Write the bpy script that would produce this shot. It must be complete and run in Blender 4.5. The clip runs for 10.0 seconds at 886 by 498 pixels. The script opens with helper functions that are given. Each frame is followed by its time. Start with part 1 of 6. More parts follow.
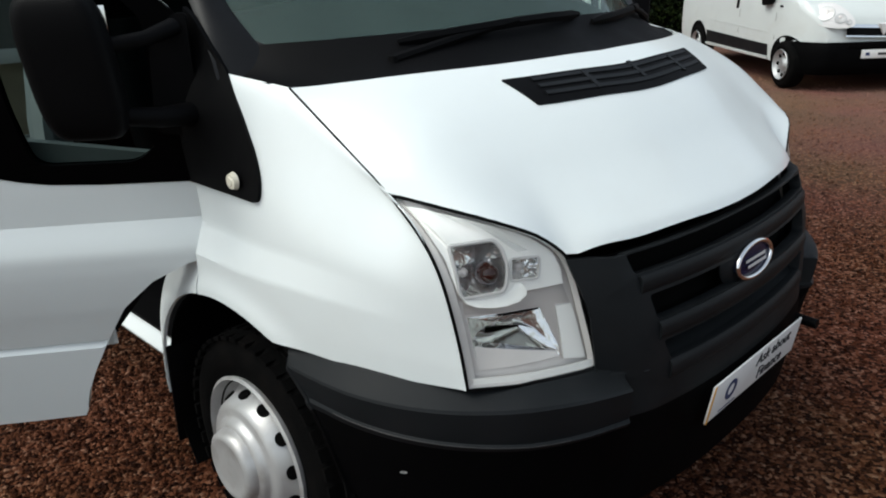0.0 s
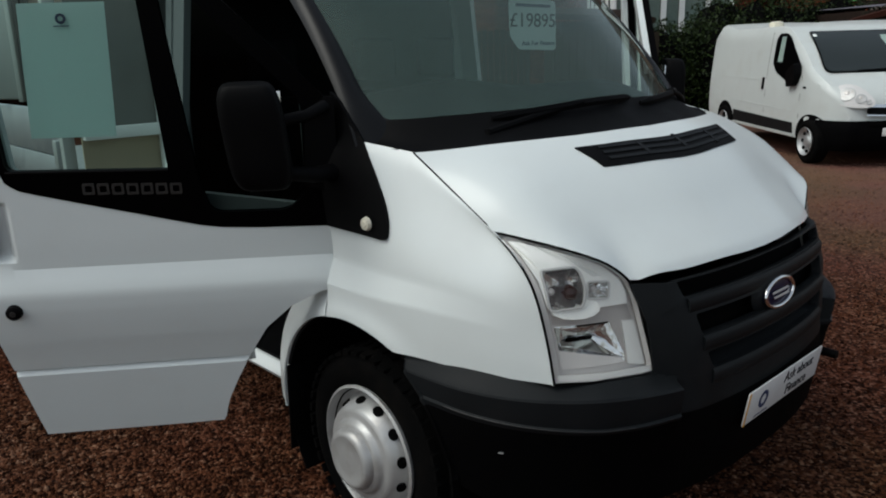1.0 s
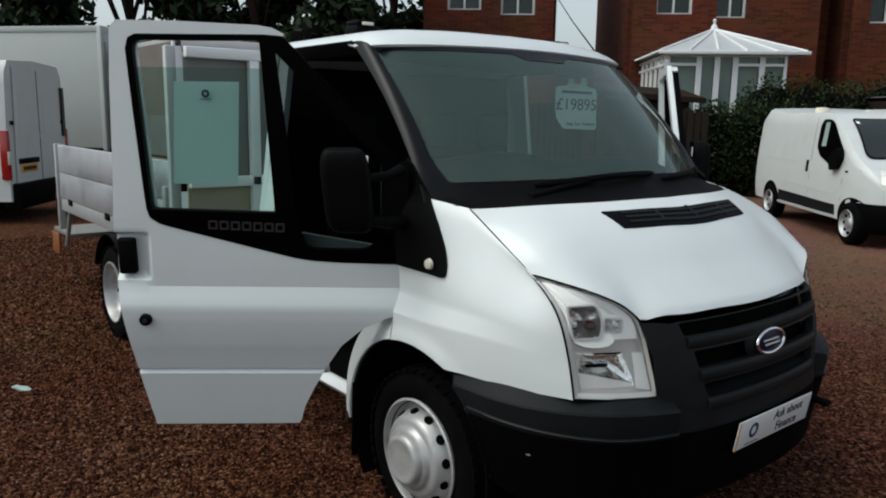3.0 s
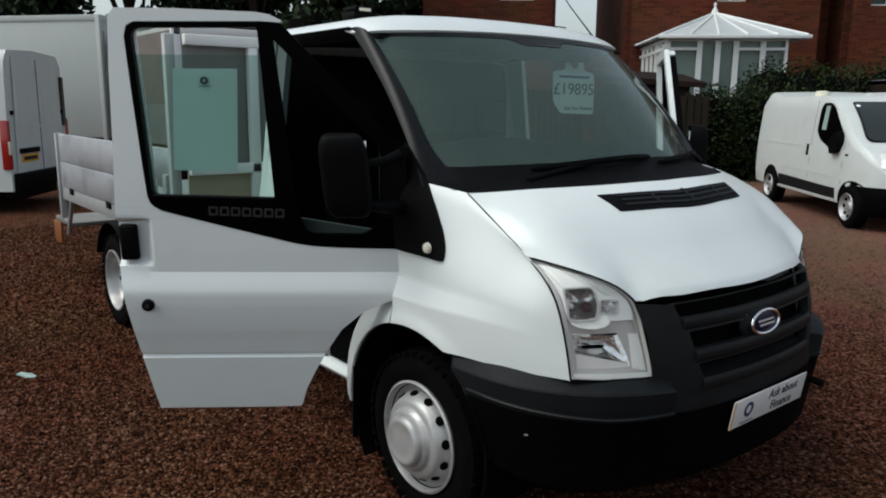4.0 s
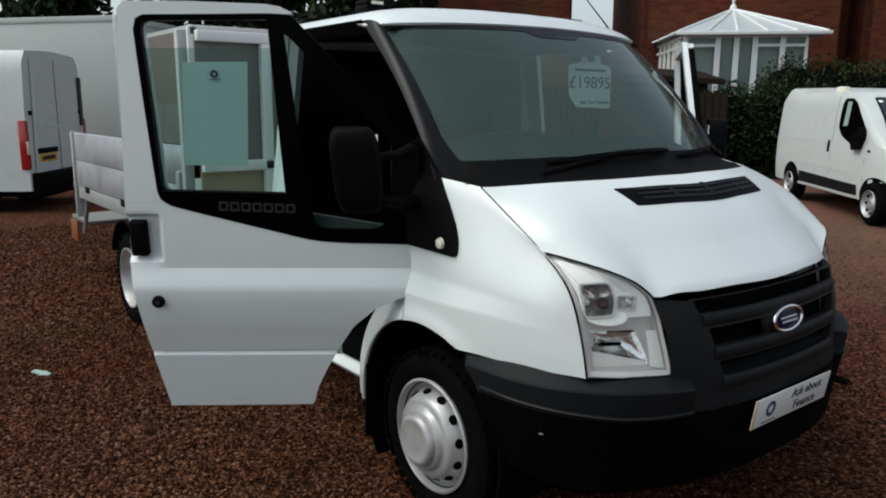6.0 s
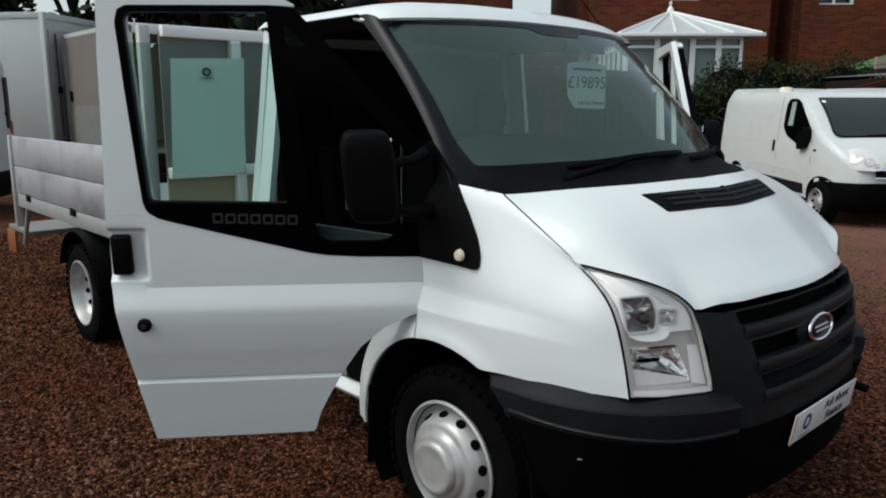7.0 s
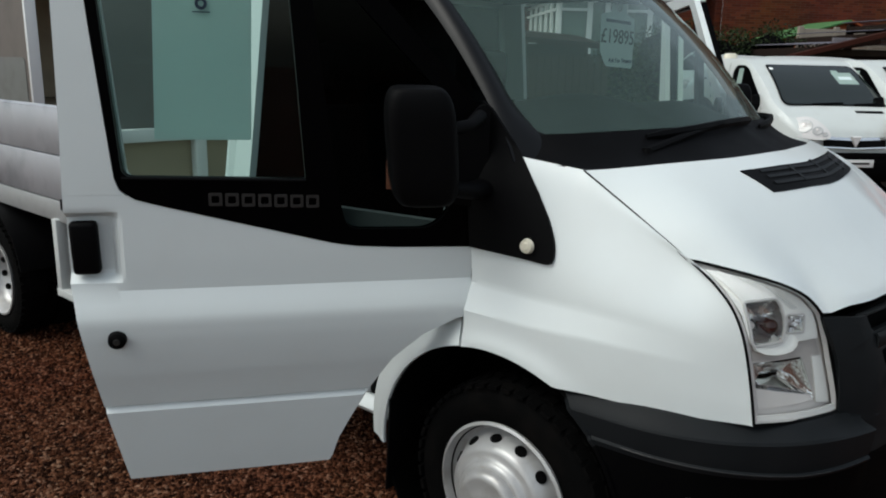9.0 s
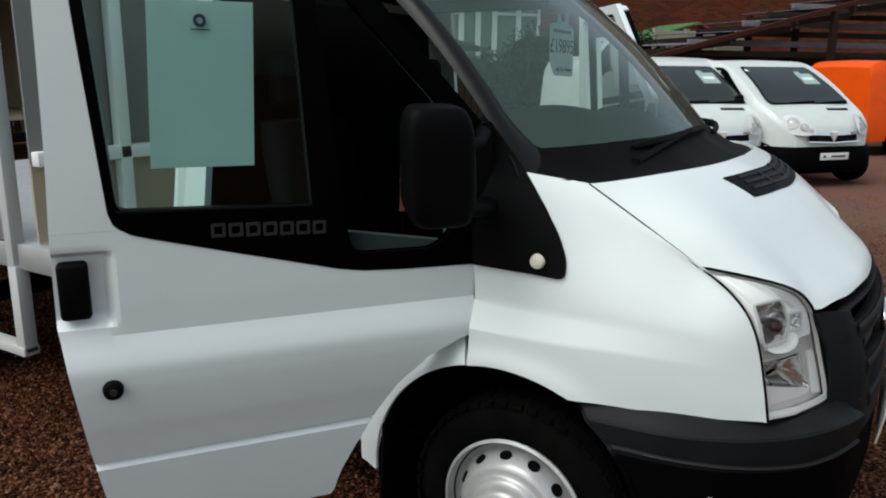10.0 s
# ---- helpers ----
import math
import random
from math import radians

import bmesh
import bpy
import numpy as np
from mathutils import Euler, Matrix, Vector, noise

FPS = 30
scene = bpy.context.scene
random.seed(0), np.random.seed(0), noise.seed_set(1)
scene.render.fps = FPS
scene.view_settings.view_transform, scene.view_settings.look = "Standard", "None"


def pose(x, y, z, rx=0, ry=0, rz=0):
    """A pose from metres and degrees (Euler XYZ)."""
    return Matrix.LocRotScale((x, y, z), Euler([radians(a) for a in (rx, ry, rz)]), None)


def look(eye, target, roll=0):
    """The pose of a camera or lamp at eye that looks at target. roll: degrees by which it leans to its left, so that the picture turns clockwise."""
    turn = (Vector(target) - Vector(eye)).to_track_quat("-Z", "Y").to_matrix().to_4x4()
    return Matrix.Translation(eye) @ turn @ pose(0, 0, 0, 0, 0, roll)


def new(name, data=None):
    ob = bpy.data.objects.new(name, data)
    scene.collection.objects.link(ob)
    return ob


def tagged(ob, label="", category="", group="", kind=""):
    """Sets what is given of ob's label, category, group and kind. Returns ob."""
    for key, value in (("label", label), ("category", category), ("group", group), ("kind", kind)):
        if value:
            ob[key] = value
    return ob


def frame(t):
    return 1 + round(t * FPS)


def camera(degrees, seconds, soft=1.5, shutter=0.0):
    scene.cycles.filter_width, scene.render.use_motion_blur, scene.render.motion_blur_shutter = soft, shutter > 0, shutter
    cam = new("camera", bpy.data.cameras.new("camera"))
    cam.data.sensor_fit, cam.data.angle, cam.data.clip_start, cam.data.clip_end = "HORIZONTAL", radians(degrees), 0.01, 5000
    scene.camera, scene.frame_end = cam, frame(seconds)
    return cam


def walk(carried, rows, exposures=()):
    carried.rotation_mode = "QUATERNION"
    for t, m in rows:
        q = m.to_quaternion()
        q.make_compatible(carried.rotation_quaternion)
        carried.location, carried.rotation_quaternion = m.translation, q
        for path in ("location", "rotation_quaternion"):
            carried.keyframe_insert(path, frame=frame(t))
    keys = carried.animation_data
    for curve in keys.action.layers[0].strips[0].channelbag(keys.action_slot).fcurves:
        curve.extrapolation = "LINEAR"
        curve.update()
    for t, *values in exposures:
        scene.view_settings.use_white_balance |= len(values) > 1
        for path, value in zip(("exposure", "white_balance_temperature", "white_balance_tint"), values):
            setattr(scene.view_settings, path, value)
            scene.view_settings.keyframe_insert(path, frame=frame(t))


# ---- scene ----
cam = camera(60.6, 10.0, 1.95)
PATH = [
    (0, (1.59, -1.805, 1.548), (0.252, -0.491, 0.853), -1.6),
    (0.5, (1.668, -2.061, 1.584), (0.284, -0.72, 1.051), -1.5),
    (1, (1.815, -2.276, 1.591), (0.389, -0.968, 1.085), -1.6),
    (1.5, (1.915, -2.402, 1.613), (0.443, -1.142, 1.122), -1.1),
    (2, (2.033, -2.544, 1.619), (0.519, -1.285, 1.267), 0.3),
    (2.5, (2.148, -2.64, 1.635), (0.62, -1.401, 1.271), 1.0),
    (2.7, (2.182, -2.64, 1.633), (0.651, -1.4, 1.291), 1.0),
    (3.8, (2.235, -2.652, 1.628), (0.702, -1.418, 1.271), 0.5),
    (4, (2.244, -2.652, 1.624), (0.713, -1.42, 1.251), 0.4),
    (4.5, (2.246, -2.648, 1.621), (0.716, -1.424, 1.224), -0.1),
    (5, (2.25, -2.642, 1.623), (0.721, -1.41, 1.241), -0.4),
    (5.5, (2.244, -2.62, 1.613), (0.695, -1.413, 1.234), -0.4),
    (5.7, (2.246, -2.609, 1.598), (0.683, -1.42, 1.219), -0.1),
    (6.8, (1.938, -2.673, 1.602), (0.454, -1.381, 1.243), 0.4),
    (7, (1.864, -2.699, 1.599), (0.415, -1.372, 1.227), 0.0),
    (7.5, (1.703, -2.714, 1.591), (0.323, -1.336, 1.146), -0.1),
    (8, (1.497, -2.647, 1.563), (0.139, -1.26, 1.081), -0.5),
    (8.5, (1.311, -2.594, 1.569), (-0.008, -1.164, 1.105), -0.3),
    (9, (1.184, -2.616, 1.565), (-0.091, -1.147, 1.101), 1.2),
    (9.5, (0.995, -2.71, 1.586), (-0.104, -1.1, 1.136), 0.7),
    (10, (0.85, -2.794, 1.599), (-0.152, -1.124, 1.143), 0.5),
]
walk(cam, [(t, look(eye, target, roll)) for t, eye, target, roll in PATH], [(0.0, 0.78, 6450, 4), (0.5, 0.37, 6450, 4), (1.0, 0.18, 6450, 4), (2.0, 0.23, 6450, 4), (2.5, 0.38, 6450, 4), (5.5, 0.46, 6450, 4), (7.0, 0.52, 6450, 4), (8.0, 0.4, 6450, 4), (8.5, 0.46, 6450, 4), (9.0, 0.43, 6450, 4), (10.0, 0.60, 6450, 4)])

# ---- world, sun, exposure ----
world = bpy.data.worlds.new("sky")
scene.world = world
world.use_nodes = True
wn = world.node_tree.nodes
sky = wn.new("ShaderNodeTexSky")
sky.sky_type = "NISHITA"
sky.sun_disc = False
sky.sun_elevation = radians(55)
sky.sun_rotation = radians(203)
sky.air_density, sky.dust_density, sky.ozone_density = 1.0, 3.0, 1.0
pale_sky = wn.new("ShaderNodeHueSaturation")
pale_sky.inputs["Saturation"].default_value = 0.48
world.node_tree.links.new(sky.outputs[0], pale_sky.inputs["Color"])
world.node_tree.links.new(pale_sky.outputs[0], wn["Background"].inputs[0])
wn["Background"].inputs[1].default_value = 0.13
sun = new("sun", bpy.data.lights.new("sun", "SUN"))
sun.data.energy, sun.data.angle, sun.data.color = 0.8, radians(40), (1.0, 1.0, 0.98)
sun.matrix_world = look((-7, -16.6, 26), (0, 0, 0))


# ---- materials ----
def mat(name, colour, rough=0.5, metal=0.0, vary=0.0, scale=20.0, bump=0.0, bump_scale=200.0, coat=0.0, rvary=0.0, spec=0.5, grime=None, grime_amount=0.0, grime_scale=3.0):
    """A plain surface with two scales of colour variation, grime patches and fine relief."""
    m = bpy.data.materials.new(name)
    m.use_nodes = True
    nt = m.node_tree
    b = nt.nodes["Principled BSDF"]
    b.inputs["Base Color"].default_value = (*colour, 1)
    b.inputs["Roughness"].default_value = rough
    b.inputs["Metallic"].default_value = metal
    b.inputs["Coat Weight"].default_value = coat
    b.inputs["Coat Roughness"].default_value = 0.04
    b.inputs["Specular IOR Level"].default_value = spec
    co = nt.nodes.new("ShaderNodeTexCoord")

    def noise_at(s, detail=4):
        n = nt.nodes.new("ShaderNodeTexNoise")
        n.inputs["Scale"].default_value, n.inputs["Detail"].default_value = s, detail
        nt.links.new(co.outputs["Object"], n.inputs["Vector"])
        return n

    last = None
    if vary:
        ramp = nt.nodes.new("ShaderNodeMix")
        ramp.data_type = "RGBA"
        ramp.inputs[6].default_value = (*[c * (1 - vary) for c in colour], 1)
        ramp.inputs[7].default_value = (*[min(1, c * (1 + vary)) for c in colour], 1)
        nt.links.new(noise_at(scale).outputs[0], ramp.inputs[0])
        last = ramp.outputs[2]
    if grime:
        r = nt.nodes.new("ShaderNodeMapRange")
        r.inputs[1].default_value, r.inputs[2].default_value = 0.5, 0.75
        r.inputs[4].default_value = grime_amount
        nt.links.new(noise_at(grime_scale, 8).outputs[0], r.inputs[0])
        mix = nt.nodes.new("ShaderNodeMix")
        mix.data_type = "RGBA"
        mix.inputs[6].default_value = (*colour, 1)
        mix.inputs[7].default_value = (*grime, 1)
        if last:
            nt.links.new(last, mix.inputs[6])
        nt.links.new(r.outputs[0], mix.inputs[0])
        last = mix.outputs[2]
    if last:
        nt.links.new(last, b.inputs["Base Color"])
    if rvary:
        r = nt.nodes.new("ShaderNodeMapRange")
        r.inputs[3].default_value, r.inputs[4].default_value = max(0.02, rough - rvary), rough + rvary
        nt.links.new(noise_at(scale * 0.6, 6).outputs[0], r.inputs[0])
        nt.links.new(r.outputs[0], b.inputs["Roughness"])
    if bump:
        bp = nt.nodes.new("ShaderNodeBump")
        bp.inputs["Strength"].default_value, bp.inputs["Distance"].default_value = bump, 0.01
        nt.links.new(noise_at(bump_scale, 3).outputs[0], bp.inputs["Height"])
        nt.links.new(bp.outputs[0], b.inputs["Normal"])
    return m


def glass_mat(name, tint, haze=0.0, rough=0.0, ior=1.5):
    """Thin pane: see-through, a mirror share that grows at grazing angles, and reflected haze painted as diffuse
    colour.
    """
    m = bpy.data.materials.new(name)
    m.use_nodes = True
    m.surface_render_method = "BLENDED"
    nt = m.node_tree
    nt.nodes.clear()
    out = nt.nodes.new("ShaderNodeOutputMaterial")
    tr, gl, mix, lw, df, mix2 = (nt.nodes.new(k) for k in ("ShaderNodeBsdfTransparent", "ShaderNodeBsdfGlossy", "ShaderNodeMixShader", "ShaderNodeFresnel", "ShaderNodeBsdfDiffuse", "ShaderNodeMixShader"))
    tr.inputs[0].default_value = (*tint, 1)
    gl.inputs[0].default_value = (0.93, 1, 0.965, 1)
    gl.inputs["Roughness"].default_value = rough
    # greenish diffuse colour stands in for sky haze reflected in the pane
    df.inputs[0].default_value = (0.32, 0.48, 0.44, 1)
    lw.inputs[0].default_value = ior
    no, co, mr = nt.nodes.new("ShaderNodeTexNoise"), nt.nodes.new("ShaderNodeTexCoord"), nt.nodes.new("ShaderNodeMapRange")
    no.inputs["Scale"].default_value, no.inputs["Detail"].default_value = 2.5, 8
    mr.inputs[3].default_value, mr.inputs[4].default_value = haze * 0.7, haze * 1.3
    nt.links.new(co.outputs["Object"], no.inputs["Vector"])
    nt.links.new(no.outputs[0], mr.inputs[0])
    nt.links.new(mr.outputs[0], mix2.inputs[0])
    nt.links.new(tr.outputs[0], mix2.inputs[1])
    nt.links.new(df.outputs[0], mix2.inputs[2])
    nt.links.new(lw.outputs[0], mix.inputs[0])
    nt.links.new(mix2.outputs[0], mix.inputs[1])
    nt.links.new(gl.outputs[0], mix.inputs[2])
    nt.links.new(mix.outputs[0], out.inputs[0])
    return m


WHITE = mat("white_paint", (0.70, 0.745, 0.74), 0.38, coat=0.35, vary=0.02, scale=3, rvary=0.05, grime=(0.55, 0.53, 0.49), grime_amount=0.10, grime_scale=5)
PLASTIC = mat("grey_plastic", (0.0066, 0.0080, 0.0092), 0.55, spec=0.17, vary=0.25, scale=9, bump=0.12, bump_scale=900, rvary=0.08, grime=(0.018, 0.018, 0.019), grime_amount=0.3, grime_scale=6)
# plastic taken near black; on the pickup it carries the lower bumper's shade
DARKPLASTIC = mat("darkened_black_plastic", (0.0012, 0.0012, 0.0014), 0.66, spec=0.03, vary=0.3, scale=9, bump=0.12, bump_scale=900, rvary=0.08, grime=(0.004, 0.004, 0.004), grime_amount=0.25, grime_scale=6)
BLACK = mat("black_plastic", (0.0018, 0.0018, 0.0021), 0.58, spec=0.07, vary=0.3, scale=12, bump=0.08, bump_scale=1100, rvary=0.1)
PILLARBLACK = mat("matt_black_plastic", (0.0046, 0.0048, 0.0053), 0.36, spec=0.22, vary=0.25, scale=10, bump=0.06, bump_scale=900)
GLOSSBLACK = mat("black_trim", (0.0008, 0.0008, 0.001), 0.35, spec=0.03, vary=0.2, scale=8, rvary=0.06)
RUBBER = mat("rubber", (0.0019, 0.0019, 0.0019), 0.85, spec=0.05, vary=0.35, scale=30, bump=0.3, bump_scale=500, grime=(0.010, 0.008, 0.007), grime_amount=0.35, grime_scale=14)
RIM = mat("silver_wheel", (0.44, 0.44, 0.435), 0.36, metal=0.35, vary=0.06, scale=15, rvary=0.08, grime=(0.25, 0.22, 0.19), grime_amount=0.5, grime_scale=16, bump=0.03)
# underbody parts, and the painted shade inside foliage
DARK = mat("underbody_and_shade_black", (0.002, 0.002, 0.002), 0.95, spec=0.05, vary=0.3, scale=10)
CHROME = mat("chrome", (0.85, 0.85, 0.86), 0.08, metal=1.0, vary=0.03, scale=30)
REFLECTOR = mat("lamp_reflector", (0.93, 0.93, 0.92), 0.13, metal=0.92, vary=0.05, scale=40, bump=0.55, bump_scale=34)
BEZEL = mat("lamp_bezel_grey", (0.72, 0.69, 0.665), 0.30, vary=0.1, scale=20)
HOUSING = mat("lamp_housing", (0.95, 0.95, 0.91), 0.20, vary=0.06, scale=20)
SILVER = mat("silver_plastic", (0.62, 0.61, 0.60), 0.3, metal=0.0, vary=0.05, scale=25)
LAMPGREY = mat("lamp_grey", (0.56, 0.53, 0.51), 0.32, metal=0.2, vary=0.12, scale=25)
AMBER = mat("amber_bulb", (0.022, 0.0045, 0.003), 0.08, vary=0.4, scale=60)
LENS = glass_mat("lamp_lens", (0.98, 0.98, 0.98), ior=1.22)
SCREEN = glass_mat("windscreen_glass", (0.58, 0.70, 0.66), 0.130, rough=0.06, ior=1.24)
SIDEGLASS = glass_mat("side_glass", (0.50, 0.66, 0.62), 0.0, ior=1.4)
QUARTERGLASS = glass_mat("quarter_glass", (0.12, 0.15, 0.147), 0.0, ior=1.14)
DARKGLASS = glass_mat("dark_glass", (0.10, 0.12, 0.12), 0.04)
ALU = mat("aluminium_board", (0.46, 0.47, 0.50), 0.42, metal=0.6, vary=0.14, scale=6, rvary=0.15, bump=0.05, bump_scale=120, grime=(0.20, 0.21, 0.24), grime_amount=0.65, grime_scale=5)
STEEL = mat("galvanised_steel", (0.42, 0.43, 0.43), 0.5, metal=0.6, vary=0.15, scale=14, rvary=0.1)
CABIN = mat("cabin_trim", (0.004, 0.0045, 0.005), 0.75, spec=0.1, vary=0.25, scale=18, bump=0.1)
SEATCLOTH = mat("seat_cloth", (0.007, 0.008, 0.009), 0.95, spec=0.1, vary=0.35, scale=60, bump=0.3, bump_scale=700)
PAPER = mat("paper_sheet", (0.66, 0.765, 0.765), 0.8, spec=0.2, vary=0.10, scale=4, bump=0.25, bump_scale=9)
CARD = mat("white_card", (0.92, 0.96, 0.94), 0.6, vary=0.03, scale=12)
INK = mat("black_ink", (0.01, 0.011, 0.014), 0.7)
BLUEINK = mat("blue_ink", (0.015, 0.03, 0.10), 0.6)
PLATEWHITE = mat("plate_white", (0.70, 0.70, 0.69), 0.45, vary=0.04, scale=20, grime=(0.45, 0.43, 0.4), grime_amount=0.3, grime_scale=10)
PLATEYELLOW = mat("plate_yellow", (0.66, 0.33, 0.02), 0.5, vary=0.08, scale=20)
LETTERGREY = mat("raised_letter_grey", (0.032, 0.031, 0.030), 0.4, metal=0.3)
BADGEBLUE = mat("badge_blue", (0.006, 0.009, 0.035), 0.25, spec=0.2)
IVORY = mat("side_lamp_ivory", (0.72, 0.68, 0.55), 0.25, vary=0.1, scale=80)
REDLENS = mat("red_lens", (0.33, 0.015, 0.012), 0.2, vary=0.15, scale=30, coat=0.4)
ORANGEPAINT = mat("orange_paint", (0.78, 0.085, 0.004), 0.45, spec=0.2, vary=0.06, scale=4, grime=(0.50, 0.07, 0.01), grime_amount=0.3, grime_scale=3)
VANWHITE = mat("van_white_paint", (0.58, 0.615, 0.60), 0.42, coat=0.25, vary=0.03, scale=3, grime=(0.42, 0.40, 0.36), grime_amount=0.2, grime_scale=4)
TAUPESHEET = mat("taupe_body_sheet", (0.17, 0.15, 0.135), 0.6, spec=0.2, vary=0.12, scale=2, grime=(0.11, 0.10, 0.09), grime_amount=0.5, grime_scale=2)
DULLWHITE = mat("dull_white_paint", (0.47, 0.49, 0.48), 0.5, vary=0.05, scale=2, grime=(0.36, 0.35, 0.32), grime_amount=0.4, grime_scale=3)
SCREENCARD = mat("card_behind_glass", (0.30, 0.40, 0.36), 0.5, vary=0.12, scale=12)
YELLOWPAINT = mat("amber_paint", (0.20, 0.065, 0.012), 0.5, vary=0.15, scale=12)
BOXWHITE = mat("box_body_white", (0.44, 0.475, 0.455), 0.45, vary=0.05, scale=1.5, grime=(0.45, 0.45, 0.42), grime_amount=0.3, grime_scale=2)
PLY = mat("plywood_lining", (0.36, 0.30, 0.21), 0.7, vary=0.15, scale=6, grime=(0.2, 0.17, 0.12), grime_amount=0.4, grime_scale=3)
UPVC = mat("white_upvc", (0.74, 0.75, 0.74), 0.4, vary=0.03, scale=5)
ROOFSHEET = mat("translucent_roof", (0.50, 0.54, 0.55), 0.3, vary=0.06, scale=4)
GREYBOARD = mat("weathered_grey_board", (0.14, 0.13, 0.14), 0.85, vary=0.3, scale=5, bump=0.2, bump_scale=60, spec=0.1)
TIMBER = mat("weathered_timber", (0.022, 0.018, 0.013), 0.85, vary=0.35, scale=9, bump=0.3, bump_scale=60, spec=0.1)
DARKTIMBER = mat("dark_timber", (0.02, 0.013, 0.01), 0.85, vary=0.35, scale=9, bump=0.3, bump_scale=60, spec=0.1)
SHEDRED = mat("shed_stain", (0.30, 0.08, 0.03), 0.8, vary=0.2, scale=8, spec=0.1)
SHEDGREEN = mat("green_felt", (0.06, 0.16, 0.05), 0.9, vary=0.25, scale=10)
TIN = mat("grey_corrugated_sheet", (0.12, 0.115, 0.135), 0.8, vary=0.25, scale=3, spec=0.1)
ROOFTILE = mat("dark_roof_tile", (0.09, 0.06, 0.05), 0.85, vary=0.3, scale=8, bump=0.4, bump_scale=20, spec=0.1)
BLINDGREY = mat("grey_blind", (0.36, 0.33, 0.32), 0.6, vary=0.12, scale=6)
CURTAIN = mat("pale_blind", (0.42, 0.46, 0.44), 0.8, vary=0.1, scale=8)


def brick_mat():
    m = bpy.data.materials.new("red_brick")
    m.use_nodes = True
    nt = m.node_tree
    b = nt.nodes["Principled BSDF"]
    b.inputs["Roughness"].default_value = 0.9
    b.inputs["Specular IOR Level"].default_value = 0.12
    co, mp, br, no, mix, bp = (nt.nodes.new(k) for k in ("ShaderNodeTexCoord", "ShaderNodeMapping", "ShaderNodeTexBrick", "ShaderNodeTexNoise", "ShaderNodeMix", "ShaderNodeBump"))
    mp.inputs["Rotation"].default_value = (radians(90), 0, 0)
    br.inputs["Scale"].default_value = 1.0
    br.inputs["Brick Width"].default_value, br.inputs["Row Height"].default_value, br.inputs["Mortar Size"].default_value = 0.225, 0.075, 0.006
    br.inputs["Color1"].default_value, br.inputs["Color2"].default_value = (0.175, 0.046, 0.020, 1), (0.095, 0.024, 0.012, 1)
    br.inputs["Mortar"].default_value = (0.12, 0.07, 0.052, 1)
    no.inputs["Scale"].default_value, no.inputs["Detail"].default_value = 0.8, 8
    mix.data_type, mix.blend_type = "RGBA", "MULTIPLY"
    mix.inputs[0].default_value = 0.6
    nt.links.new(co.outputs["Object"], mp.inputs[0])
    nt.links.new(mp.outputs[0], br.inputs["Vector"])
    nt.links.new(co.outputs["Object"], no.inputs["Vector"])
    nt.links.new(br.outputs["Color"], mix.inputs[6])
    nt.links.new(no.outputs[1], mix.inputs[7])
    nt.links.new(mix.outputs[2], b.inputs["Base Color"])
    bp.inputs["Strength"].default_value = 0.4
    nt.links.new(br.outputs["Fac"], bp.inputs["Height"])
    nt.links.new(bp.outputs[0], b.inputs["Normal"])
    return m


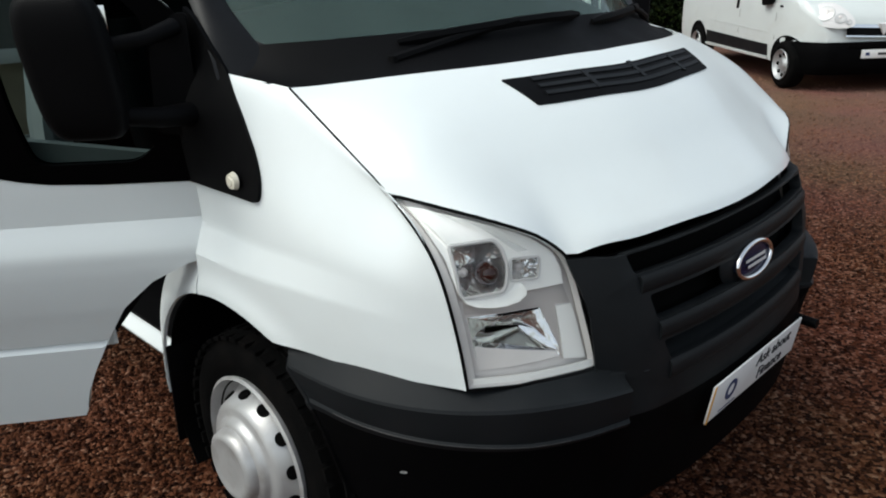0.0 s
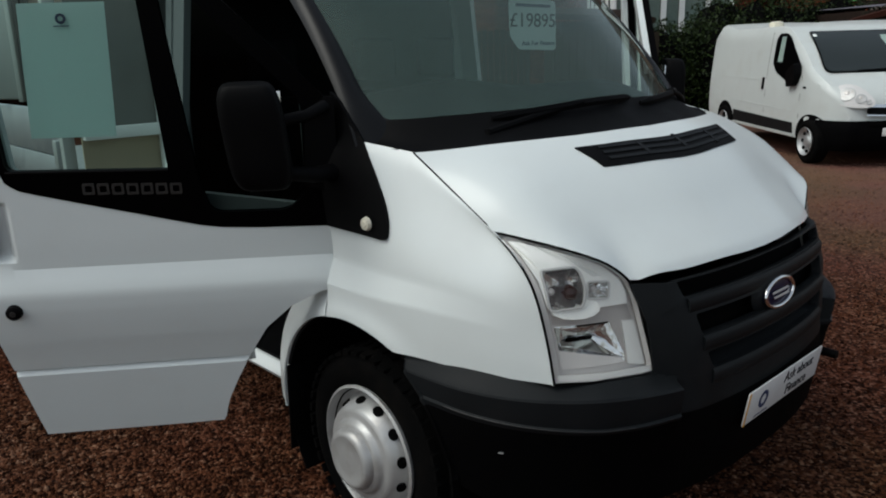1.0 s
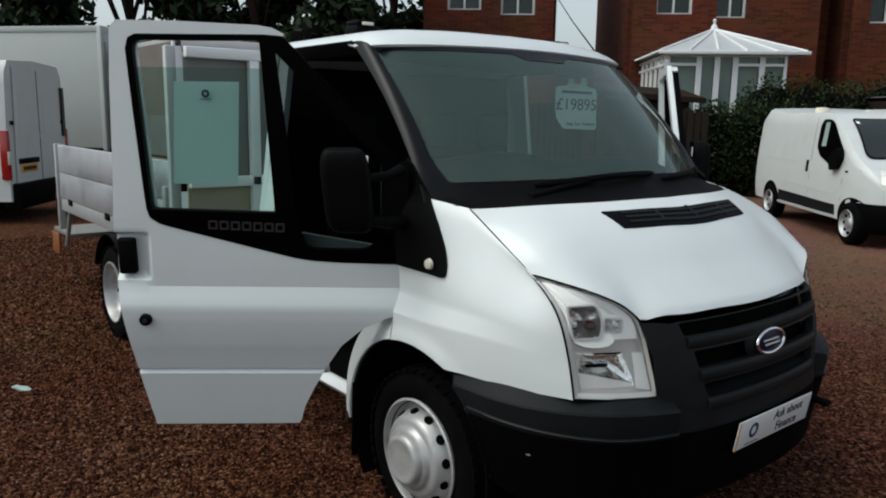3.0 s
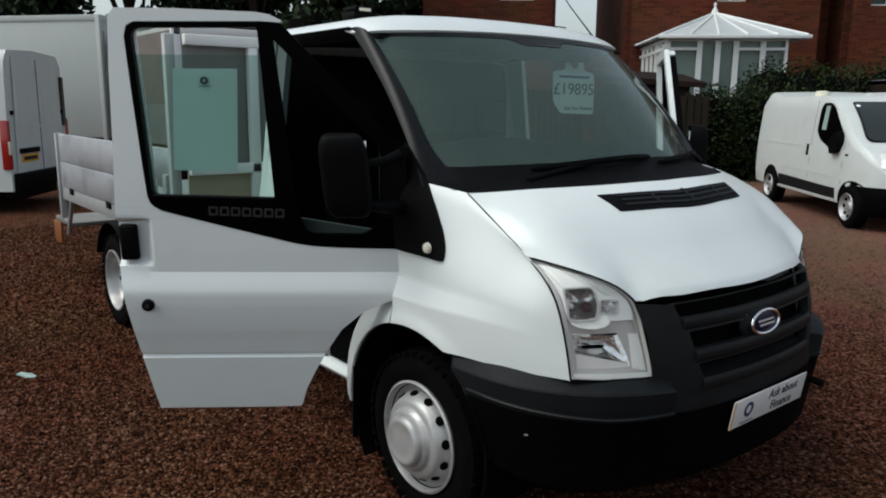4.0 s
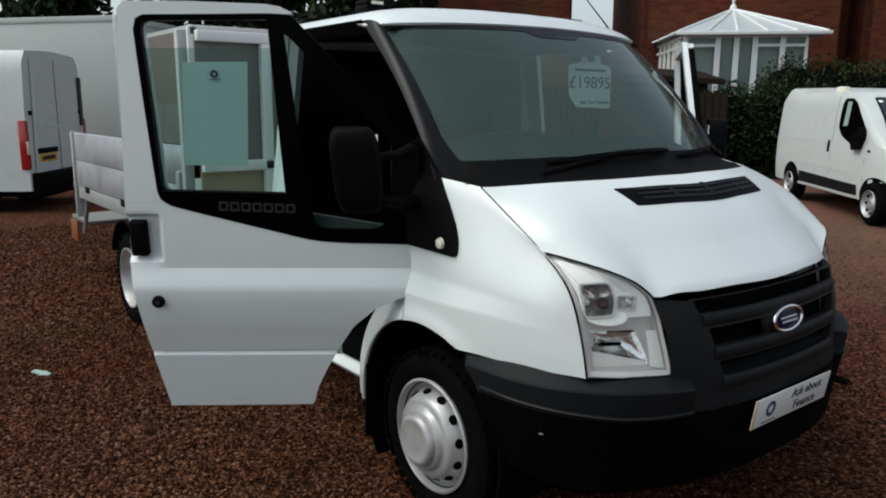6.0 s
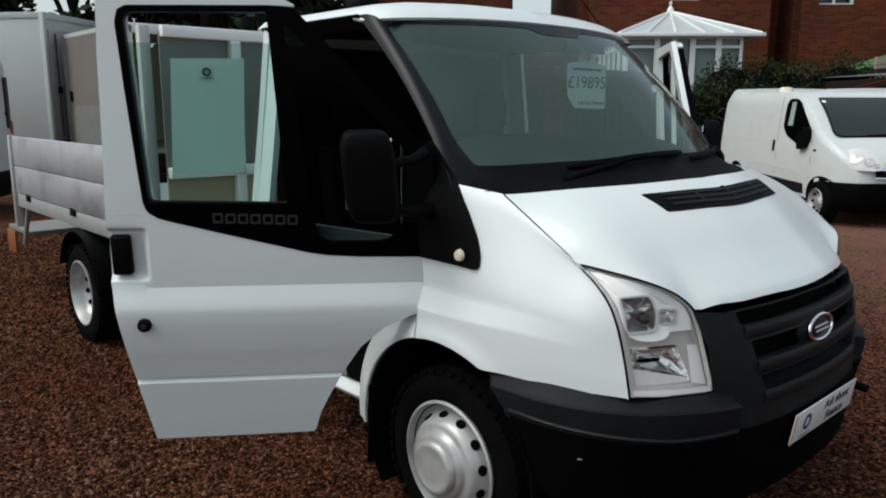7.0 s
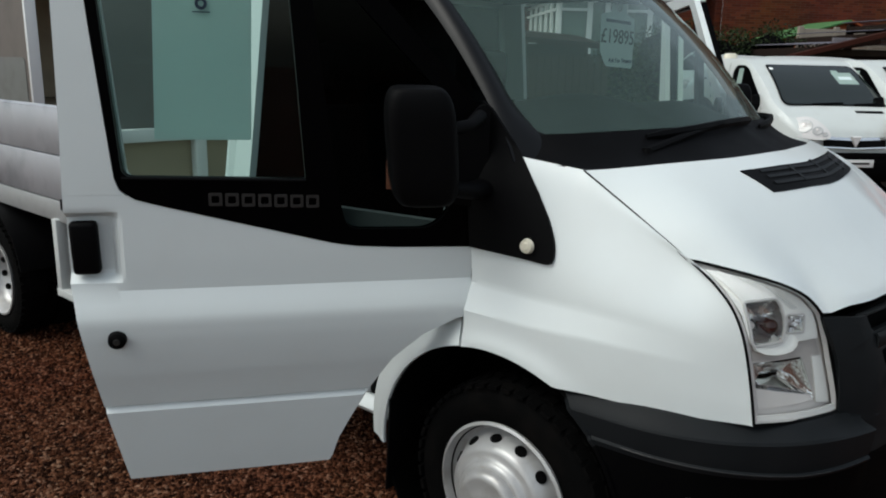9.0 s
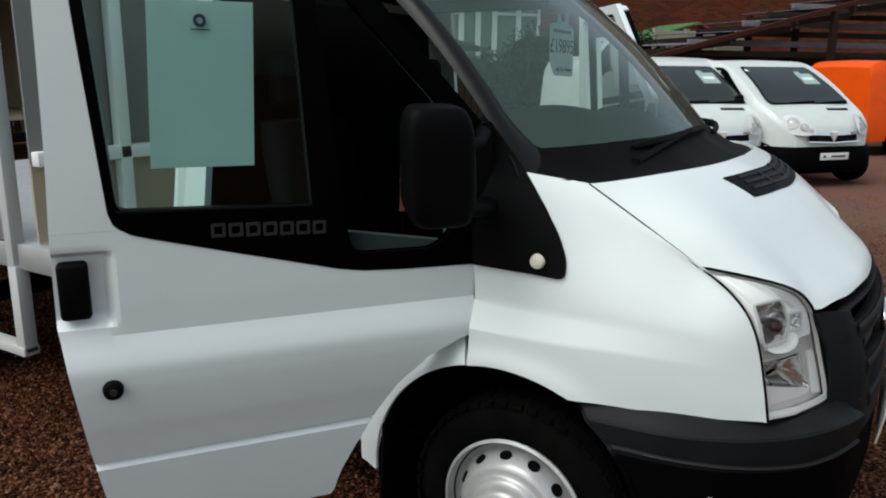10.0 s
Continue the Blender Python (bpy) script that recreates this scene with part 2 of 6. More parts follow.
def gravel_mat(name, stone):
    """Red-brown crushed stone. stone: every loose stone takes a colour of its own."""
    m = bpy.data.materials.new(name)
    m.use_nodes = True
    nt = m.node_tree
    b = nt.nodes["Principled BSDF"]
    b.inputs["Roughness"].default_value = 0.95
    b.inputs["Specular IOR Level"].default_value = 0.08
    ramp = nt.nodes.new("ShaderNodeValToRGB")
    el = ramp.color_ramp.elements
    el[0].color, el[1].color = (0.015, 0.0045, 0.0025, 1), (0.26, 0.135, 0.088, 1)
    for at, c in ((0.25, (0.026, 0.0082, 0.0036, 1)), (0.55, (0.080, 0.026, 0.0120, 1)), (0.85, (0.165, 0.064, 0.034, 1))):
        e = el.new(at)
        e.color = c
    co = nt.nodes.new("ShaderNodeTexCoord")
    big = nt.nodes.new("ShaderNodeTexNoise")
    big.inputs["Scale"].default_value, big.inputs["Detail"].default_value = 0.7, 6
    nt.links.new(co.outputs["Object"], big.inputs["Vector"])
    mix = nt.nodes.new("ShaderNodeMix")
    mix.data_type, mix.blend_type = "RGBA", "MULTIPLY"
    mix.inputs[0].default_value = 0.45
    if stone:
        g = nt.nodes.new("ShaderNodeNewGeometry")
        nt.links.new(g.outputs["Random Per Island"], ramp.inputs[0])
    else:
        v = nt.nodes.new("ShaderNodeTexVoronoi")
        v.inputs["Scale"].default_value = 70
        nt.links.new(co.outputs["Object"], v.inputs["Vector"])
        sep = nt.nodes.new("ShaderNodeSeparateColor")
        nt.links.new(v.outputs["Color"], sep.inputs[0])
        nt.links.new(sep.outputs[0], ramp.inputs[0])
        bp = nt.nodes.new("ShaderNodeBump")
        bp.inputs["Strength"].default_value, bp.inputs["Distance"].default_value = 0.9, 0.012
        bp.invert = True
        nt.links.new(v.outputs["Distance"], bp.inputs["Height"])
        nt.links.new(bp.outputs[0], b.inputs["Normal"])
    sep_xyz, lane, dust = (nt.nodes.new(k) for k in ("ShaderNodeSeparateXYZ", "ShaderNodeMapRange", "ShaderNodeMix"))
    nt.links.new(co.outputs["Object"], sep_xyz.inputs[0])
    add = nt.nodes.new("ShaderNodeMath")
    add.operation = "MULTIPLY_ADD"
    add.inputs[1].default_value = 2.2
    nt.links.new(big.outputs[0], add.inputs[0])
    nt.links.new(sep_xyz.outputs[1], add.inputs[2])
    lane.inputs[1].default_value, lane.inputs[2].default_value, lane.inputs[4].default_value = 3.6, 8.5, 0.70
    nt.links.new(add.outputs[0], lane.inputs[0])
    dust.data_type = "RGBA"
    dust.inputs[7].default_value = (0.24, 0.135, 0.10, 1)
    nt.links.new(lane.outputs[0], dust.inputs[0])
    nt.links.new(ramp.outputs[0], dust.inputs[6])
    nt.links.new(dust.outputs[2], mix.inputs[6])
    nt.links.new(big.outputs[1], mix.inputs[7])
    nt.links.new(mix.outputs[2], b.inputs["Base Color"])
    return m


def leaf_mat(name, dark, light):
    m = bpy.data.materials.new(name)
    m.use_nodes = True
    nt = m.node_tree
    b = nt.nodes["Principled BSDF"]
    b.inputs["Roughness"].default_value = 0.6
    b.inputs["Specular IOR Level"].default_value = 0.15
    g, mix = nt.nodes.new("ShaderNodeNewGeometry"), nt.nodes.new("ShaderNodeMix")
    mix.data_type = "RGBA"
    mix.inputs[6].default_value, mix.inputs[7].default_value = (*dark, 1), (*light, 1)
    nt.links.new(g.outputs["Random Per Island"], mix.inputs[0])
    nt.links.new(mix.outputs[2], b.inputs["Base Color"])
    return m


BRICK = brick_mat()
GRAVEL = gravel_mat("gravel_bed", False)
STONES = gravel_mat("gravel_stones", True)
LEAF = leaf_mat("hedge_leaf", (0.004, 0.009, 0.003), (0.025, 0.043, 0.009))
LEAFDARK = leaf_mat("tree_leaf", (0.004, 0.009, 0.004), (0.022, 0.038, 0.012))
VANSCREEN = mat("van_windscreen", (0.016, 0.022, 0.021), 0.05, spec=0.5, vary=0.3, scale=2)
CONCRETE = mat("pale_concrete", (0.30, 0.26, 0.21), 0.9, vary=0.15, scale=6, bump=0.2, bump_scale=40)
BEAMRED = mat("stained_beam", (0.042, 0.014, 0.009), 0.85, vary=0.3, scale=7, bump=0.2, bump_scale=50, spec=0.1)
CLEARPANE = glass_mat("clear_pane", (0.62, 0.68, 0.66), 0.04)
GREYSHEET = mat("grey_painted_sheet", (0.17, 0.175, 0.165), 0.6, vary=0.12, scale=4, grime=(0.10, 0.095, 0.085), grime_amount=0.5, grime_scale=3)


# ---- building tools ----
def thing(name, label, category, at=(0, 0, 0), turn=0, group=""):
    """An Empty at the base of a thing."""
    ob = new(name)
    ob.empty_display_size = 0.1
    ob.matrix_world = pose(*at, 0, 0, turn)
    return tagged(ob, label, category, group)


def part(name, bm, material, parent=None, label="", smooth=40):
    """A bmesh as one mesh object under a thing or a part."""
    me = bpy.data.meshes.new(name)
    bmesh.ops.recalc_face_normals(bm, faces=bm.faces)
    bm.to_mesh(me)
    bm.free()
    me.materials.append(material)
    if smooth:
        me.shade_smooth()
        me.set_sharp_from_angle(angle=radians(smooth))
    ob = new(name, me)
    ob.parent = parent
    return tagged(ob, label)


def curve_of(xs, ys):
    """A smooth function through knots."""
    xs, ys = np.array(xs, float), np.array(ys, float)
    m = np.gradient(ys, xs)

    def f(x):
        x = min(max(x, xs[0]), xs[-1])
        i = min(int(np.searchsorted(xs, x, side="right")) - 1, len(xs) - 2)
        h = xs[i + 1] - xs[i]
        t = (x - xs[i]) / h
        return float((2 * t**3 - 3 * t**2 + 1) * ys[i] + (t**3 - 2 * t**2 + t) * h * m[i] + (3 * t**2 - 2 * t**3) * ys[i + 1] + (t**3 - t**2) * h * m[i + 1])

    return f


def knots(xs, ys):
    return lambda x: float(np.interp(x, xs, ys))


REF = Vector((-0.6, 0, 0.9))


def thicken(bm, thick, ref=None):
    """Give a skin a back face, thick metres towards ref (away from it when negative), and close its rim."""
    ref = ref or REF
    bm.normal_update()
    faces = list(bm.faces)
    towards = sum(f.normal.dot(ref - f.calc_center_median()) * f.calc_area() for f in faces)
    k = thick if towards > 0 else -thick
    back = {v: bm.verts.new(v.co + v.normal * k) for v in list(bm.verts)}
    rim = [(e, e.link_loops[0]) for e in bm.edges if len(e.link_loops) == 1]
    rim = [(l.vert, l.link_loop_next.vert) for _, l in rim]
    for f in faces:
        bm.faces.new([back[v] for v in reversed(f.verts)])
    for a, b in rim:
        bm.faces.new((b, a, back[a], back[b]))
    return bm


def box(x0, x1, y0, y1, z0, z1, bevel=0.0, seg=2, bm=None):
    bm = bm or bmesh.new()
    vs = bmesh.ops.create_cube(bm, size=1)["verts"]
    for v in vs:
        v.co = ((x0 + x1) / 2 + v.co.x * (x1 - x0), (y0 + y1) / 2 + v.co.y * (y1 - y0), (z0 + z1) / 2 + v.co.z * (z1 - z0))
    if bevel:
        edges = list({e for v in vs for e in v.link_edges})
        bmesh.ops.bevel(bm, geom=edges, offset=bevel, segments=seg, profile=0.5, affect="EDGES")
    return bm


def grid(f, nu, nv, thick=0.0, bm=None):
    """A surface f(u, v), u and v from 0 to 1; thick: depth along its normals."""
    bm = bm or bmesh.new()
    rows = [[bm.verts.new(f(i / nu, j / nv)) for j in range(nv + 1)] for i in range(nu + 1)]
    faces = []
    for i in range(nu):
        for j in range(nv):
            try:
                faces.append(bm.faces.new((rows[i][j], rows[i + 1][j], rows[i + 1][j + 1], rows[i][j + 1])))
            except ValueError:
                pass
    if thick:
        bmesh.ops.remove_doubles(bm, verts=bm.verts, dist=1e-5)
        thicken(bm, abs(thick))
    return bm


def rounded(pts, r, seg=4):
    """A polygon with its corners rounded by r (a number, or one for each corner)."""
    out, n = [], len(pts)
    for i in range(n):
        p, a, c = Vector(pts[i]), Vector(pts[i - 1]), Vector(pts[(i + 1) % n])
        ri = r[i] if isinstance(r, (list, tuple)) else r
        da, dc = a - p, c - p
        k = min(ri, da.length * 0.45, dc.length * 0.45)
        if k < 1e-5:
            out.append(tuple(p))
            continue
        s, e = p + da.normalized() * k, p + dc.normalized() * k
        for j in range(seg + 1):
            t = j / seg
            out.append(tuple(s * (1 - t) ** 2 + p * 2 * t * (1 - t) + e * t * t))
    return out


def sheet(outer, holes, f, thick=0.0, step=0.0, bm=None):
    """A flat outline with holes, laid on the surface f(a, b) and given depth."""
    bm = bm or bmesh.new()
    edges = []
    for loop in (outer, *holes):
        vs = [bm.verts.new((p[0], p[1], 0)) for p in loop]
        edges += [bm.edges.new((vs[i - 1], vs[i])) for i in range(len(vs))]
    bmesh.ops.triangle_fill(bm, use_beauty=True, use_dissolve=False, edges=edges)
    bmesh.ops.dissolve_degenerate(bm, dist=1e-5, edges=bm.edges)
    if step:
        lo = [min(p[k] for p in outer) for k in (0, 1)]
        hi = [max(p[k] for p in outer) for k in (0, 1)]
        for k in (0, 1):
            c = lo[k] + step
            while c < hi[k]:
                no = (1, 0, 0) if k == 0 else (0, 1, 0)
                co = (c, 0, 0) if k == 0 else (0, c, 0)
                bmesh.ops.bisect_plane(bm, geom=[*bm.verts, *bm.edges, *bm.faces], plane_co=co, plane_no=no)
                c += step
    for v in bm.verts:
        v.co = f(v.co.x, v.co.y)
    if thick:
        thicken(bm, abs(thick))
    return bm


def spin(profile, seg=48, axis="y", bm=None, at=(0, 0, 0)):
    """A profile of (radius, along) turned round an axis."""
    bm = bm or bmesh.new()
    rings = []
    for r, a in profile:
        ring = []
        for i in range(seg):
            c, s = math.cos(2 * math.pi * i / seg) * r, math.sin(2 * math.pi * i / seg) * r
            p = {"y": (c, a, s), "x": (a, c, s), "z": (c, s, a)}[axis]
            ring.append(bm.verts.new((p[0] + at[0], p[1] + at[1], p[2] + at[2])))
        rings.append(ring)
    for k in range(len(rings) - 1):
        for i in range(seg):
            j = (i + 1) % seg
            bm.faces.new((rings[k][i], rings[k][j], rings[k + 1][j], rings[k + 1][i]))
    for ring, r in ((rings[0], profile[0][0]), (rings[-1], profile[-1][0])):
        if r < 1e-3:
            bmesh.ops.pointmerge(bm, verts=ring, merge_co=sum((v.co for v in ring), Vector()) / seg)
    return bm


def tube(path, r, seg=8, bm=None, flat=1.0):
    """A round bar along a path; r may be one radius for each point."""
    bm = bm or bmesh.new()
    path = [Vector(p) for p in path]
    rs = r if isinstance(r, (list, tuple)) else [r] * len(path)
    rings, up = [], Vector((0, 0, 1))
    for i, p in enumerate(path):
        d = (path[min(i + 1, len(path) - 1)] - path[max(i - 1, 0)]).normalized()
        if abs(d.dot(up)) > 0.95:
            up = Vector((1, 0, 0))
        a = d.cross(up).normalized()
        b = a.cross(d).normalized()
        rings.append([bm.verts.new(p + (a * math.cos(2 * math.pi * k / seg) + b * math.sin(2 * math.pi * k / seg) * flat) * rs[i]) for k in range(seg)])
    for i in range(len(rings) - 1):
        for k in range(seg):
            bm.faces.new((rings[i][k], rings[i][(k + 1) % seg], rings[i + 1][(k + 1) % seg], rings[i + 1][k]))
    bm.faces.new(rings[0])
    bm.faces.new(rings[-1])
    return bm


def loft(sections, caps=True, bm=None):
    """Closed rings of equal count joined one after another."""
    bm = bm or bmesh.new()
    rings = [[bm.verts.new(p) for p in s] for s in sections]
    n = len(rings[0])
    for i in range(len(rings) - 1):
        for k in range(n):
            bm.faces.new((rings[i][k], rings[i][(k + 1) % n], rings[i + 1][(k + 1) % n], rings[i + 1][k]))
    if caps:
        bm.faces.new(rings[0])
        bm.faces.new(rings[-1])
    return bm


def moved(bm, m):
    bmesh.ops.transform(bm, matrix=m, verts=bm.verts)
    return bm


def mirrored(bm):
    for v in bm.verts:
        v.co.y = -v.co.y
    bmesh.ops.reverse_faces(bm, faces=bm.faces)
    return bm


def lettering(name, text, size, m, material, parent=None, label="", depth=0.0008, stretch=1.0):
    """Words in the built-in font, as a mesh, centred on the pose m (it faces along its z)."""
    cu = bpy.data.curves.new(name, "FONT")
    cu.body, cu.size, cu.extrude, cu.align_x, cu.align_y = text, size, depth, "CENTER", "CENTER"
    tmp = bpy.data.objects.new(name, cu)
    scene.collection.objects.link(tmp)
    me = bpy.data.meshes.new_from_object(tmp.evaluated_get(bpy.context.evaluated_depsgraph_get()))
    bpy.data.objects.remove(tmp)
    bpy.data.curves.remove(cu)
    me.transform(m @ Matrix.Diagonal((stretch, 1, 1, 1)))
    me.name = name
    me.materials.clear()
    me.materials.append(material)
    ob = new(name, me)
    ob.parent = parent
    return tagged(ob, label)


# ---- the pickup: body shapes (x ahead of the front axle, y to its left, z up) ----
T = curve_of([0.10, 0.20, 0.34, 0.40, 0.49, 0.57, 0.643, 0.70, 0.784, 0.83], [1.395, 1.375, 1.328, 1.302, 1.247, 1.18, 1.108, 1.055, 0.972, 0.915])
HALF = curve_of([-1.5, -0.15, 0.16, 0.35, 0.50, 0.636], [0.988, 0.987, 0.968, 0.932, 0.882, 0.818])
INSET = knots([0.30, 0.36, 0.45, 0.600, 0.632, 0.637, 0.643, 0.70, 0.74, 0.80, 0.85, 0.908, 0.978, 1.06, 1.34, 2.0], [0.125, 0.11, 0.090, 0.066, 0.080, 0.083, 0.063, 0.040, 0.026, 0.012, 0.006, 0.006, 0.0365, 0.038, 0.078, 0.165])
BON_REAR = curve_of([0, 0.25, 0.40, 0.51, 0.63, 0.70, 0.845], [0.388, 0.374, 0.347, 0.316, 0.272, 0.238, 0.14])
# the headlamp's inner edge, which the bonnet's front corner follows, by height
LAMP_B = [0.70, 0.72, 0.85, 0.93, 0.966, 1.001, 1.031, 1.056, 1.07, 1.085, 1.097, 1.107, 1.114]
LAMP_EX = [0.770, 0.767, 0.736, 0.716, 0.706, 0.692, 0.675, 0.653, 0.630, 0.588, 0.539, 0.489, 0.446]
LAMP_EY = [0.526, 0.528, 0.540, 0.553, 0.567, 0.602, 0.644, 0.694, 0.724, 0.758, 0.787, 0.811, 0.829]
LAMP_X, LAMP_Y = curve_of(LAMP_B, LAMP_EX), curve_of(LAMP_B, LAMP_EY)
EDGE_Z = curve_of(LAMP_EY[4:] + [0.843], LAMP_B[4:] + [1.116])
BON_FRONT = curve_of(LAMP_EY[4:] + [0.843], [x - 0.003 for x in LAMP_EX[4:]] + [0.440])
SEAM_Y = knots([-0.15, -0.052, 0.14, 0.443], [0.93, 0.909, 0.845, 0.833])
ARCH = (-0.052, 0.345, 0.437)


SWEEP = curve_of([0, 0.2, 0.4, 0.55, 0.65, 0.71, 0.75, 0.79, 0.82, 0.835, 0.86], [-0.045, -0.040, -0.003, 0.032, 0.048, 0.060, 0.076, 0.110, 0.155, 0.200, 0.26])


def shift(y):
    return 0.36 * (math.sqrt(y**4 + 0.0012) - 0.16)


def top(x, y):
    """Height of the bonnet's skin; its front corners are fuller than its rear ones."""
    dip = math.sin(math.pi * min(max((x - 0.06) / 0.395, 0.0), 1.0))
    k = min(1.0, max(0.0, (x - 0.12) / 0.44))
    return T(x + shift(y) * (1 - k) + SWEEP(abs(y)) * k) - 0.034 * dip * min(1.0, abs(y) / 0.84) ** 6


FRONT_MID = curve_of([0, 0.15, 0.30, 0.45, 0.52, 0.568], [0.814, 0.809, 0.789, 0.757, 0.732, 0.704])


def bonnet_front(y):
    y = abs(y)
    return FRONT_MID(y) if y < 0.568 else BON_FRONT(y)


def edge_drop(y):
    """How far the bonnet's front edge bends down to meet the lamp."""
    y = abs(y)
    e = max(y, 0.572)
    return (EDGE_Z(e) + 0.003 - top(bonnet_front(e), e)) * math.exp(-((e - y) / 0.05) ** 2)


def flank(x, z):
    """Half width of the body side."""
    return HALF(x) - INSET(z + 0.10 * max(0.0, x + 0.15))


van = thing("pickup_truck", "white single-cab dropside pickup with both cab doors open", "pickup truck")


def bonnet_point(u, v):
    y = (v * 2 - 1) * (0.843 - 0.0125 * u)
    x0, x1 = BON_REAR(abs(y)), bonnet_front(y)
    x = x0 + (x1 - x0) * u
    lip = -0.008 * max(0, (u - 0.96) / 0.04) ** 2 * min(1.0, max(0.0, (0.57 - abs(y)) / 0.08)) + edge_drop(y) * max(0, (u - 0.72) / 0.28) ** 1.8
    return (x, y, top(x, y) + lip)


part("bonnet", grid(bonnet_point, 50, 64, -0.012), WHITE, van, "smooth white bonnet")

# the air inlet let into the bonnet
front_run = [(0.549 - 0.31 * y * y, y) for y in np.linspace(-0.408, 0.405, 15)]
rear_run = [(0.461 - 0.29 * y * y, y) for y in np.linspace(0.418, -0.436, 15)]
vent_outline = rounded([*front_run, *rear_run], 0.004, 2)
vent = part("bonnet_vent", sheet(vent_outline, [], lambda a, b: (a, b, top(a, b) + 0.004), 0.006, 0.05), BLACK, van, "black slatted air inlet")
for k in range(3):
    def slat(u, v, k=k):
        y = -0.36 + 0.74 * u
        x0, x1 = 0.467 - 0.30 * y * y, 0.538 - 0.33 * y * y
        x = x0 + (x1 - x0) * ((k + 0.2 + 0.45 * v) / 3)
        return (x, y, top(x, y) + 0.007)
    part("slat", grid(slat, 28, 1, 0.004), PLASTIC, vent)
for y in (-0.19, 0.02, 0.23):
    part("vent_rib", sheet([(0.462, y - 0.008), (0.520, y - 0.008), (0.520, y + 0.008), (0.462, y + 0.008)], [], lambda a, b: (a, b, top(a, b) + 0.009), 0.004), PLASTIC, vent)


def arch_z(x):
    d = ARCH[2] ** 2 - (x - ARCH[0]) ** 2
    return ARCH[1] + math.sqrt(max(d, 0.0))


def fender_bottom(x):
    return max(arch_z(x), 0.728) if x < 0.22 else 0.728 - 0.004 * min(1.0, (x - 0.22) / 0.3)


# the wing's front edge, beside the headlamp, by height
EDGE_X = curve_of([0.70, 0.728, 0.769, 0.809, 0.849, 0.889, 0.928, 0.966, 1.001, 1.034, 1.063, 1.09, 1.114], [0.648, 0.644, 0.637, 0.630, 0.622, 0.614, 0.605, 0.592, 0.575, 0.552, 0.524, 0.487, 0.443])
EDGE_Y = curve_of([0.70, 0.769, 0.849, 0.928, 0.966, 1.001, 1.063, 1.09, 1.114], [0.816, 0.818, 0.823, 0.831, 0.834, 0.837, 0.841, 0.840, 0.834])
TIP_X = 0.443


def wing_top(x):
    return top(x, SEAM_Y(x) - 0.002) if x > 0.14 else top(0.14, 0.843) - 0.15 * (x - 0.14)


SOFT_SEAM = curve_of([-0.17, -0.05, 0.05, 0.14, 0.25, 0.35, 0.443, 0.65], [0.945, 0.912, 0.878, 0.855, 0.841, 0.836, 0.833, 0.830])
SOFT_TOP = curve_of([-0.17, -0.05, 0.05, 0.14, 0.25, 0.35, 0.443, 0.65], [1.375, 1.352, 1.332, 1.302, 1.243, 1.178, 1.114, 1.114])
CREASE = curve_of([-0.17, 0.07, 0.28, 0.42, 0.55, 0.66], [0.962, 0.955, 0.949, 0.936, 0.910, 0.884])
CREASE_LOW = curve_of([-0.17, 0.07, 0.28, 0.42, 0.55, 0.66], [0.882, 0.880, 0.882, 0.874, 0.860, 0.842])


def wing_side(x, z, zt):
    """Half width of the wing: two crisp creases carried on from the door, fading ahead, and a round shoulder above them."""
    zc, zl = CREASE(x), CREASE_LOW(x)
    amp = 1 - min(1.0, max(0.0, (x + 0.12) / 0.66)) ** 1.1
    yl = HALF(x) - 0.004
    yc = HALF(x) - 0.008 - 0.027 * amp
    if z <= zl:
        y = yl - 0.010 * min(1.0, (zl - z) / 0.16) ** 1.5
    elif z <= zc:
        y = yl + (yc - yl) * (z - zl) / (zc - zl)
    else:
        h = SOFT_TOP(x) - zc

        def shoulder(t):
            return (2 * t**3 - 3 * t**2 + 1) * yc - (t**3 - 2 * t**2 + t) * h * 0.04 + (3 * t**2 - 2 * t**3) * SOFT_SEAM(x) - (t**3 - t**2) * h * 0.47
        y = shoulder((z - zc) / h) + (SEAM_Y(x) - shoulder((zt - zc) / h)) * min(1.0, (z - zc) / max(0.05, zt - zc)) ** 8
    d = math.hypot(x - ARCH[0], z - ARCH[1]) - ARCH[2]
    fade = min(1.0, max(0.0, (0.30 - x) / 0.16))
    return y + 0.016 * math.exp(-(max(d, 0) / 0.045) ** 2) * fade


def fender_point(u, v, rear=-0.148):
    rows = (0, 0.36, 0.54, 1)
    ze = float(np.interp(v, rows, (0.724, CREASE_LOW(0.61), CREASE(0.60), 1.114)))
    x = rear + (EDGE_X(ze) - rear) * u
    zt = wing_top(rear + (TIP_X - rear) * u)
    zb = fender_bottom(x)
    z = float(np.interp(v, rows, (zb, max(zb + 0.01, CREASE_LOW(x)), CREASE(x), zt)))
    y = wing_side(x, z, zt)
    y += (EDGE_Y(ze) - wing_side(EDGE_X(ze), ze, 1.114)) * u ** 2.5
    return (x, -y, z)


def seam_line(side):
    """Dark rubber shut line between bonnet and wing."""
    path = [(0.14 + 0.303 * k / 16, side * SEAM_Y(0.14 + 0.303 * k / 16), wing_top(0.14 + 0.303 * k / 16) - 0.0022) for k in range(17)]
    return tube(path, 0.0030, 6)


for side in (1, -1):
    part("shut_line", seam_line(side), BLACK, van)
for side in (1, -1):
    bm = grid(fender_point, 60, 50, 0.003)
    part("wing", mirrored(bm) if side < 0 else bm, WHITE, van, "white front wing", 20)

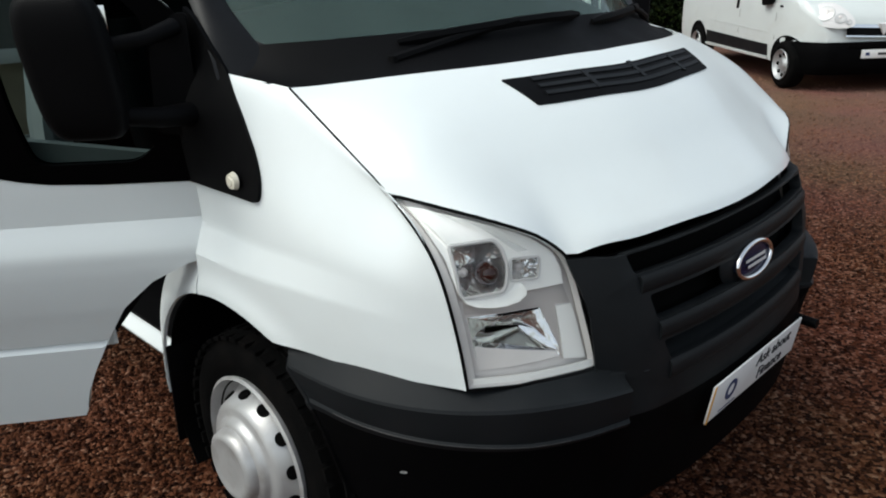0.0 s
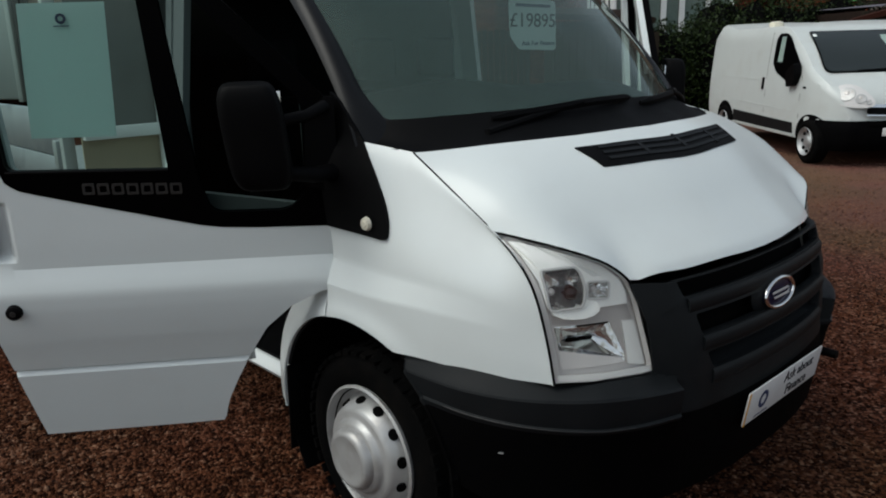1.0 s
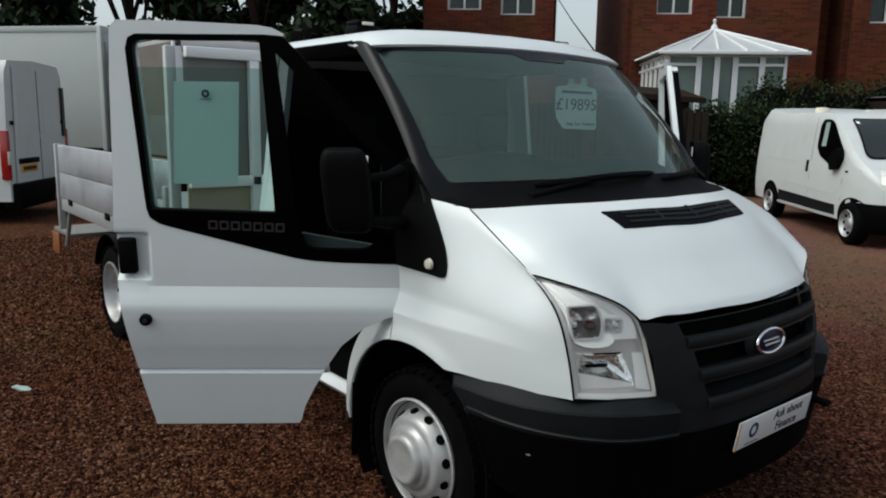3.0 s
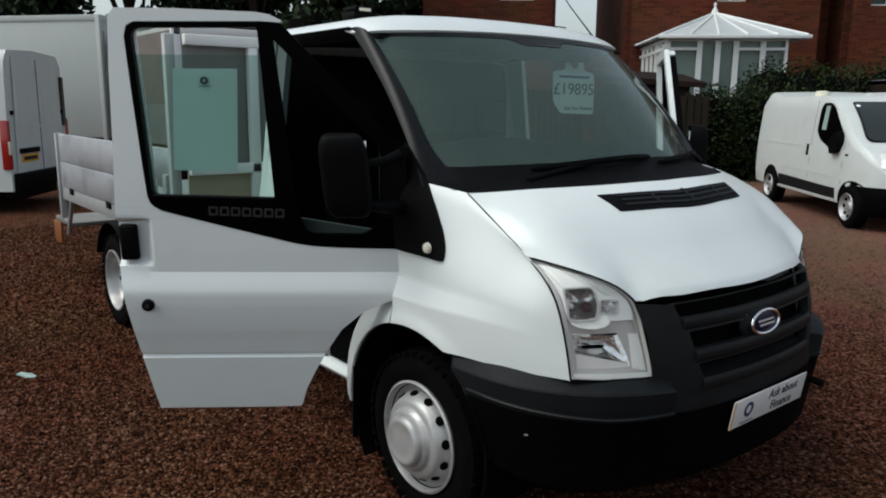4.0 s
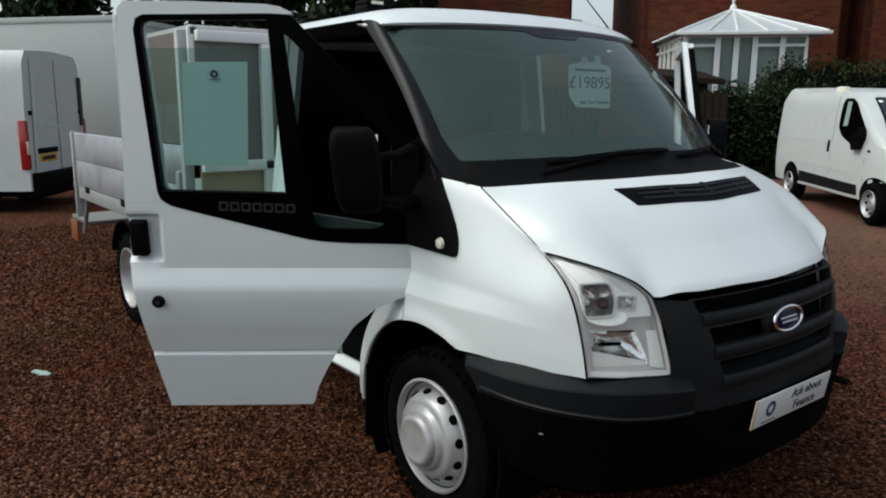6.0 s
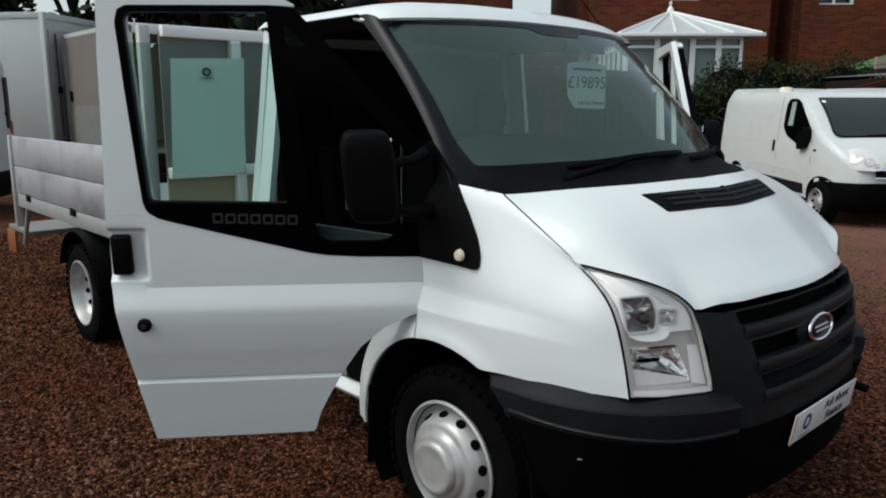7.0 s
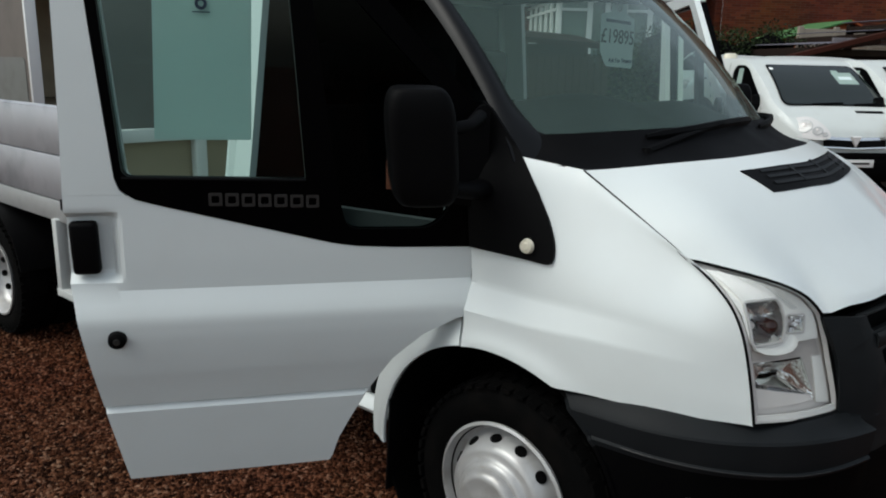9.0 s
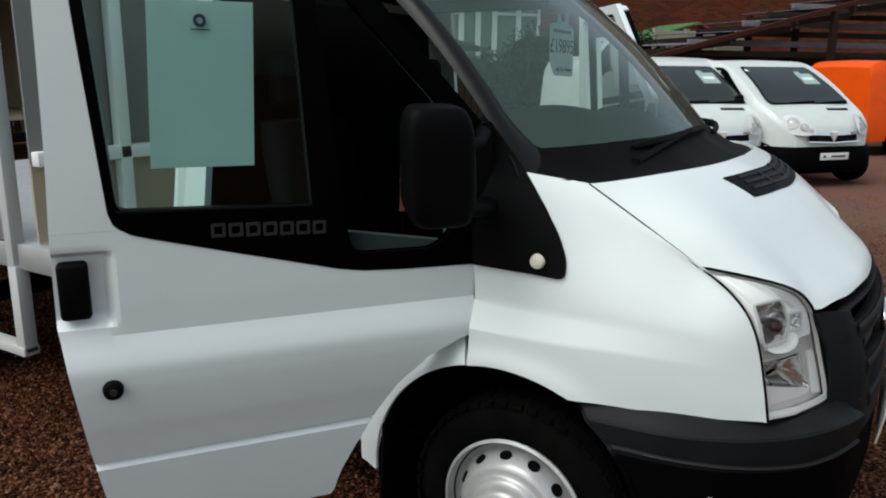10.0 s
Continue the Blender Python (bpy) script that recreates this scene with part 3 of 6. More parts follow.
# rear half of the wheel arch: the painted sill that sweeps down behind the wheel
def arch_lip(u, v):
    a = math.radians(103 + 79 * u)
    r = ARCH[2] + 0.003 + (0.112 - 0.025 * u) * v
    x, z = ARCH[0] + r * math.cos(a), ARCH[1] + r * math.sin(a)
    flare = 0.016 * math.exp(-(0.112 * v / 0.045) ** 2) - 0.022 * v ** 1.5
    return (x, -(0.980 + flare - 0.026 * u), z)


def sill(u, v):
    x = -0.50 - 0.95 * u
    return (x, -(0.86 + 0.05 * math.sin(v * math.pi)), 0.345 + 0.085 * v)


def floor_step(u, v):
    return (-0.46 - 0.95 * u, -(0.88 - 0.30 * v), 0.435 + 0.005 * v)


for side in (1, -1):
    for name, f, nu, nv, m in (("arch_edge", arch_lip, 44, 10, WHITE), ("sill", sill, 6, 6, WHITE), ("door_step", floor_step, 3, 2, BLACK)):
        bm = grid(f, nu, nv, 0.01)
        part(name, mirrored(bm) if side < 0 else bm, m, van)
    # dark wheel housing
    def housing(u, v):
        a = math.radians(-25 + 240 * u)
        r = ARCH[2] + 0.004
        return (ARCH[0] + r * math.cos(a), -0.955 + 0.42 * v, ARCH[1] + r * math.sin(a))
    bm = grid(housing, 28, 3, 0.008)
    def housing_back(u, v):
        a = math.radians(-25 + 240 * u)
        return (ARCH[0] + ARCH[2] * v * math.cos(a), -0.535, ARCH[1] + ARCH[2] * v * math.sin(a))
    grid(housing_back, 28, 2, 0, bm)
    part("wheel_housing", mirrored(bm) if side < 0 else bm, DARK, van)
    # mud flap
    bm = box(-0.486, -0.474, -0.974, -0.70, 0.16, 0.50, 0.004)
    for v in bm.verts:
        v.co.x -= 0.05 * (0.5 - v.co.z) - 0.02
    part("mud_flap", mirrored(bm) if side < 0 else bm, BLACK, van, "black rubber mud flap")


# ---- bumper and grille ----
def nose(y, z):
    """Front of the dark moulding at |y| < 0.6."""
    x = 0.886 + knots([0.20, 0.30, 0.42, 0.60, 0.72, 0.80, 0.85, 0.90, 0.972], [-0.085, -0.03, -0.004, 0.004, -0.001, -0.010, -0.021, -0.035, -0.060])(z)
    # the outer facets turn back to the lamps
    facet = max(0.0, abs(y) - 0.440 - 0.20 * (z - 0.70)) * min(1.0, max(0.0, (z - 0.56) / 0.14))
    return x - 0.235 * abs(y) ** 2.1 - 0.60 * facet


def bumper_plan(s, grow=0.0):
    """Plan of the bumper: s from -1 (near arch) to 1 (far arch)."""
    a = s * math.pi / 2 * 0.985
    n = 0.8
    x = 0.20 + (0.722 + grow) * math.copysign(abs(math.cos(a)) ** n, math.cos(a)) - 0.13 * max(0.0, (abs(s) - 0.86) / 0.14) ** 2
    y = (0.978 + grow * 0.5) * math.copysign(abs(math.sin(a)) ** n, math.sin(a))
    return x, y


BUMP_Z = [0.275, 0.292, 0.325, 0.45, 0.583, 0.594, 0.600, 0.620, 0.650, 0.682, 0.690, 0.704, 0.718, 0.733]
BUMP_G = [-0.21, -0.11, -0.056, -0.036, -0.012, -0.004, -0.012, -0.008, -0.004, -0.001, -0.006, -0.034, -0.064, -0.10]
# places along the bumper, crowded where its corner pieces end beside the recessed middle
BUMP_S = sorted({*np.linspace(-1, 1, 73), *(k * q for k in (-1, 1) for q in (0.385, 0.396, 0.400, 0.404, 0.408, 0.412, 0.42))})
BUMP_SPLIT = 4


def bumper_lift(s, y):
    """The crease rises a little to the wheel arch and at the inner ends."""
    return 0.030 * min(1.0, max(0.0, abs(s) - 0.50) / 0.42) + 0.006 * math.exp(-((abs(y) - 0.52) / 0.09) ** 2)


def bumper_point(s, k):
    z = float(np.interp(k, range(len(BUMP_Z)), BUMP_Z))
    g = float(np.interp(k, range(len(BUMP_G)), BUMP_G))
    x, y = bumper_plan(s, g)
    z += bumper_lift(s, y) * max(0.0, 1 - abs(z - 0.60) / 0.10)
    # the upper edge drops below the lamp
    z -= 0.022 * min(1.0, max(0.0, (0.70 - abs(y)) / 0.16)) * min(1.0, max(0.0, (z - 0.68) / 0.04))
    # the corner pieces end in a step beside the recessed middle
    e = min(1.0, max(0.0, (abs(y) - 0.508) / 0.010))
    if z > 0.44:
        x = x * e + min(x, nose(y, z) - 0.002) * (1 - e)
    # the lower edge sweeps up to the wheel arch
    e = max(0.0, abs(s) - 0.62) / 0.38
    z = z + (0.16 * e ** 1.5) * max(0.0, (0.50 - z) / 0.20) * 0.6
    d = math.hypot(x - ARCH[0], z - ARCH[1])
    if x < 0.55 and d < ARCH[2] + 0.003:
        x = max(x, ARCH[0] + math.sqrt(max((ARCH[2] + 0.003) ** 2 - (z - ARCH[1]) ** 2, 0.01)))
    return (x, y, z)


def bumper_skin(k0, k1, per=3):
    ns, nk = len(BUMP_S) - 1, (k1 - k0) * per
    return grid(lambda u, v: bumper_point(BUMP_S[round(u * ns)], k0 + (k1 - k0) * v), ns, nk, -0.012)


bumper = part("bumper", bumper_skin(BUMP_SPLIT, len(BUMP_Z) - 1), PLASTIC, van, "dark grey moulded bumper with scuffs", 24)
# same skin as the bumper, its lower part coloured darker for the shade there
part("bumper_valance", bumper_skin(0, BUMP_SPLIT, 4), DARKPLASTIC, bumper, "lower bumper with its shade put into a darker plastic colour", 40)
# ledge between the bumper's upper edge and the lamps and wings
def ledge(u, v):
    s = math.copysign(abs(2 * u - 1) ** 0.8, 2 * u - 1)
    x0, y0 = bumper_plan(s, -0.095)
    x1, y1 = bumper_plan(s, -0.18)
    return (x0 + (x1 - x0) * v, y0 + (y1 - y0) * v, 0.7275 + 0.010 * v - 0.022 * min(1.0, max(0.0, (0.70 - abs(y0)) / 0.16)))


crease = [Vector(bumper_point(s, 5)) + Vector((0.001, -0.001, 0.003)) for s in np.linspace(-0.90, -0.425, 48)]
part("bumper_crease", tube(crease, 0.0010, 5), LETTERGREY, bumper, "thin grey line along the bumper crease")
part("bumper_ledge", grid(ledge, 64, 3, -0.008), PLASTIC, bumper)


def panel_point(y, z, out=0.0):
    return (nose(y, z) + out, y, z)


panel_outline = [(-0.534, 0.70), (-0.30, 0.62), (0.30, 0.62), (0.534, 0.70), (0.548, 0.85), (0.574, 0.962), (0.35, 0.960), (0, 0.962), (-0.35, 0.960), (-0.574, 0.962), (-0.548, 0.85)]
slots = []
for zc, h, w0, w1 in ((0.9405, 0.048, 0.452, 0.466), (0.834, 0.062, 0.405, 0.422), (0.724, 0.054, 0.364, 0.39)):
    slots.append(rounded([(-w0, zc - h / 2), (w0, zc - h / 2), (w1, zc + h / 2), (-w1, zc + h / 2)], 0.012, 3))
grille = part("grille_panel", sheet(panel_outline, slots, panel_point, -0.03, 0.04), PLASTIC, van, "dark grey grille with three slots")
part("grille_backing", sheet([(-0.53, 0.64), (0.53, 0.64), (0.53, 0.945), (-0.53, 0.945)], [], lambda a, b: (nose(a, b) - 0.06, a, b), -0.005, 0.08), DARK, grille)
# flat bars between the slots
for z, w in ((0.890, 0.445), (0.777, 0.405), (0.672, 0.37)):
    def bar(u, v, z=z, w=w):
        y = (2 * u - 1) * w
        return (nose(y, z) + 0.008 * math.sin(math.pi * v) ** 0.5, y, z - 0.024 + 0.048 * v)
    part("grille_bar", grid(bar, 28, 6, -0.006), PLASTIC, grille)


# oval badge: chrome ring with a dark blue face and pale strokes
def oval(ry, rz, out, zc=0.840):
    def f(u, v):
        a = 2 * math.pi * u
        y, z = ry * v * math.cos(a), rz * v * math.sin(a)
        return (0.860 + out - 0.12 * (z) + 0.006 * (1 - v * v), y, zc + z)
    return f


badge = part("badge", grid(oval(0.096, 0.043, 0.008), 48, 4, 0.010), BADGEBLUE, van, "oval chrome-rimmed blue badge")
part("badge_rim", tube([(0.872 - 0.0055 * math.sin(k * math.pi / 24), 0.095 * math.cos(k * math.pi / 24), 0.840 + 0.043 * math.sin(k * math.pi / 24)) for k in range(49)], 0.0065, 10), CHROME, badge, "bright chrome rim")
for k, (y0, y1, z0, z1) in enumerate(((-0.056, 0.050, 0.004, 0.011), (-0.046, 0.056, -0.012, -0.005))):
    def stroke(u, v, y0=y0, y1=y1, z0=z0, z1=z1):
        y, z = y0 + (y1 - y0) * u, z0 + (z1 - z0) * v
        return (0.8775 - 0.12 * z, y, 0.840 + z)
    part("badge_stroke", grid(stroke, 2, 2, 0.001), SILVER, badge)

part("badge_surround", grid(lambda u, v: (nose(0, 0.840) - 0.022 + 0.020 * (1 - v ** 3) - 0.10 * 0.075 * v * math.sin(2 * math.pi * u), (0.062 + 0.072 * v) * math.cos(2 * math.pi * u), 0.840 + (0.028 + 0.046 * v) * math.sin(2 * math.pi * u)), 40, 5, 0.004), PLASTIC, badge, "dark moulded oval surround")

# show plate: white board with a blue ring mark and two words
PLATE = pose(0.903, 0.02, 0.535, 90 + 9, 0, 90)
plate = part("show_plate", moved(box(-0.262, 0.262, -0.057, 0.057, -0.002, 0.004, 0.003), PLATE), PLATEWHITE, van, "white dealer's show plate with blue ring mark")
lettering("plate_lettering", "Ask about\nFinance", 0.052, PLATE @ pose(0.09, 0.0, 0.0048), INK, plate, stretch=1.0)
ring = spin([(0.017, 0.0), (0.030, 0.0), (0.030, 0.001), (0.017, 0.001), (0.017, 0.0)], 32, "z")
part("plate_mark", moved(ring, PLATE @ pose(-0.155, 0.004, 0.0045)), BLUEINK, plate)
part("plate_line", moved(box(-0.20, -0.11, -0.047, -0.043, 0.0042, 0.005), PLATE), BLUEINK, plate)
part("plate_edge", moved(box(-0.262, -0.254, -0.057, 0.057, 0.0041, 0.005), PLATE), PLATEYELLOW, plate)
# tow eye cover and small scuffs
part("towing_eye", tube([(0.80, 0.47, 0.50), (0.90, 0.47, 0.495)], 0.016, 10), BLACK, van)
for k, (s, z, w) in enumerate(((-0.757, 0.522, 0.006),)):
    x, y = bumper_plan(s, -0.010)
    part("scuff", moved(sheet(rounded([(-w, -0.002), (w * 1.6, -0.004), (w * 1.8, 0.001), (-w * 0.5, 0.003)], 0.003), [], lambda a, b: (a, 0, b), 0.001), pose(x, y, z, 0, 0, 42)), STEEL, bumper)


# ---- headlamps ----



def lamp_surface(a, b):
    """The corner skin at height b: a from 0 (outer edge) to 1 (inner edge)."""
    xo, yo = EDGE_X(b) + 0.002, EDGE_Y(b) - 0.004
    xi, yi = LAMP_X(b) - 0.003, LAMP_Y(b)
    swell = 0.05 * math.hypot(xi - xo, yi - yo) * math.sin(math.pi * min(max(a, 0), 1))
    return (xo + (xi - xo) * a + swell * 0.82, -(yo + (yi - yo) * a + swell * 0.55), b)


def lamp_point(depth=0.0):
    def f(u, v):
        low = 0.727 - 0.024 * u
        b = low + (1.111 - low) * (1 - (1 - v) ** 1.6)
        x, y, z = lamp_surface(u, b)
        return (x - depth * 0.80, y + depth * 0.55, z)
    return f


def build_lamp(side):
    fl = (lambda bm: mirrored(bm)) if side < 0 else (lambda bm: bm)
    lamp = part("headlamp", fl(grid(lamp_point(0.10), 22, 22, 0.004)), LAMPGREY, van, "clear tall headlamp with chrome reflectors")
    rim = bmesh.new()
    for k in range(4):
        def wall(u, v, k=k):
            uu, vv = ((u, 0), (1, u), (u, 1), (0, u))[k]
            p, q = Vector(lamp_point(0.003)(uu, vv)), Vector(lamp_point(0.10)(uu, vv))
            return p + (q - p) * v
        grid(wall, 24, 2, 0, rim)
    part("lamp_wall", fl(rim), LAMPGREY, lamp)
    def bezel(k):
        ends = ((lambda t: (t, 1)), (lambda t: (1, t)), (lambda t: (t, 0)), (lambda t: (0, t)))
        def f(t, w):
            u, v = ends[k](t)
            p = Vector(lamp_point(0.004)(u, v))
            q = Vector(lamp_point(0.014)(0.06 + 0.885 * u, 0.03 + 0.93 * v))
            return p + (q - p) * w
        return f
    bz = bmesh.new()
    for k in range(4):
        grid(bezel(k), 24, 2, 0, bz)
    part("lamp_bezel", fl(bz), BEZEL, lamp, "grey lamp bezel")
    ring = [(i / 24, 1) for i in range(24)] + [(1, 1 - i / 24) for i in range(24)] + [(1 - i / 24, 0) for i in range(24)] + [(-0.012, i / 24) for i in range(25)]
    part("lamp_seal", fl(tube([lamp_point(0.001)(u, v) for u, v in ring], 0.0040, 6)), BLACK, lamp)

    def at(depth):
        def f(a, b):
            x, y, z = lamp_surface(a, b)
            return (x - depth * 0.82, y + depth * 0.52, z)
        return f

    def loop_tube(pts, depth, r):
        return tube([at(depth)(a, b) for a, b in [*pts, pts[0]]], r, 6)

    def hollow(outline, depth, front=0.018):
        """A reflector cup that shrinks towards its floor."""
        ca, cb = (sum(p[k] for p in outline) / len(outline) for k in (0, 1))
        n = len(outline)

        def f(u, v):
            a, b = outline[round(u * n) % n]
            k = 1 - v
            return at(front + depth * (1 - k ** 2.2))(ca + (a - ca) * k, cb + (b - cb) * k)
        return grid(f, n, 8, 0)

    # the main lamp's rounded square opening, the small lamp beside it
    main_o = rounded([(0.15, 1.024), (0.62, 1.028), (0.50, 0.964), (0.42, 0.920), (0.08, 0.918)], [0.055, 0.05, 0.03, 0.045, 0.04], 6)
    small_o = rounded([(0.575, 0.984), (0.80, 0.977), (0.705, 0.932), (0.485, 0.939)], 0.02, 4)
    upper = [(0.075, 0.930), (0.11, 0.906), (0.30, 0.894), (0.50, 0.898), (0.58, 0.912), (0.89, 0.907), (0.915, 0.940), (0.93, 0.978), (0.91, 1.020), (0.84, 1.052), (0.70, 1.076), (0.45, 1.092), (0.16, 1.094), (0.10, 1.06), (0.085, 1.00)]
    low_o = rounded([(0.10, 0.872), (0.66, 0.866), (0.748, 0.768), (0.73, 0.750), (0.10, 0.756)], 0.008, 3)
    base = [(0.01, 0.729), (0.99, 0.706), (0.99, 0.80), (0.99, 0.90), (0.99, 0.97), (0.985, 1.02), (0.98, 1.055), (0.95, 1.084), (0.60, 1.102), (0.04, 1.106), (0.01, 1.03), (0.01, 0.90)]
    part("base_panel", fl(sheet(base, [main_o, small_o, low_o], at(0.026), 0.003, 0.08)), BEZEL, lamp, "satin pale lamp base")
    part("upper_panel", fl(sheet(upper, [main_o, small_o], at(0.014), 0.003, 0.10)), HOUSING, lamp, "pale plastic lamp panel")
    part("lamp_frame", fl(loop_tube(main_o, 0.012, 0.0042)), SILVER, lamp, "bright rounded lamp frame")
    part("lamp_frame", fl(loop_tube(small_o, 0.013, 0.0028)), SILVER, lamp)
    part("main_reflector", fl(hollow(main_o, 0.042, 0.013)), REFLECTOR, lamp, "chrome reflector bowl")
    part("small_reflector", fl(hollow(small_o, 0.036, 0.013)), REFLECTOR, lamp)
    # bulbs: a dark amber ball, a slim side bulb and the small lamp's pair
    for ca, cb, r, d, m in ((0.345, 0.955, 0.026, 0.034, AMBER), (0.175, 0.962, 0.010, 0.036, LAMPGREY), (0.60, 0.958, 0.011, 0.034, LAMPGREY), (0.69, 0.957, 0.008, 0.030, CHROME)):
        p = Vector(at(d)(ca, cb))
        part("bulb", fl(spin([(0.0, r * 1.05), (r * 0.45, r * 0.95), (r * 0.8, r * 0.6), (r, 0.0), (r * 0.85, -r * 0.5), (r * 0.5, -r * 0.9), (0, -r)], 22, "x", at=p)), m, lamp)
    # white scoop below the main lamp
    scoop_low = [(0.095, 0.926), (0.115, 0.909), (0.19, 0.898), (0.30, 0.892), (0.40, 0.891), (0.50, 0.895), (0.57, 0.906), (0.585, 0.918), (0.565, 0.930)]
    scoop_top = [(0.10, 0.926), (0.13, 0.920), (0.20, 0.918), (0.28, 0.917), (0.34, 0.917), (0.40, 0.922), (0.45, 0.930), (0.48, 0.936), (0.54, 0.934)]

    def scoop(u, v):
        i = round(u * (len(scoop_low) - 1))
        (a0, b0), (a1, b1) = scoop_low[i], scoop_top[i]
        return at(0.006 + 0.016 * v ** 2)(a0 + (a1 - a0) * v, b0 + (b1 - b0) * v)
    part("lamp_lip", fl(grid(scoop, len(scoop_low) - 1, 5, 0.002)), HOUSING, lamp, "white scoop below the main lamp", 60)
    band = [(0.09, 0.878), (0.35, 0.872), (0.66, 0.866), (0.745, 0.770), (0.735, 0.747), (0.758, 0.745), (0.785, 0.864), (0.915, 0.858), (0.892, 0.906), (0.58, 0.911), (0.51, 0.895), (0.40, 0.889), (0.30, 0.890), (0.19, 0.896), (0.10, 0.906)]
    part("grey_band", fl(sheet(band, [], at(0.024), 0.003, 0.10)), LAMPGREY, lamp, "grey plastic lamp band")
    # the dipped beam: a cup, an added blade shaped as its bright highlight, a dark hood and a satin floor
    part("low_reflector", fl(hollow(low_o, 0.045, 0.026)), REFLECTOR, lamp)
    blade_top = [(0.14, 0.846), (0.25, 0.838), (0.36, 0.830), (0.48, 0.820), (0.60, 0.806), (0.70, 0.788), (0.745, 0.774)]
    blade_low = [(0.13, 0.818), (0.24, 0.810), (0.35, 0.801), (0.47, 0.790), (0.59, 0.778), (0.69, 0.767), (0.74, 0.760)]

    def blade(u, v):
        i = round(u * (len(blade_top) - 1))
        (a0, b0), (a1, b1) = blade_low[i], blade_top[i]
        return at(0.026 + 0.030 * v)(a0 + (a1 - a0) * v, b0 + (b1 - b0) * v - 0.004 * math.sin(9 * u) * v)
    part("lamp_glint_blade", fl(grid(blade, len(blade_top) - 1, 4, 0.002)), CHROME, lamp, "added chrome blade in the shape of the reflector's highlight", 60)
    part("lamp_hood", fl(grid(lambda u, v: at(0.028 + 0.03 * v)(0.33 + 0.32 * u, 0.864 - 0.004 * u - 0.010 * v * (0.4 + u)), 8, 3, 0.002)), DARK, lamp)
    part("lamp_floor", fl(grid(lambda u, v: at(0.030 - 0.006 * v)(0.10 + 0.62 * u, 0.806 - 0.045 * u - (0.052 - 0.040 * u) * v), 10, 4, 0.002)), BEZEL, lamp, "satin grey lamp floor")
    part("cream_panel", fl(sheet([(0.79, 0.860), (0.925, 0.856), (0.94, 0.728), (0.758, 0.742)], [], at(0.021), 0.003, 0.08)), HOUSING, lamp)
    part("foot_panel", fl(sheet([(0.04, 0.746), (0.985, 0.727), (0.985, 0.705), (0.04, 0.729)], [], at(0.008), 0.003, 0.10)), HOUSING, lamp, "pale lamp foot")
    ob = part("lens", fl(grid(lamp_point(0.0), 24, 24, 0)), LENS, lamp, "clear lens")
    ob.visible_shadow = False


build_lamp(1)
build_lamp(-1)

# ---- screen, pillars, roof ----
WS_BX = curve_of([0, 0.35, 0.60, 0.76, 0.825, 0.84], [0.225, 0.19, 0.10, 0.01, -0.05, -0.066])
WS_TX = curve_of([0, 0.35, 0.60, 0.74, 0.80, 0.815], [-0.385, -0.405, -0.455, -0.515, -0.565, -0.578])


def screen_point(s, v, off=0.0):
    """s from -1 to 1 across, v from 0 at the cowl to 1 at the roof."""
    yb, yt = 0.840 * s, 0.814 * s
    xb, xt = WS_BX(abs(yb)), WS_TX(abs(yt))
    zb, zt = 1.392 - 0.02 * s * s, 1.945 - 0.022 * s * s
    y = yb + (yt - yb) * v
    x = xb + (xt - xb) * v + 0.02 * math.sin(math.pi * v) + off * 0.68
    z = zb + (zt - zb) * v + 0.018 * math.sin(math.pi * v) + off * 0.73
    return (x, y, z)


screen = part("windscreen", grid(lambda u, v: screen_point((2 * u - 1), v), 40, 20), SCREEN, van, "dark tinted windscreen", 0)
screen.visible_shadow = False
me = screen.data
me.shade_smooth()
# black printed border of the glass
border_in = rounded([(-0.986, 0.12), (-0.972, 0.055), (-0.945, 0.018), (-0.89, 0.001), (0.89, 0.001), (0.945, 0.018), (0.972, 0.055), (0.986, 0.12), (0.982, 0.962), (0.22, 0.955), (0.15, 0.90), (-0.15, 0.90), (-0.22, 0.955), (-0.982, 0.962)], [0.03, 0.03, 0.03, 0.03, 0.03, 0.03, 0.03, 0.03, 0.04, 0.02, 0.02, 0.02, 0.02, 0.04], 4)
part("screen_border", sheet([(-0.995, 0.0), (0.995, 0.0), (0.995, 0.995), (-0.995, 0.995)], [border_in], lambda a, b: screen_point(a, b, 0.003), 0.0, 0.09), PILLARBLACK, screen)


def cowl(u, v):
    y = (2 * u - 1) * 0.905
    a = abs(y)
    xr = BON_REAR(min(a, 0.845)) if a < 0.845 else 0.14 - (a - 0.845) * 3.0
    zr = (top(xr, y) if a < 0.845 else 1.33) - 0.014
    s = y / 0.905
    q = Vector(screen_point(s, 0.02, 0.004))
    p = Vector((xr + 0.006, y, zr))
    r = p + (q - p) * v
    r.z -= 0.018 * math.sin(math.pi * v)
    return r


part("scuttle", grid(cowl, 44, 8, -0.008), BLACK, van, "black plastic scuttle below the screen")


PILLAR_X = curve_of([0, 0.25, 0.5, 0.75, 0.9, 1.0], [-0.682, -0.510, -0.340, -0.178, -0.088, -0.036])
PILLAR_Z = curve_of([0, 0.25, 0.5, 0.75, 0.9, 1.0], [1.950, 1.824, 1.680, 1.510, 1.404, 1.340])


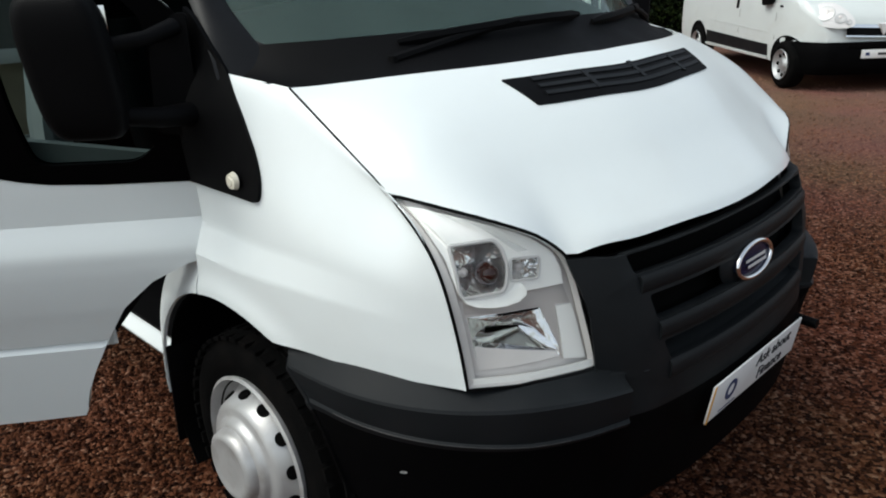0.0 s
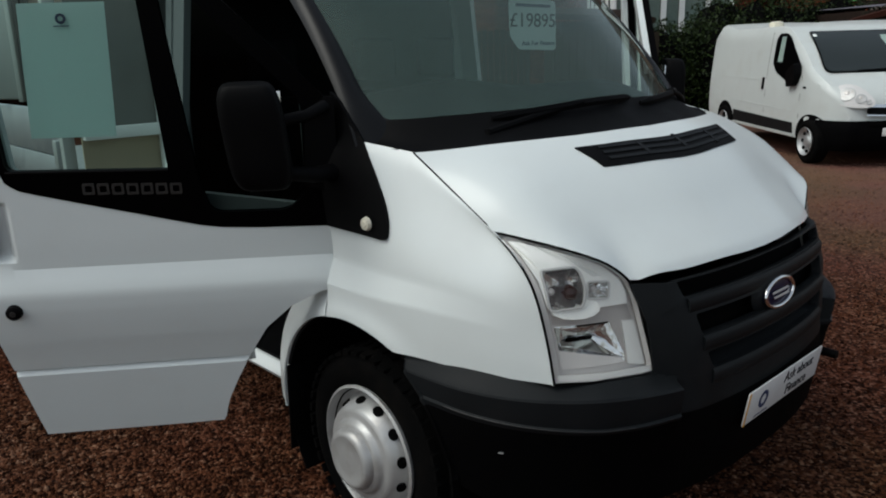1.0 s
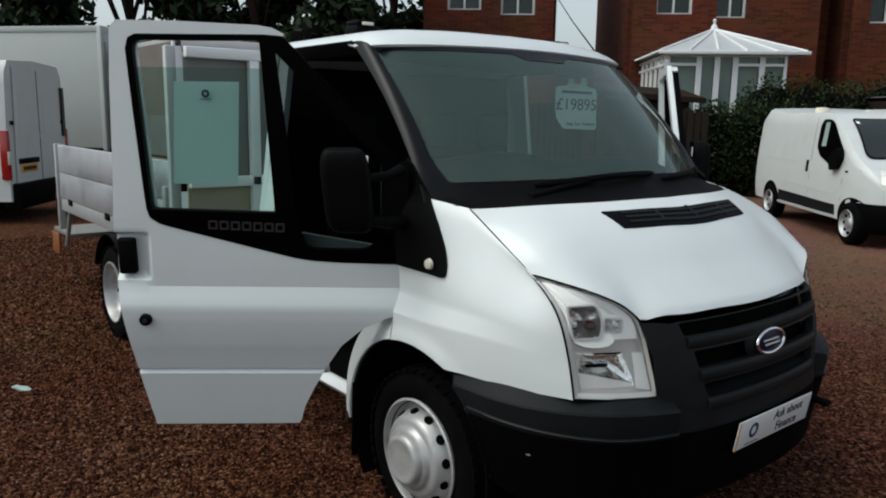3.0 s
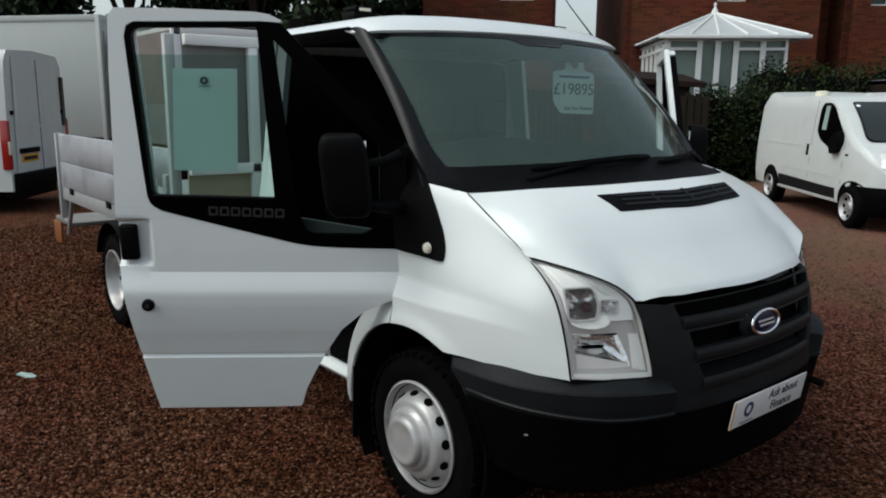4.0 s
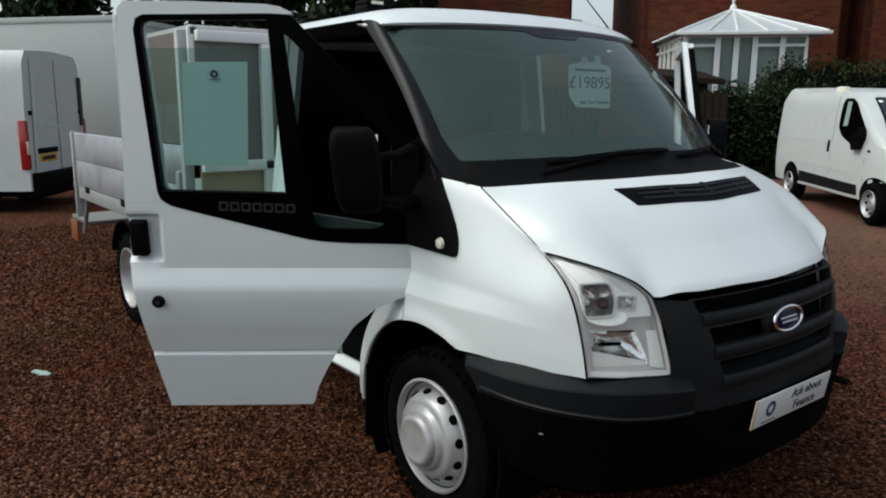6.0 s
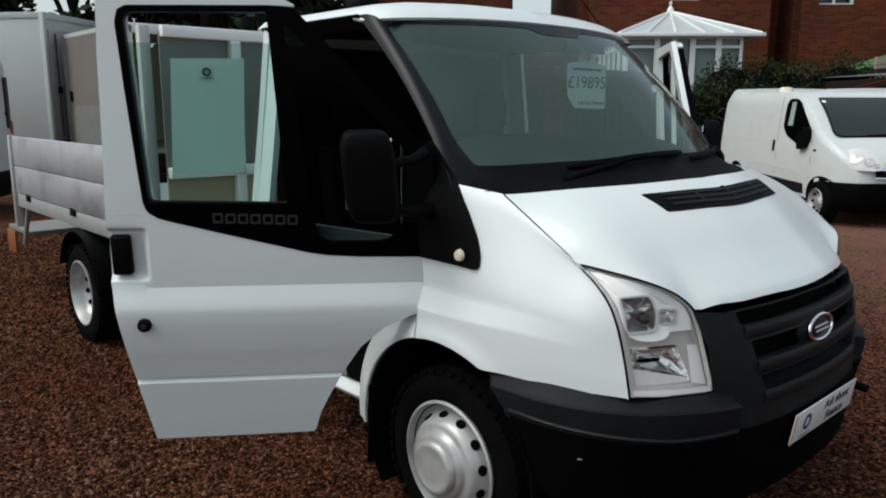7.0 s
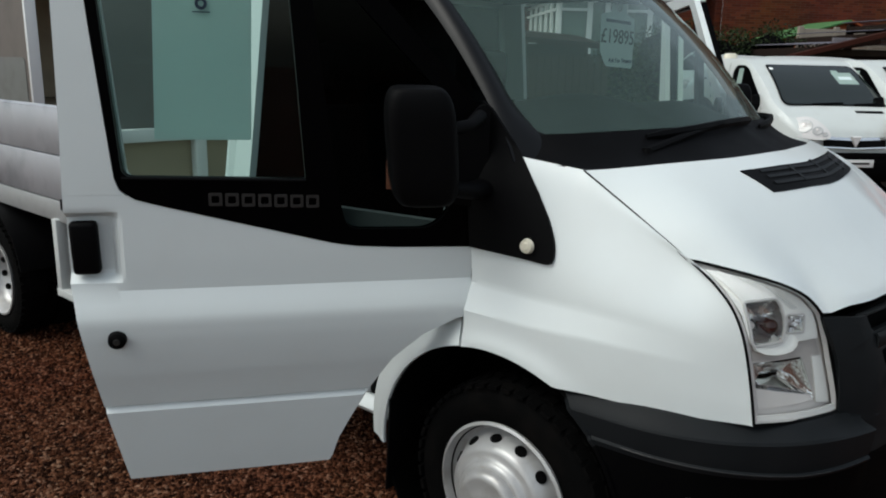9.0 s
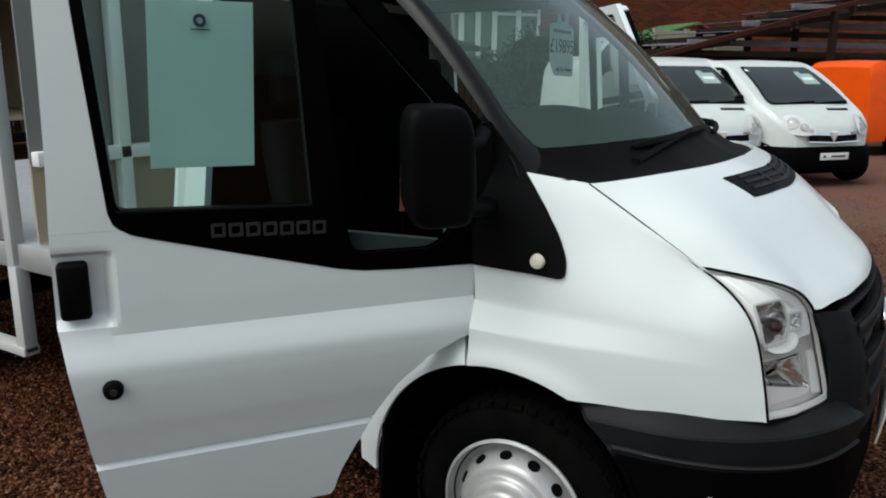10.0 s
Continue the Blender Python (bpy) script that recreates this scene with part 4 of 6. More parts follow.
def pillar(u, v):
    """The black screen pillar: u down its length, v across it; its foot runs out along the scuttle."""
    foot = max(0.0, (u - 0.80) / 0.20)
    inner = Vector(screen_point(-0.985 + 0.05 * foot ** 2, 1 - u, 0.006))
    inner.z -= 0.034 * foot ** 2
    inner.x += 0.03 * foot ** 2
    outer = Vector((PILLAR_X(u), -(0.828 + 0.094 * u), PILLAR_Z(u)))
    p = inner + (outer - inner) * v
    p.z -= 0.020 * max(0.0, (u - 0.90) / 0.10) ** 2
    bul = math.sin(math.pi * v) ** 0.8 * 0.018 * (1 - 0.85 * foot ** 1.5)
    return (p.x + bul * 0.55, p.y - bul * 0.5, p.z + bul * 0.65)


quarter_outline = rounded([(-0.148, 1.068), (0.03, 1.062), (0.122, 1.056), (0.120, 1.11), (0.098, 1.165), (0.048, 1.245), (-0.030, 1.348), (-0.12, 1.46), (-0.148, 1.48)], [0, 0.02, 0.035, 0.02, 0.03, 0.03, 0.005, 0.01, 0], 5)


def quarter_at(a, b):
    k = max(0.0, (b - 1.20) / 0.25)
    return (a, -(wing_side(a, min(b, wing_top(a)), wing_top(a)) + 0.010 - 0.012 * k), b)


for side in (1, -1):
    fl = mirrored if side < 0 else (lambda bm: bm)
    part("screen_pillar", fl(grid(pillar, 24, 8, -0.01)), PILLARBLACK, van, "black plastic screen pillar")
    q = part("quarter_trim", fl(sheet(quarter_outline, [], quarter_at, -0.012, 0.05)), BLACK, van, "black corner trim with round side lamp")
    lampdisc = spin([(0.0, -0.009), (0.010, -0.0085), (0.012, -0.006), (0.018, -0.005), (0.0215, 0.006)], 24, "y", at=(0.046, -0.962, 1.101))
    part("side_lamp", fl(lampdisc), IVORY, q, "round ivory side repeater")


ROOF_Z = curve_of([0, 0.45, 0.68, 0.78, 0.82, 0.84], [2.035, 2.028, 2.012, 1.992, 1.972, 1.952])


def roof_point(u, v):
    s = 2 * v - 1
    y = s * 0.84
    xf = WS_TX(min(abs(s * 0.80), 0.80)) + 0.004
    if abs(s) > 0.95:
        xf -= 0.09 * ((abs(s) - 0.95) / 0.05)
    x = xf + (-1.46 - xf) * u
    zf = 1.952 - 0.022 * s * s
    zr = ROOF_Z(abs(y))
    k = 1 - (1 - min(1.0, u / 0.30)) ** 3
    z = zf + (zr - zf) * k
    return (x, y, z)


roof = part("roof", grid(roof_point, 30, 44, -0.012), WHITE, van, "white cab roof")
# cab back wall, rear corners, headlining, floor
def cab_back(u, v):
    s = 2 * u - 1
    z = 0.70 + 1.27 * v
    y = s * (0.955 - 0.12 * max(0, z - 1.0))
    return (-1.46 + 0.06 * abs(s) ** 8, y, z)


part("cab_back", grid(cab_back, 24, 10, 0.03), WHITE, van)
for side in (1, -1):
    fl = mirrored if side < 0 else (lambda bm: bm)
    part("cab_corner", fl(grid(lambda u, v: (-1.27 - 0.16 * u, -(flank(-1.2, 0.44 + 1.52 * v) - 0.012), 0.44 + 1.52 * v), 3, 24, 0.03)), WHITE, van)
    part("roof_rail", fl(grid(lambda u, v: (-0.66 - 0.76 * u, -(0.842 - 0.05 * v), 1.955 - 0.05 * v), 8, 2, 0.008)), BLACK, van)
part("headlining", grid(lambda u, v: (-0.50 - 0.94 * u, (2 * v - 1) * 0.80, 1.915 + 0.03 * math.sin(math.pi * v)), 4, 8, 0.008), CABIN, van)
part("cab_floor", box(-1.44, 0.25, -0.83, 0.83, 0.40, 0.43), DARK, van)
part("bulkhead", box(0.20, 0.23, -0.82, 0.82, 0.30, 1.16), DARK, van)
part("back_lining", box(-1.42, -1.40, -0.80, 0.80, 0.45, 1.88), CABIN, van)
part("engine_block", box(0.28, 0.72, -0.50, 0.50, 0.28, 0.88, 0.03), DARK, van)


# dashboard, wheel and seats seen dimly through the glass
DASH_X = curve_of([0, 0.25, 0.5, 0.72, 0.86, 1.0], [0.0, 0.13, 0.27, 0.38, 0.43, 0.45])
DASH_Z = curve_of([0, 0.25, 0.5, 0.72, 0.86, 1.0], [1.355, 1.415, 1.450, 1.435, 1.33, 1.05])


def dash(u, v):
    y = (2 * u - 1) * 0.79
    hump = 0.045 * math.exp(-((y + 0.40) / 0.22) ** 2) * math.sin(math.pi * min(1, v * 1.15))
    return (WS_BX(abs(y)) - 0.05 - DASH_X(v), y, DASH_Z(v) + hump - 0.02 * (y / 0.8) ** 4)


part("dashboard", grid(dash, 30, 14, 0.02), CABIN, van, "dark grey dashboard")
steer = part("steering_wheel", moved(spin([(0.19 + 0.014 * math.cos(2 * math.pi * k / 8), 0.014 * math.sin(2 * math.pi * k / 8)) for k in range(9)], 36, "z"), pose(-0.42, -0.38, 1.20, 0, -38, 0)), BLACK, van)
part("wheel_spoke", moved(box(-0.18, 0.18, -0.03, 0.03, -0.02, 0.01, 0.01), pose(-0.42, -0.38, 1.19, 0, -38, 90)), BLACK, steer)
part("wheel_boss", moved(spin([(0, 0.03), (0.06, 0.02), (0.075, -0.01), (0.05, -0.04), (0.03, -0.25), (0, -0.25)], 20, "z"), pose(-0.42, -0.38, 1.19, 0, -38, 0)), BLACK, steer)


def seat(y0, w):
    def cushion(lo, hi, tilt, x, z, thick):
        sec = []
        for k in range(7):
            t = k / 6
            h = lo + (hi - lo) * t
            ww = w * (1 - 0.10 * abs(2 * t - 1) ** 3)
            dx = -tilt * h
            ring = rounded([(-ww, -thick), (ww, -thick), (ww, thick), (-ww, thick)], 0.05, 3)
            sec.append([(x + dx + q[1], y0 + q[0], z + h) for q in ring])
        return loft(sec)
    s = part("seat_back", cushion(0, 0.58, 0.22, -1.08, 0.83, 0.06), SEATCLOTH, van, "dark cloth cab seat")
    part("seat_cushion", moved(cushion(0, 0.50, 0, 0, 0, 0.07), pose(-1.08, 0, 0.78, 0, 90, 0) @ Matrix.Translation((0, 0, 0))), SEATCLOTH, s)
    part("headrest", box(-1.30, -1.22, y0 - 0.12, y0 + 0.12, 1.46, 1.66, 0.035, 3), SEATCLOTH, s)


for y0, w in ((-0.45, 0.24), (0.12, 0.20), (0.53, 0.20)):
    seat(y0, w)


# ---- cab doors ----
HINGE = Vector((-0.15, -0.949, 1.03))
REAR = knots([0.38, 0.65, 0.86, 1.02, 1.10, 1.20, 1.40, 1.585, 1.73, 1.96], [0.984, 1.028, 1.053, 1.074, 1.073, 1.070, 1.060, 1.056, 1.053, 1.040])
DOOR_LOW = knots([0, 0.05, 0.144, 0.23, 0.30, 0.345, 0.384, 0.403, 0.407], [0.868, 0.857, 0.812, 0.735, 0.618, 0.535, 0.451, 0.376, 0.370])
DOOR_BLACK = knots([0, 0.23, 0.338, 0.402, 0.69, 0.86, 0.90, 0.923, 1.2], [1.066, 1.0735, 1.081, 1.092, 1.167, 1.212, 1.224, 1.238, 1.238])
DOOR_INSET = knots([0.30, 0.36, 0.45, 0.575, 0.610, 0.621, 0.626, 0.632, 0.70, 0.74, 0.80, 0.85, 0.895, 0.915, 0.978, 1.06, 1.34, 2.0], [0.09, 0.08, 0.066, 0.050, 0.046, 0.055, 0.059, 0.047, 0.032, 0.022, 0.012, 0.006, 0.005, 0.009, 0.0365, 0.038, 0.052, 0.120])


def skin(u, z, out=0.0):
    """The closed door's outer skin."""
    return (-0.15 - u, -(0.987 - DOOR_INSET(z) + out), z)


LEVELS = np.array(sorted({*np.linspace(0.37, 0.56, 8), 0.575, 0.597, 0.610, 0.621, 0.626, 0.632, *np.linspace(0.66, 0.88, 16), 0.895, 0.915, 0.945, 0.978, *np.linspace(1.0, 1.24, 27)}))


def door_lower(i, j, out=0.0):
    uu = i * 1.074
    z0, z1 = DOOR_LOW(min(uu, 0.407)), DOOR_BLACK(uu)
    level = float(LEVELS[round(j * (len(LEVELS) - 1))])
    rise = 0.013 * (uu / 1.074 - 0.5) * min(1.0, max(0.0, (1.06 - level) / 0.05))
    z = min(max(level + rise, z0), z1)
    u = uu * (1 if uu < 0.42 else 1 - (uu - 0.42) / 0.654 * (1 - REAR(z) / 1.074))
    p = skin(u, z - rise, out)
    # handle recess at the rear edge
    k = 1.0
    for e in ((u - 0.938) / 0.034, (z - 1.000) / 0.028, (1.198 - z) / 0.024):
        e = min(1.0, max(0.0, e))
        k *= e * e * (3 - 2 * e)
    return (p[0], p[1] + 0.035 * k, z)


def build_door(side, angle, tilt):
    spot = Matrix.Translation(HINGE) @ pose(0, 0, 0, 0, 0, angle) @ pose(0, 0, 0, tilt) @ Matrix.Translation(-HINGE)

    def put(bm):
        moved(bm, spot)
        return mirrored(bm) if side < 0 else bm

    door = part("cab_door", put(grid(door_lower, 110, len(LEVELS) - 1, 0.045)), WHITE, van, "white cab door standing open", 17)
    frame_out = [(0.923, 1.2385), (1.0685, 1.2385), (1.060, 1.40), (1.055, 1.60), (1.052, 1.75), (1.043, 1.93), (1.020, 1.957), (0.80, 1.958), (0.52, 1.950), (0.470, 1.942), (0.425, 1.921), (0.430, 1.914), (0.50, 1.918), (0.955, 1.911), (0.981, 1.897), (0.991, 1.860), (0.977, 1.660), (0.956, 1.400), (0.946, 1.280), (0.937, 1.252)]
    part("window_frame", put(sheet(frame_out, [], skin, 0.045)), WHITE, door, "white door frame")
    black_out = [(0.0, 1.068), (0.23, 1.0755), (0.338, 1.083), (0.402, 1.094), (0.69, 1.169), (0.86, 1.214), (0.90, 1.226), (0.921, 1.240), (0.935, 1.253), (0.944, 1.281), (0.954, 1.400), (0.975, 1.660), (0.989, 1.860), (0.979, 1.895), (0.954, 1.909), (0.50, 1.916), (0.43, 1.912), (0.0, 1.468)]
    pane = rounded([(0.926, 1.284), (0.473, 1.271), (0.516, 1.896), (0.967, 1.890)], [0.025, 0.005, 0.01, 0.04], 4)
    small = rounded([(0.365, 1.130), (0.13, 1.125), (0.075, 1.17), (0.070, 1.46), (0.462, 1.858), (0.392, 1.26)], [0.04, 0.05, 0.04, 0.03, 0.01, 0.03], 4)
    part("door_trim", put(sheet(black_out, [pane, small], lambda a, b: skin(a, b, 0.002), 0.03)), GLOSSBLACK, door, "black upper door panel")
    g = part("window_pane", put(sheet([(0.935, 1.275), (0.466, 1.263), (0.503, 1.797), (0.968, 1.795)], [], lambda a, b: skin(a, b, -0.010))), SIDEGLASS, door, "side window wound slightly down", 0)
    g.visible_shadow = False
    g = part("quarter_pane", put(sheet([(0.375, 1.122), (0.12, 1.117), (0.066, 1.165), (0.063, 1.465), (0.470, 1.868), (0.400, 1.26)], [], lambda a, b: skin(a, b, -0.012))), QUARTERGLASS, door, "small fixed pane", 0)
    g.visible_shadow = False
    part("window_seal", put(tube([skin(0.928, 1.281, 0.0), skin(0.473, 1.268, 0.0)], 0.005, 6)), BLACK, door)
    lead = [(0.47, 1.930), (0.015, 1.475)] if side > 0 else [(0.452, 1.950), (-0.02, 1.478)]
    inner_hole = rounded([(0.075, 1.13), (0.92, 1.275), (0.965, 1.89), (0.50, 1.905), (0.46, 1.87), (0.075, 1.47)], 0.02, 3)
    part("inner_frame", put(sheet([(0.02, 1.09), (1.055, 1.20), (1.035, 1.92), (1.015, 1.945), *lead], [inner_hole], lambda a, b: (-0.15 - a, -(0.987 - DOOR_INSET(b)) + 0.034, b), 0.028)), WHITE, door, "white painted inner frame")
    # inner card of the door
    part("door_card", put(sheet([(0.05, 0.92), (0.44, 0.42), (0.95, 0.42), (1.0, 0.9), (1.0, 1.20), (0.05, 1.08)], [], lambda a, b: (-0.15 - a, -(0.987 - DOOR_INSET(b)) + 0.062, b), 0.02)), CABIN, door, "dark inner door card")
    # handle and lock
    hb = box(-1.213, -1.146, -0.950, -0.915, 1.029, 1.170, 0.012, 3)
    part("door_handle", put(hb), BLACK, door, "black pull handle")
    lock = spin([(0.0, -0.016), (0.016, -0.016), (0.022, -0.012), (0.024, 0.004)], 24, "y", at=(-0.15 - 0.968, -0.985, 0.860))
    part("door_lock", put(lock), BLACK, door, "round black lock")
    part("key_slot", put(spin([(0.0, -0.003), (0.008, -0.003), (0.009, 0.002)], 16, "y", at=(-0.15 - 0.968, -1.002, 0.860))), LETTERGREY, door)
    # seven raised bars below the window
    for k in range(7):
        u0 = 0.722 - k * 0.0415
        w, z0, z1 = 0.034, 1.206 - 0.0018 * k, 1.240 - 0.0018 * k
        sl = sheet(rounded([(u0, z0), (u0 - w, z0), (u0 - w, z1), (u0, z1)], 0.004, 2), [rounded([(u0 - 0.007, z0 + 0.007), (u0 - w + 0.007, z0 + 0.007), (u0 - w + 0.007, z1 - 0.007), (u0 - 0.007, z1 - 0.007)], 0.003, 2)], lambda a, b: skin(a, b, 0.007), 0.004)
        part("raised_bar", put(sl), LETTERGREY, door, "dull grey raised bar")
    return door, spot


door, DOOR_SPOT = build_door(1, 55.8, 6.0)  # the hinge line leans, so the open door leans outwards
far_door, FAR_SPOT = build_door(-1, 50, 2.0)

# mirror: tall black housing folded flat along the door, on two arms
def build_mirror(side, spot, parent):
    fl = (lambda bm: mirrored(moved(bm, spot))) if side < 0 else (lambda bm: moved(bm, spot))
    sec = []
    for k in range(19):
        t = 0.5 - 0.5 * math.cos(math.pi * k / 18)
        z = 1.235 + 0.300 * t
        g = 0.62 + 0.38 * (1 - abs(2 * t - 1) ** 4.0) ** 0.5
        ring = rounded([(-0.088 * g, -0.050 * g), (0.088 * g, -0.062 * g), (0.088 * g, 0.04), (-0.088 * g, 0.04)], 0.03, 4)
        sec.append([(-0.345 + q[0] - 0.03 * (t - 0.5), -1.075 + q[1], z) for q in ring])
    mir = part("door_mirror", fl(loft(sec)), BLACK, parent, "tall black door mirror")
    part("mirror_arm", fl(tube([(-0.13, -0.955, 1.24), (-0.19, -1.03, 1.255), (-0.28, -1.075, 1.275), (-0.31, -1.07, 1.29)], [0.036, 0.030, 0.026, 0.026], 12, flat=0.8)), BLACK, mir)
    part("mirror_arm", fl(tube([(-0.15, -0.94, 1.44), (-0.20, -1.02, 1.43), (-0.30, -1.06, 1.42)], [0.020, 0.017, 0.017], 10)), BLACK, mir)
    part("mirror_glass", fl(box(-0.425, -0.27, -1.036, -1.032, 1.265, 1.505, 0.001)), CHROME, mir)
    part("mirror_foot", fl(sheet(rounded([(-0.03, 1.18), (0.075, 1.20), (0.06, 1.40), (0.0, 1.47), (-0.03, 1.47)], 0.02), [], lambda a, b: skin(a, b, 0.016), 0.02)), BLACK, mir)


build_mirror(1, DOOR_SPOT, door)
build_mirror(-1, FAR_SPOT @ Matrix.Translation((0, 0.07, -0.01)), far_door)

# paper notice taped inside the driver's window
notice = thing("paper_notice", "pale blue-green paper notice taped inside the side window", "notice")
sheet_ob = part("paper", moved(sheet([(0.845, 1.374), (0.609, 1.372), (0.595, 1.748), (0.829, 1.746)], [], lambda a, b: skin(a, b, -0.016), 0.001), DOOR_SPOT), PAPER, notice)
circle = lambda r: [(0.717 + r * math.cos(k * math.pi / 12), 1.704 + r * math.sin(k * math.pi / 12)) for k in range(24)]
part("printed_ring", moved(sheet(circle(0.0145), [circle(0.007)], lambda a, b: skin(a, b, -0.0135), 0.0005), DOOR_SPOT), BLUEINK, sheet_ob)
part("printed_line", moved(sheet([(0.738, 1.683), (0.696, 1.683), (0.696, 1.6855), (0.738, 1.6855)], [], lambda a, b: skin(a, b, -0.0135), 0.0005), DOOR_SPOT), BLUEINK, sheet_ob)

# price card hung from the cab mirror, behind the windscreen
CARD_AT = (-0.470, 0.395, 1.702)
card = thing("price_card", "pale green price card hung behind the windscreen", "price card")
CARD_M = Matrix.Translation(CARD_AT) @ pose(0, 0, 0, 90, 0, 96) @ Matrix.Diagonal((1.52, 1.06, 1, 1))
card_out = rounded([(-0.118, 0.035), (-0.112, -0.055), (-0.070, -0.108), (0.122, -0.115), (0.118, 0.085), (0.055, 0.098), (0.050, 0.17), (-0.045, 0.17), (-0.050, 0.098), (-0.118, 0.088)], 0.015, 3)
hole = [(0.002 + 0.022 * math.cos(k * math.pi / 8), 0.128 + 0.026 * math.sin(k * math.pi / 8)) for k in range(16)]
card_ob = part("card", moved(sheet(card_out, [hole], lambda a, b: (a, b, 0), 0.001), CARD_M), CARD, card)
lettering("price", "£19895", 0.078, CARD_M @ pose(0.002, 0.005, 0.002), INK, card_ob)
lettering("card_lettering", "Ask For Finance", 0.026, CARD_M @ pose(0.03, -0.085, 0.002), BLUEINK, card_ob)
part("card_line", moved(box(-0.085, 0.09, 0.060, 0.072, 0.001, 0.002), CARD_M), BLUEINK, card_ob)
part("cab_mirror", moved(box(-0.11, 0.11, -0.035, 0.035, -0.012, 0.012, 0.01), Matrix.Translation((-0.44, 0.33, 1.875)) @ pose(0, 0, 0, 90, 0, 68)), BLACK, van, "black cab mirror")


# ---- wipers ----
def on_screen(s, v, off):
    return Vector(screen_point(s, v, off))


for s0, s1, arm_s, arm_v in ((-0.63, 0.15, -0.68, -0.10), (0.20, 0.98, 0.86, -0.06)):
    a = on_screen(arm_s, arm_v, 0.030)
    mid = on_screen((s0 + s1) / 2 + 0.03, -0.004, 0.034)
    wip = part("wiper", tube([a, a * 0.5 + mid * 0.5 + Vector((0.004, 0, 0.004)), mid], [0.014, 0.011, 0.010], 8), BLACK, van, "black windscreen wiper")
    blade = [on_screen(s0 + (s1 - s0) * k / 12, -0.026 + 0.038 * k / 12, 0.016 + 0.012 * math.sin(math.pi * k / 12)) for k in range(13)]
    part("wiper_blade", tube(blade, [0.006] + [0.0100] * 11 + [0.005], 6, flat=1.5), BLACK, wip)
    part("wiper_pivot", spin([(0, 0.012), (0.013, 0.010), (0.016, -0.02)], 16, "z", at=a), BLACK, wip)

# roof beacons and aerial
for y in (-0.66, 0.66):
    b = part("roof_beacon", box(-0.93, -0.82, y - 0.055, y + 0.055, 2.01, 2.045, 0.008), BLACK, van, "small black roof marker lamp")
    part("beacon_lens", box(-0.82, -0.810, y - 0.030, y + 0.030, 2.046, 2.060, 0.003), IVORY, b)
    part("beacon_cap", box(-0.93, -0.82, y - 0.05, y + 0.05, 2.046, 2.068, 0.008), BLACK, b)
part("aerial", tube([(-0.60, 0.70, 1.985), (-0.70, 0.60, 2.16), (-0.80, 0.50, 2.36)], [0.005, 0.003, 0.002], 6), BLACK, van)


# ---- wheels ----
def tyre_profile(r, w, bead):
    h = w / 2
    return [(bead, -h * 0.80), (bead + 0.012, -h * 0.92), (bead + 0.05, -h * 1.04), (r - 0.05, -h * 1.02), (r - 0.022, -h * 0.93), (r - 0.006, -h * 0.80), (r, -h * 0.6), (r + 0.001, 0), (r, h * 0.6), (r - 0.006, h * 0.80), (r - 0.022, h * 0.93), (r - 0.05, h * 1.02), (bead + 0.05, h * 1.04), (bead, h * 0.80)]


def build_wheel(name, at, dished, parent):
    """Outer face towards -y."""
    w = part(name, spin(tyre_profile(0.337, 0.185, 0.205), 72, "y", at=at), RUBBER, parent, "black road tyre on silver steel wheel")
    # tread blocks
    tread = bmesh.new()
    n = 44
    for i in range(n):
        a = 2 * math.pi * i / n
        for k, y in enumerate((-0.074, -0.026, 0.026, 0.074)):
            aa = a + (0.5 if k % 2 else 0) * 2 * math.pi / n
            bl = bmesh.ops.create_cube(tread, size=1)["verts"]
            m = Matrix.Translation(at) @ Matrix.Rotation(-aa, 4, "Y") @ Matrix.Translation((0.3375 - (0.008 if k in (0, 3) else 0), y, 0)) @ Matrix.Diagonal((0.011, 0.042, 0.032, 1))
            bmesh.ops.transform(tread, matrix=m, verts=bl)
    part("tread", tread, RUBBER, w)
    o = -0.092
    if dished:
        prof = [(0.222, o + 0.004), (0.226, o - 0.008), (0.216, o - 0.010), (0.205, o + 0.01), (0.196, o + 0.05), (0.188, o + 0.075), (0.176, o + 0.085), (0.15, o + 0.10), (0.12, o + 0.135), (0.10, o + 0.14), (0.085, o + 0.138), (0.082, o + 0.10), (0.06, o + 0.09), (0, o + 0.088)]
    else:
        prof = [(0.222, o + 0.004), (0.226, o - 0.008), (0.217, o - 0.013), (0.212, o - 0.004), (0.208, o + 0.020), (0.200, o + 0.036), (0.190, o + 0.038), (0.183, o + 0.028), (0.174, o + 0.004), (0.162, o - 0.024), (0.152, o - 0.034), (0.142, o - 0.037), (0.130, o - 0.038), (0.124, o - 0.042), (0.121, o - 0.050), (0.114, o - 0.057), (0.104, o - 0.059), (0.101, o - 0.068), (0.097, o - 0.079), (0.088, o - 0.085), (0.078, o - 0.087), (0.072, o - 0.084), (0.04, o - 0.087), (0, o - 0.088)]
    rim = part("rim", spin(prof, 72, "y", at=at), RIM, w, "silver pressed steel wheel")
    for i in range(12):
        a = 2 * math.pi * (i + 0.3) / 12
        rr, yy = (0.1725, o + 0.001) if not dished else (0.162, o + 0.088)
        m = Matrix.Translation(at) @ Matrix.Rotation(-a, 4, "Y") @ Matrix.Translation((rr, yy, 0)) @ Matrix.Rotation(radians(66 if not dished else -30), 4, "Z")
        hole = spin([(0.0, -0.0055), (0.8, -0.0055), (1.0, -0.0045), (1.0, 0.004)], 18, "y")
        for v in hole.verts:
            v.co.x *= 0.0165
            v.co.z *= 0.019
        part("wheel_hole", moved(hole, m), DARK, rim)
    return w


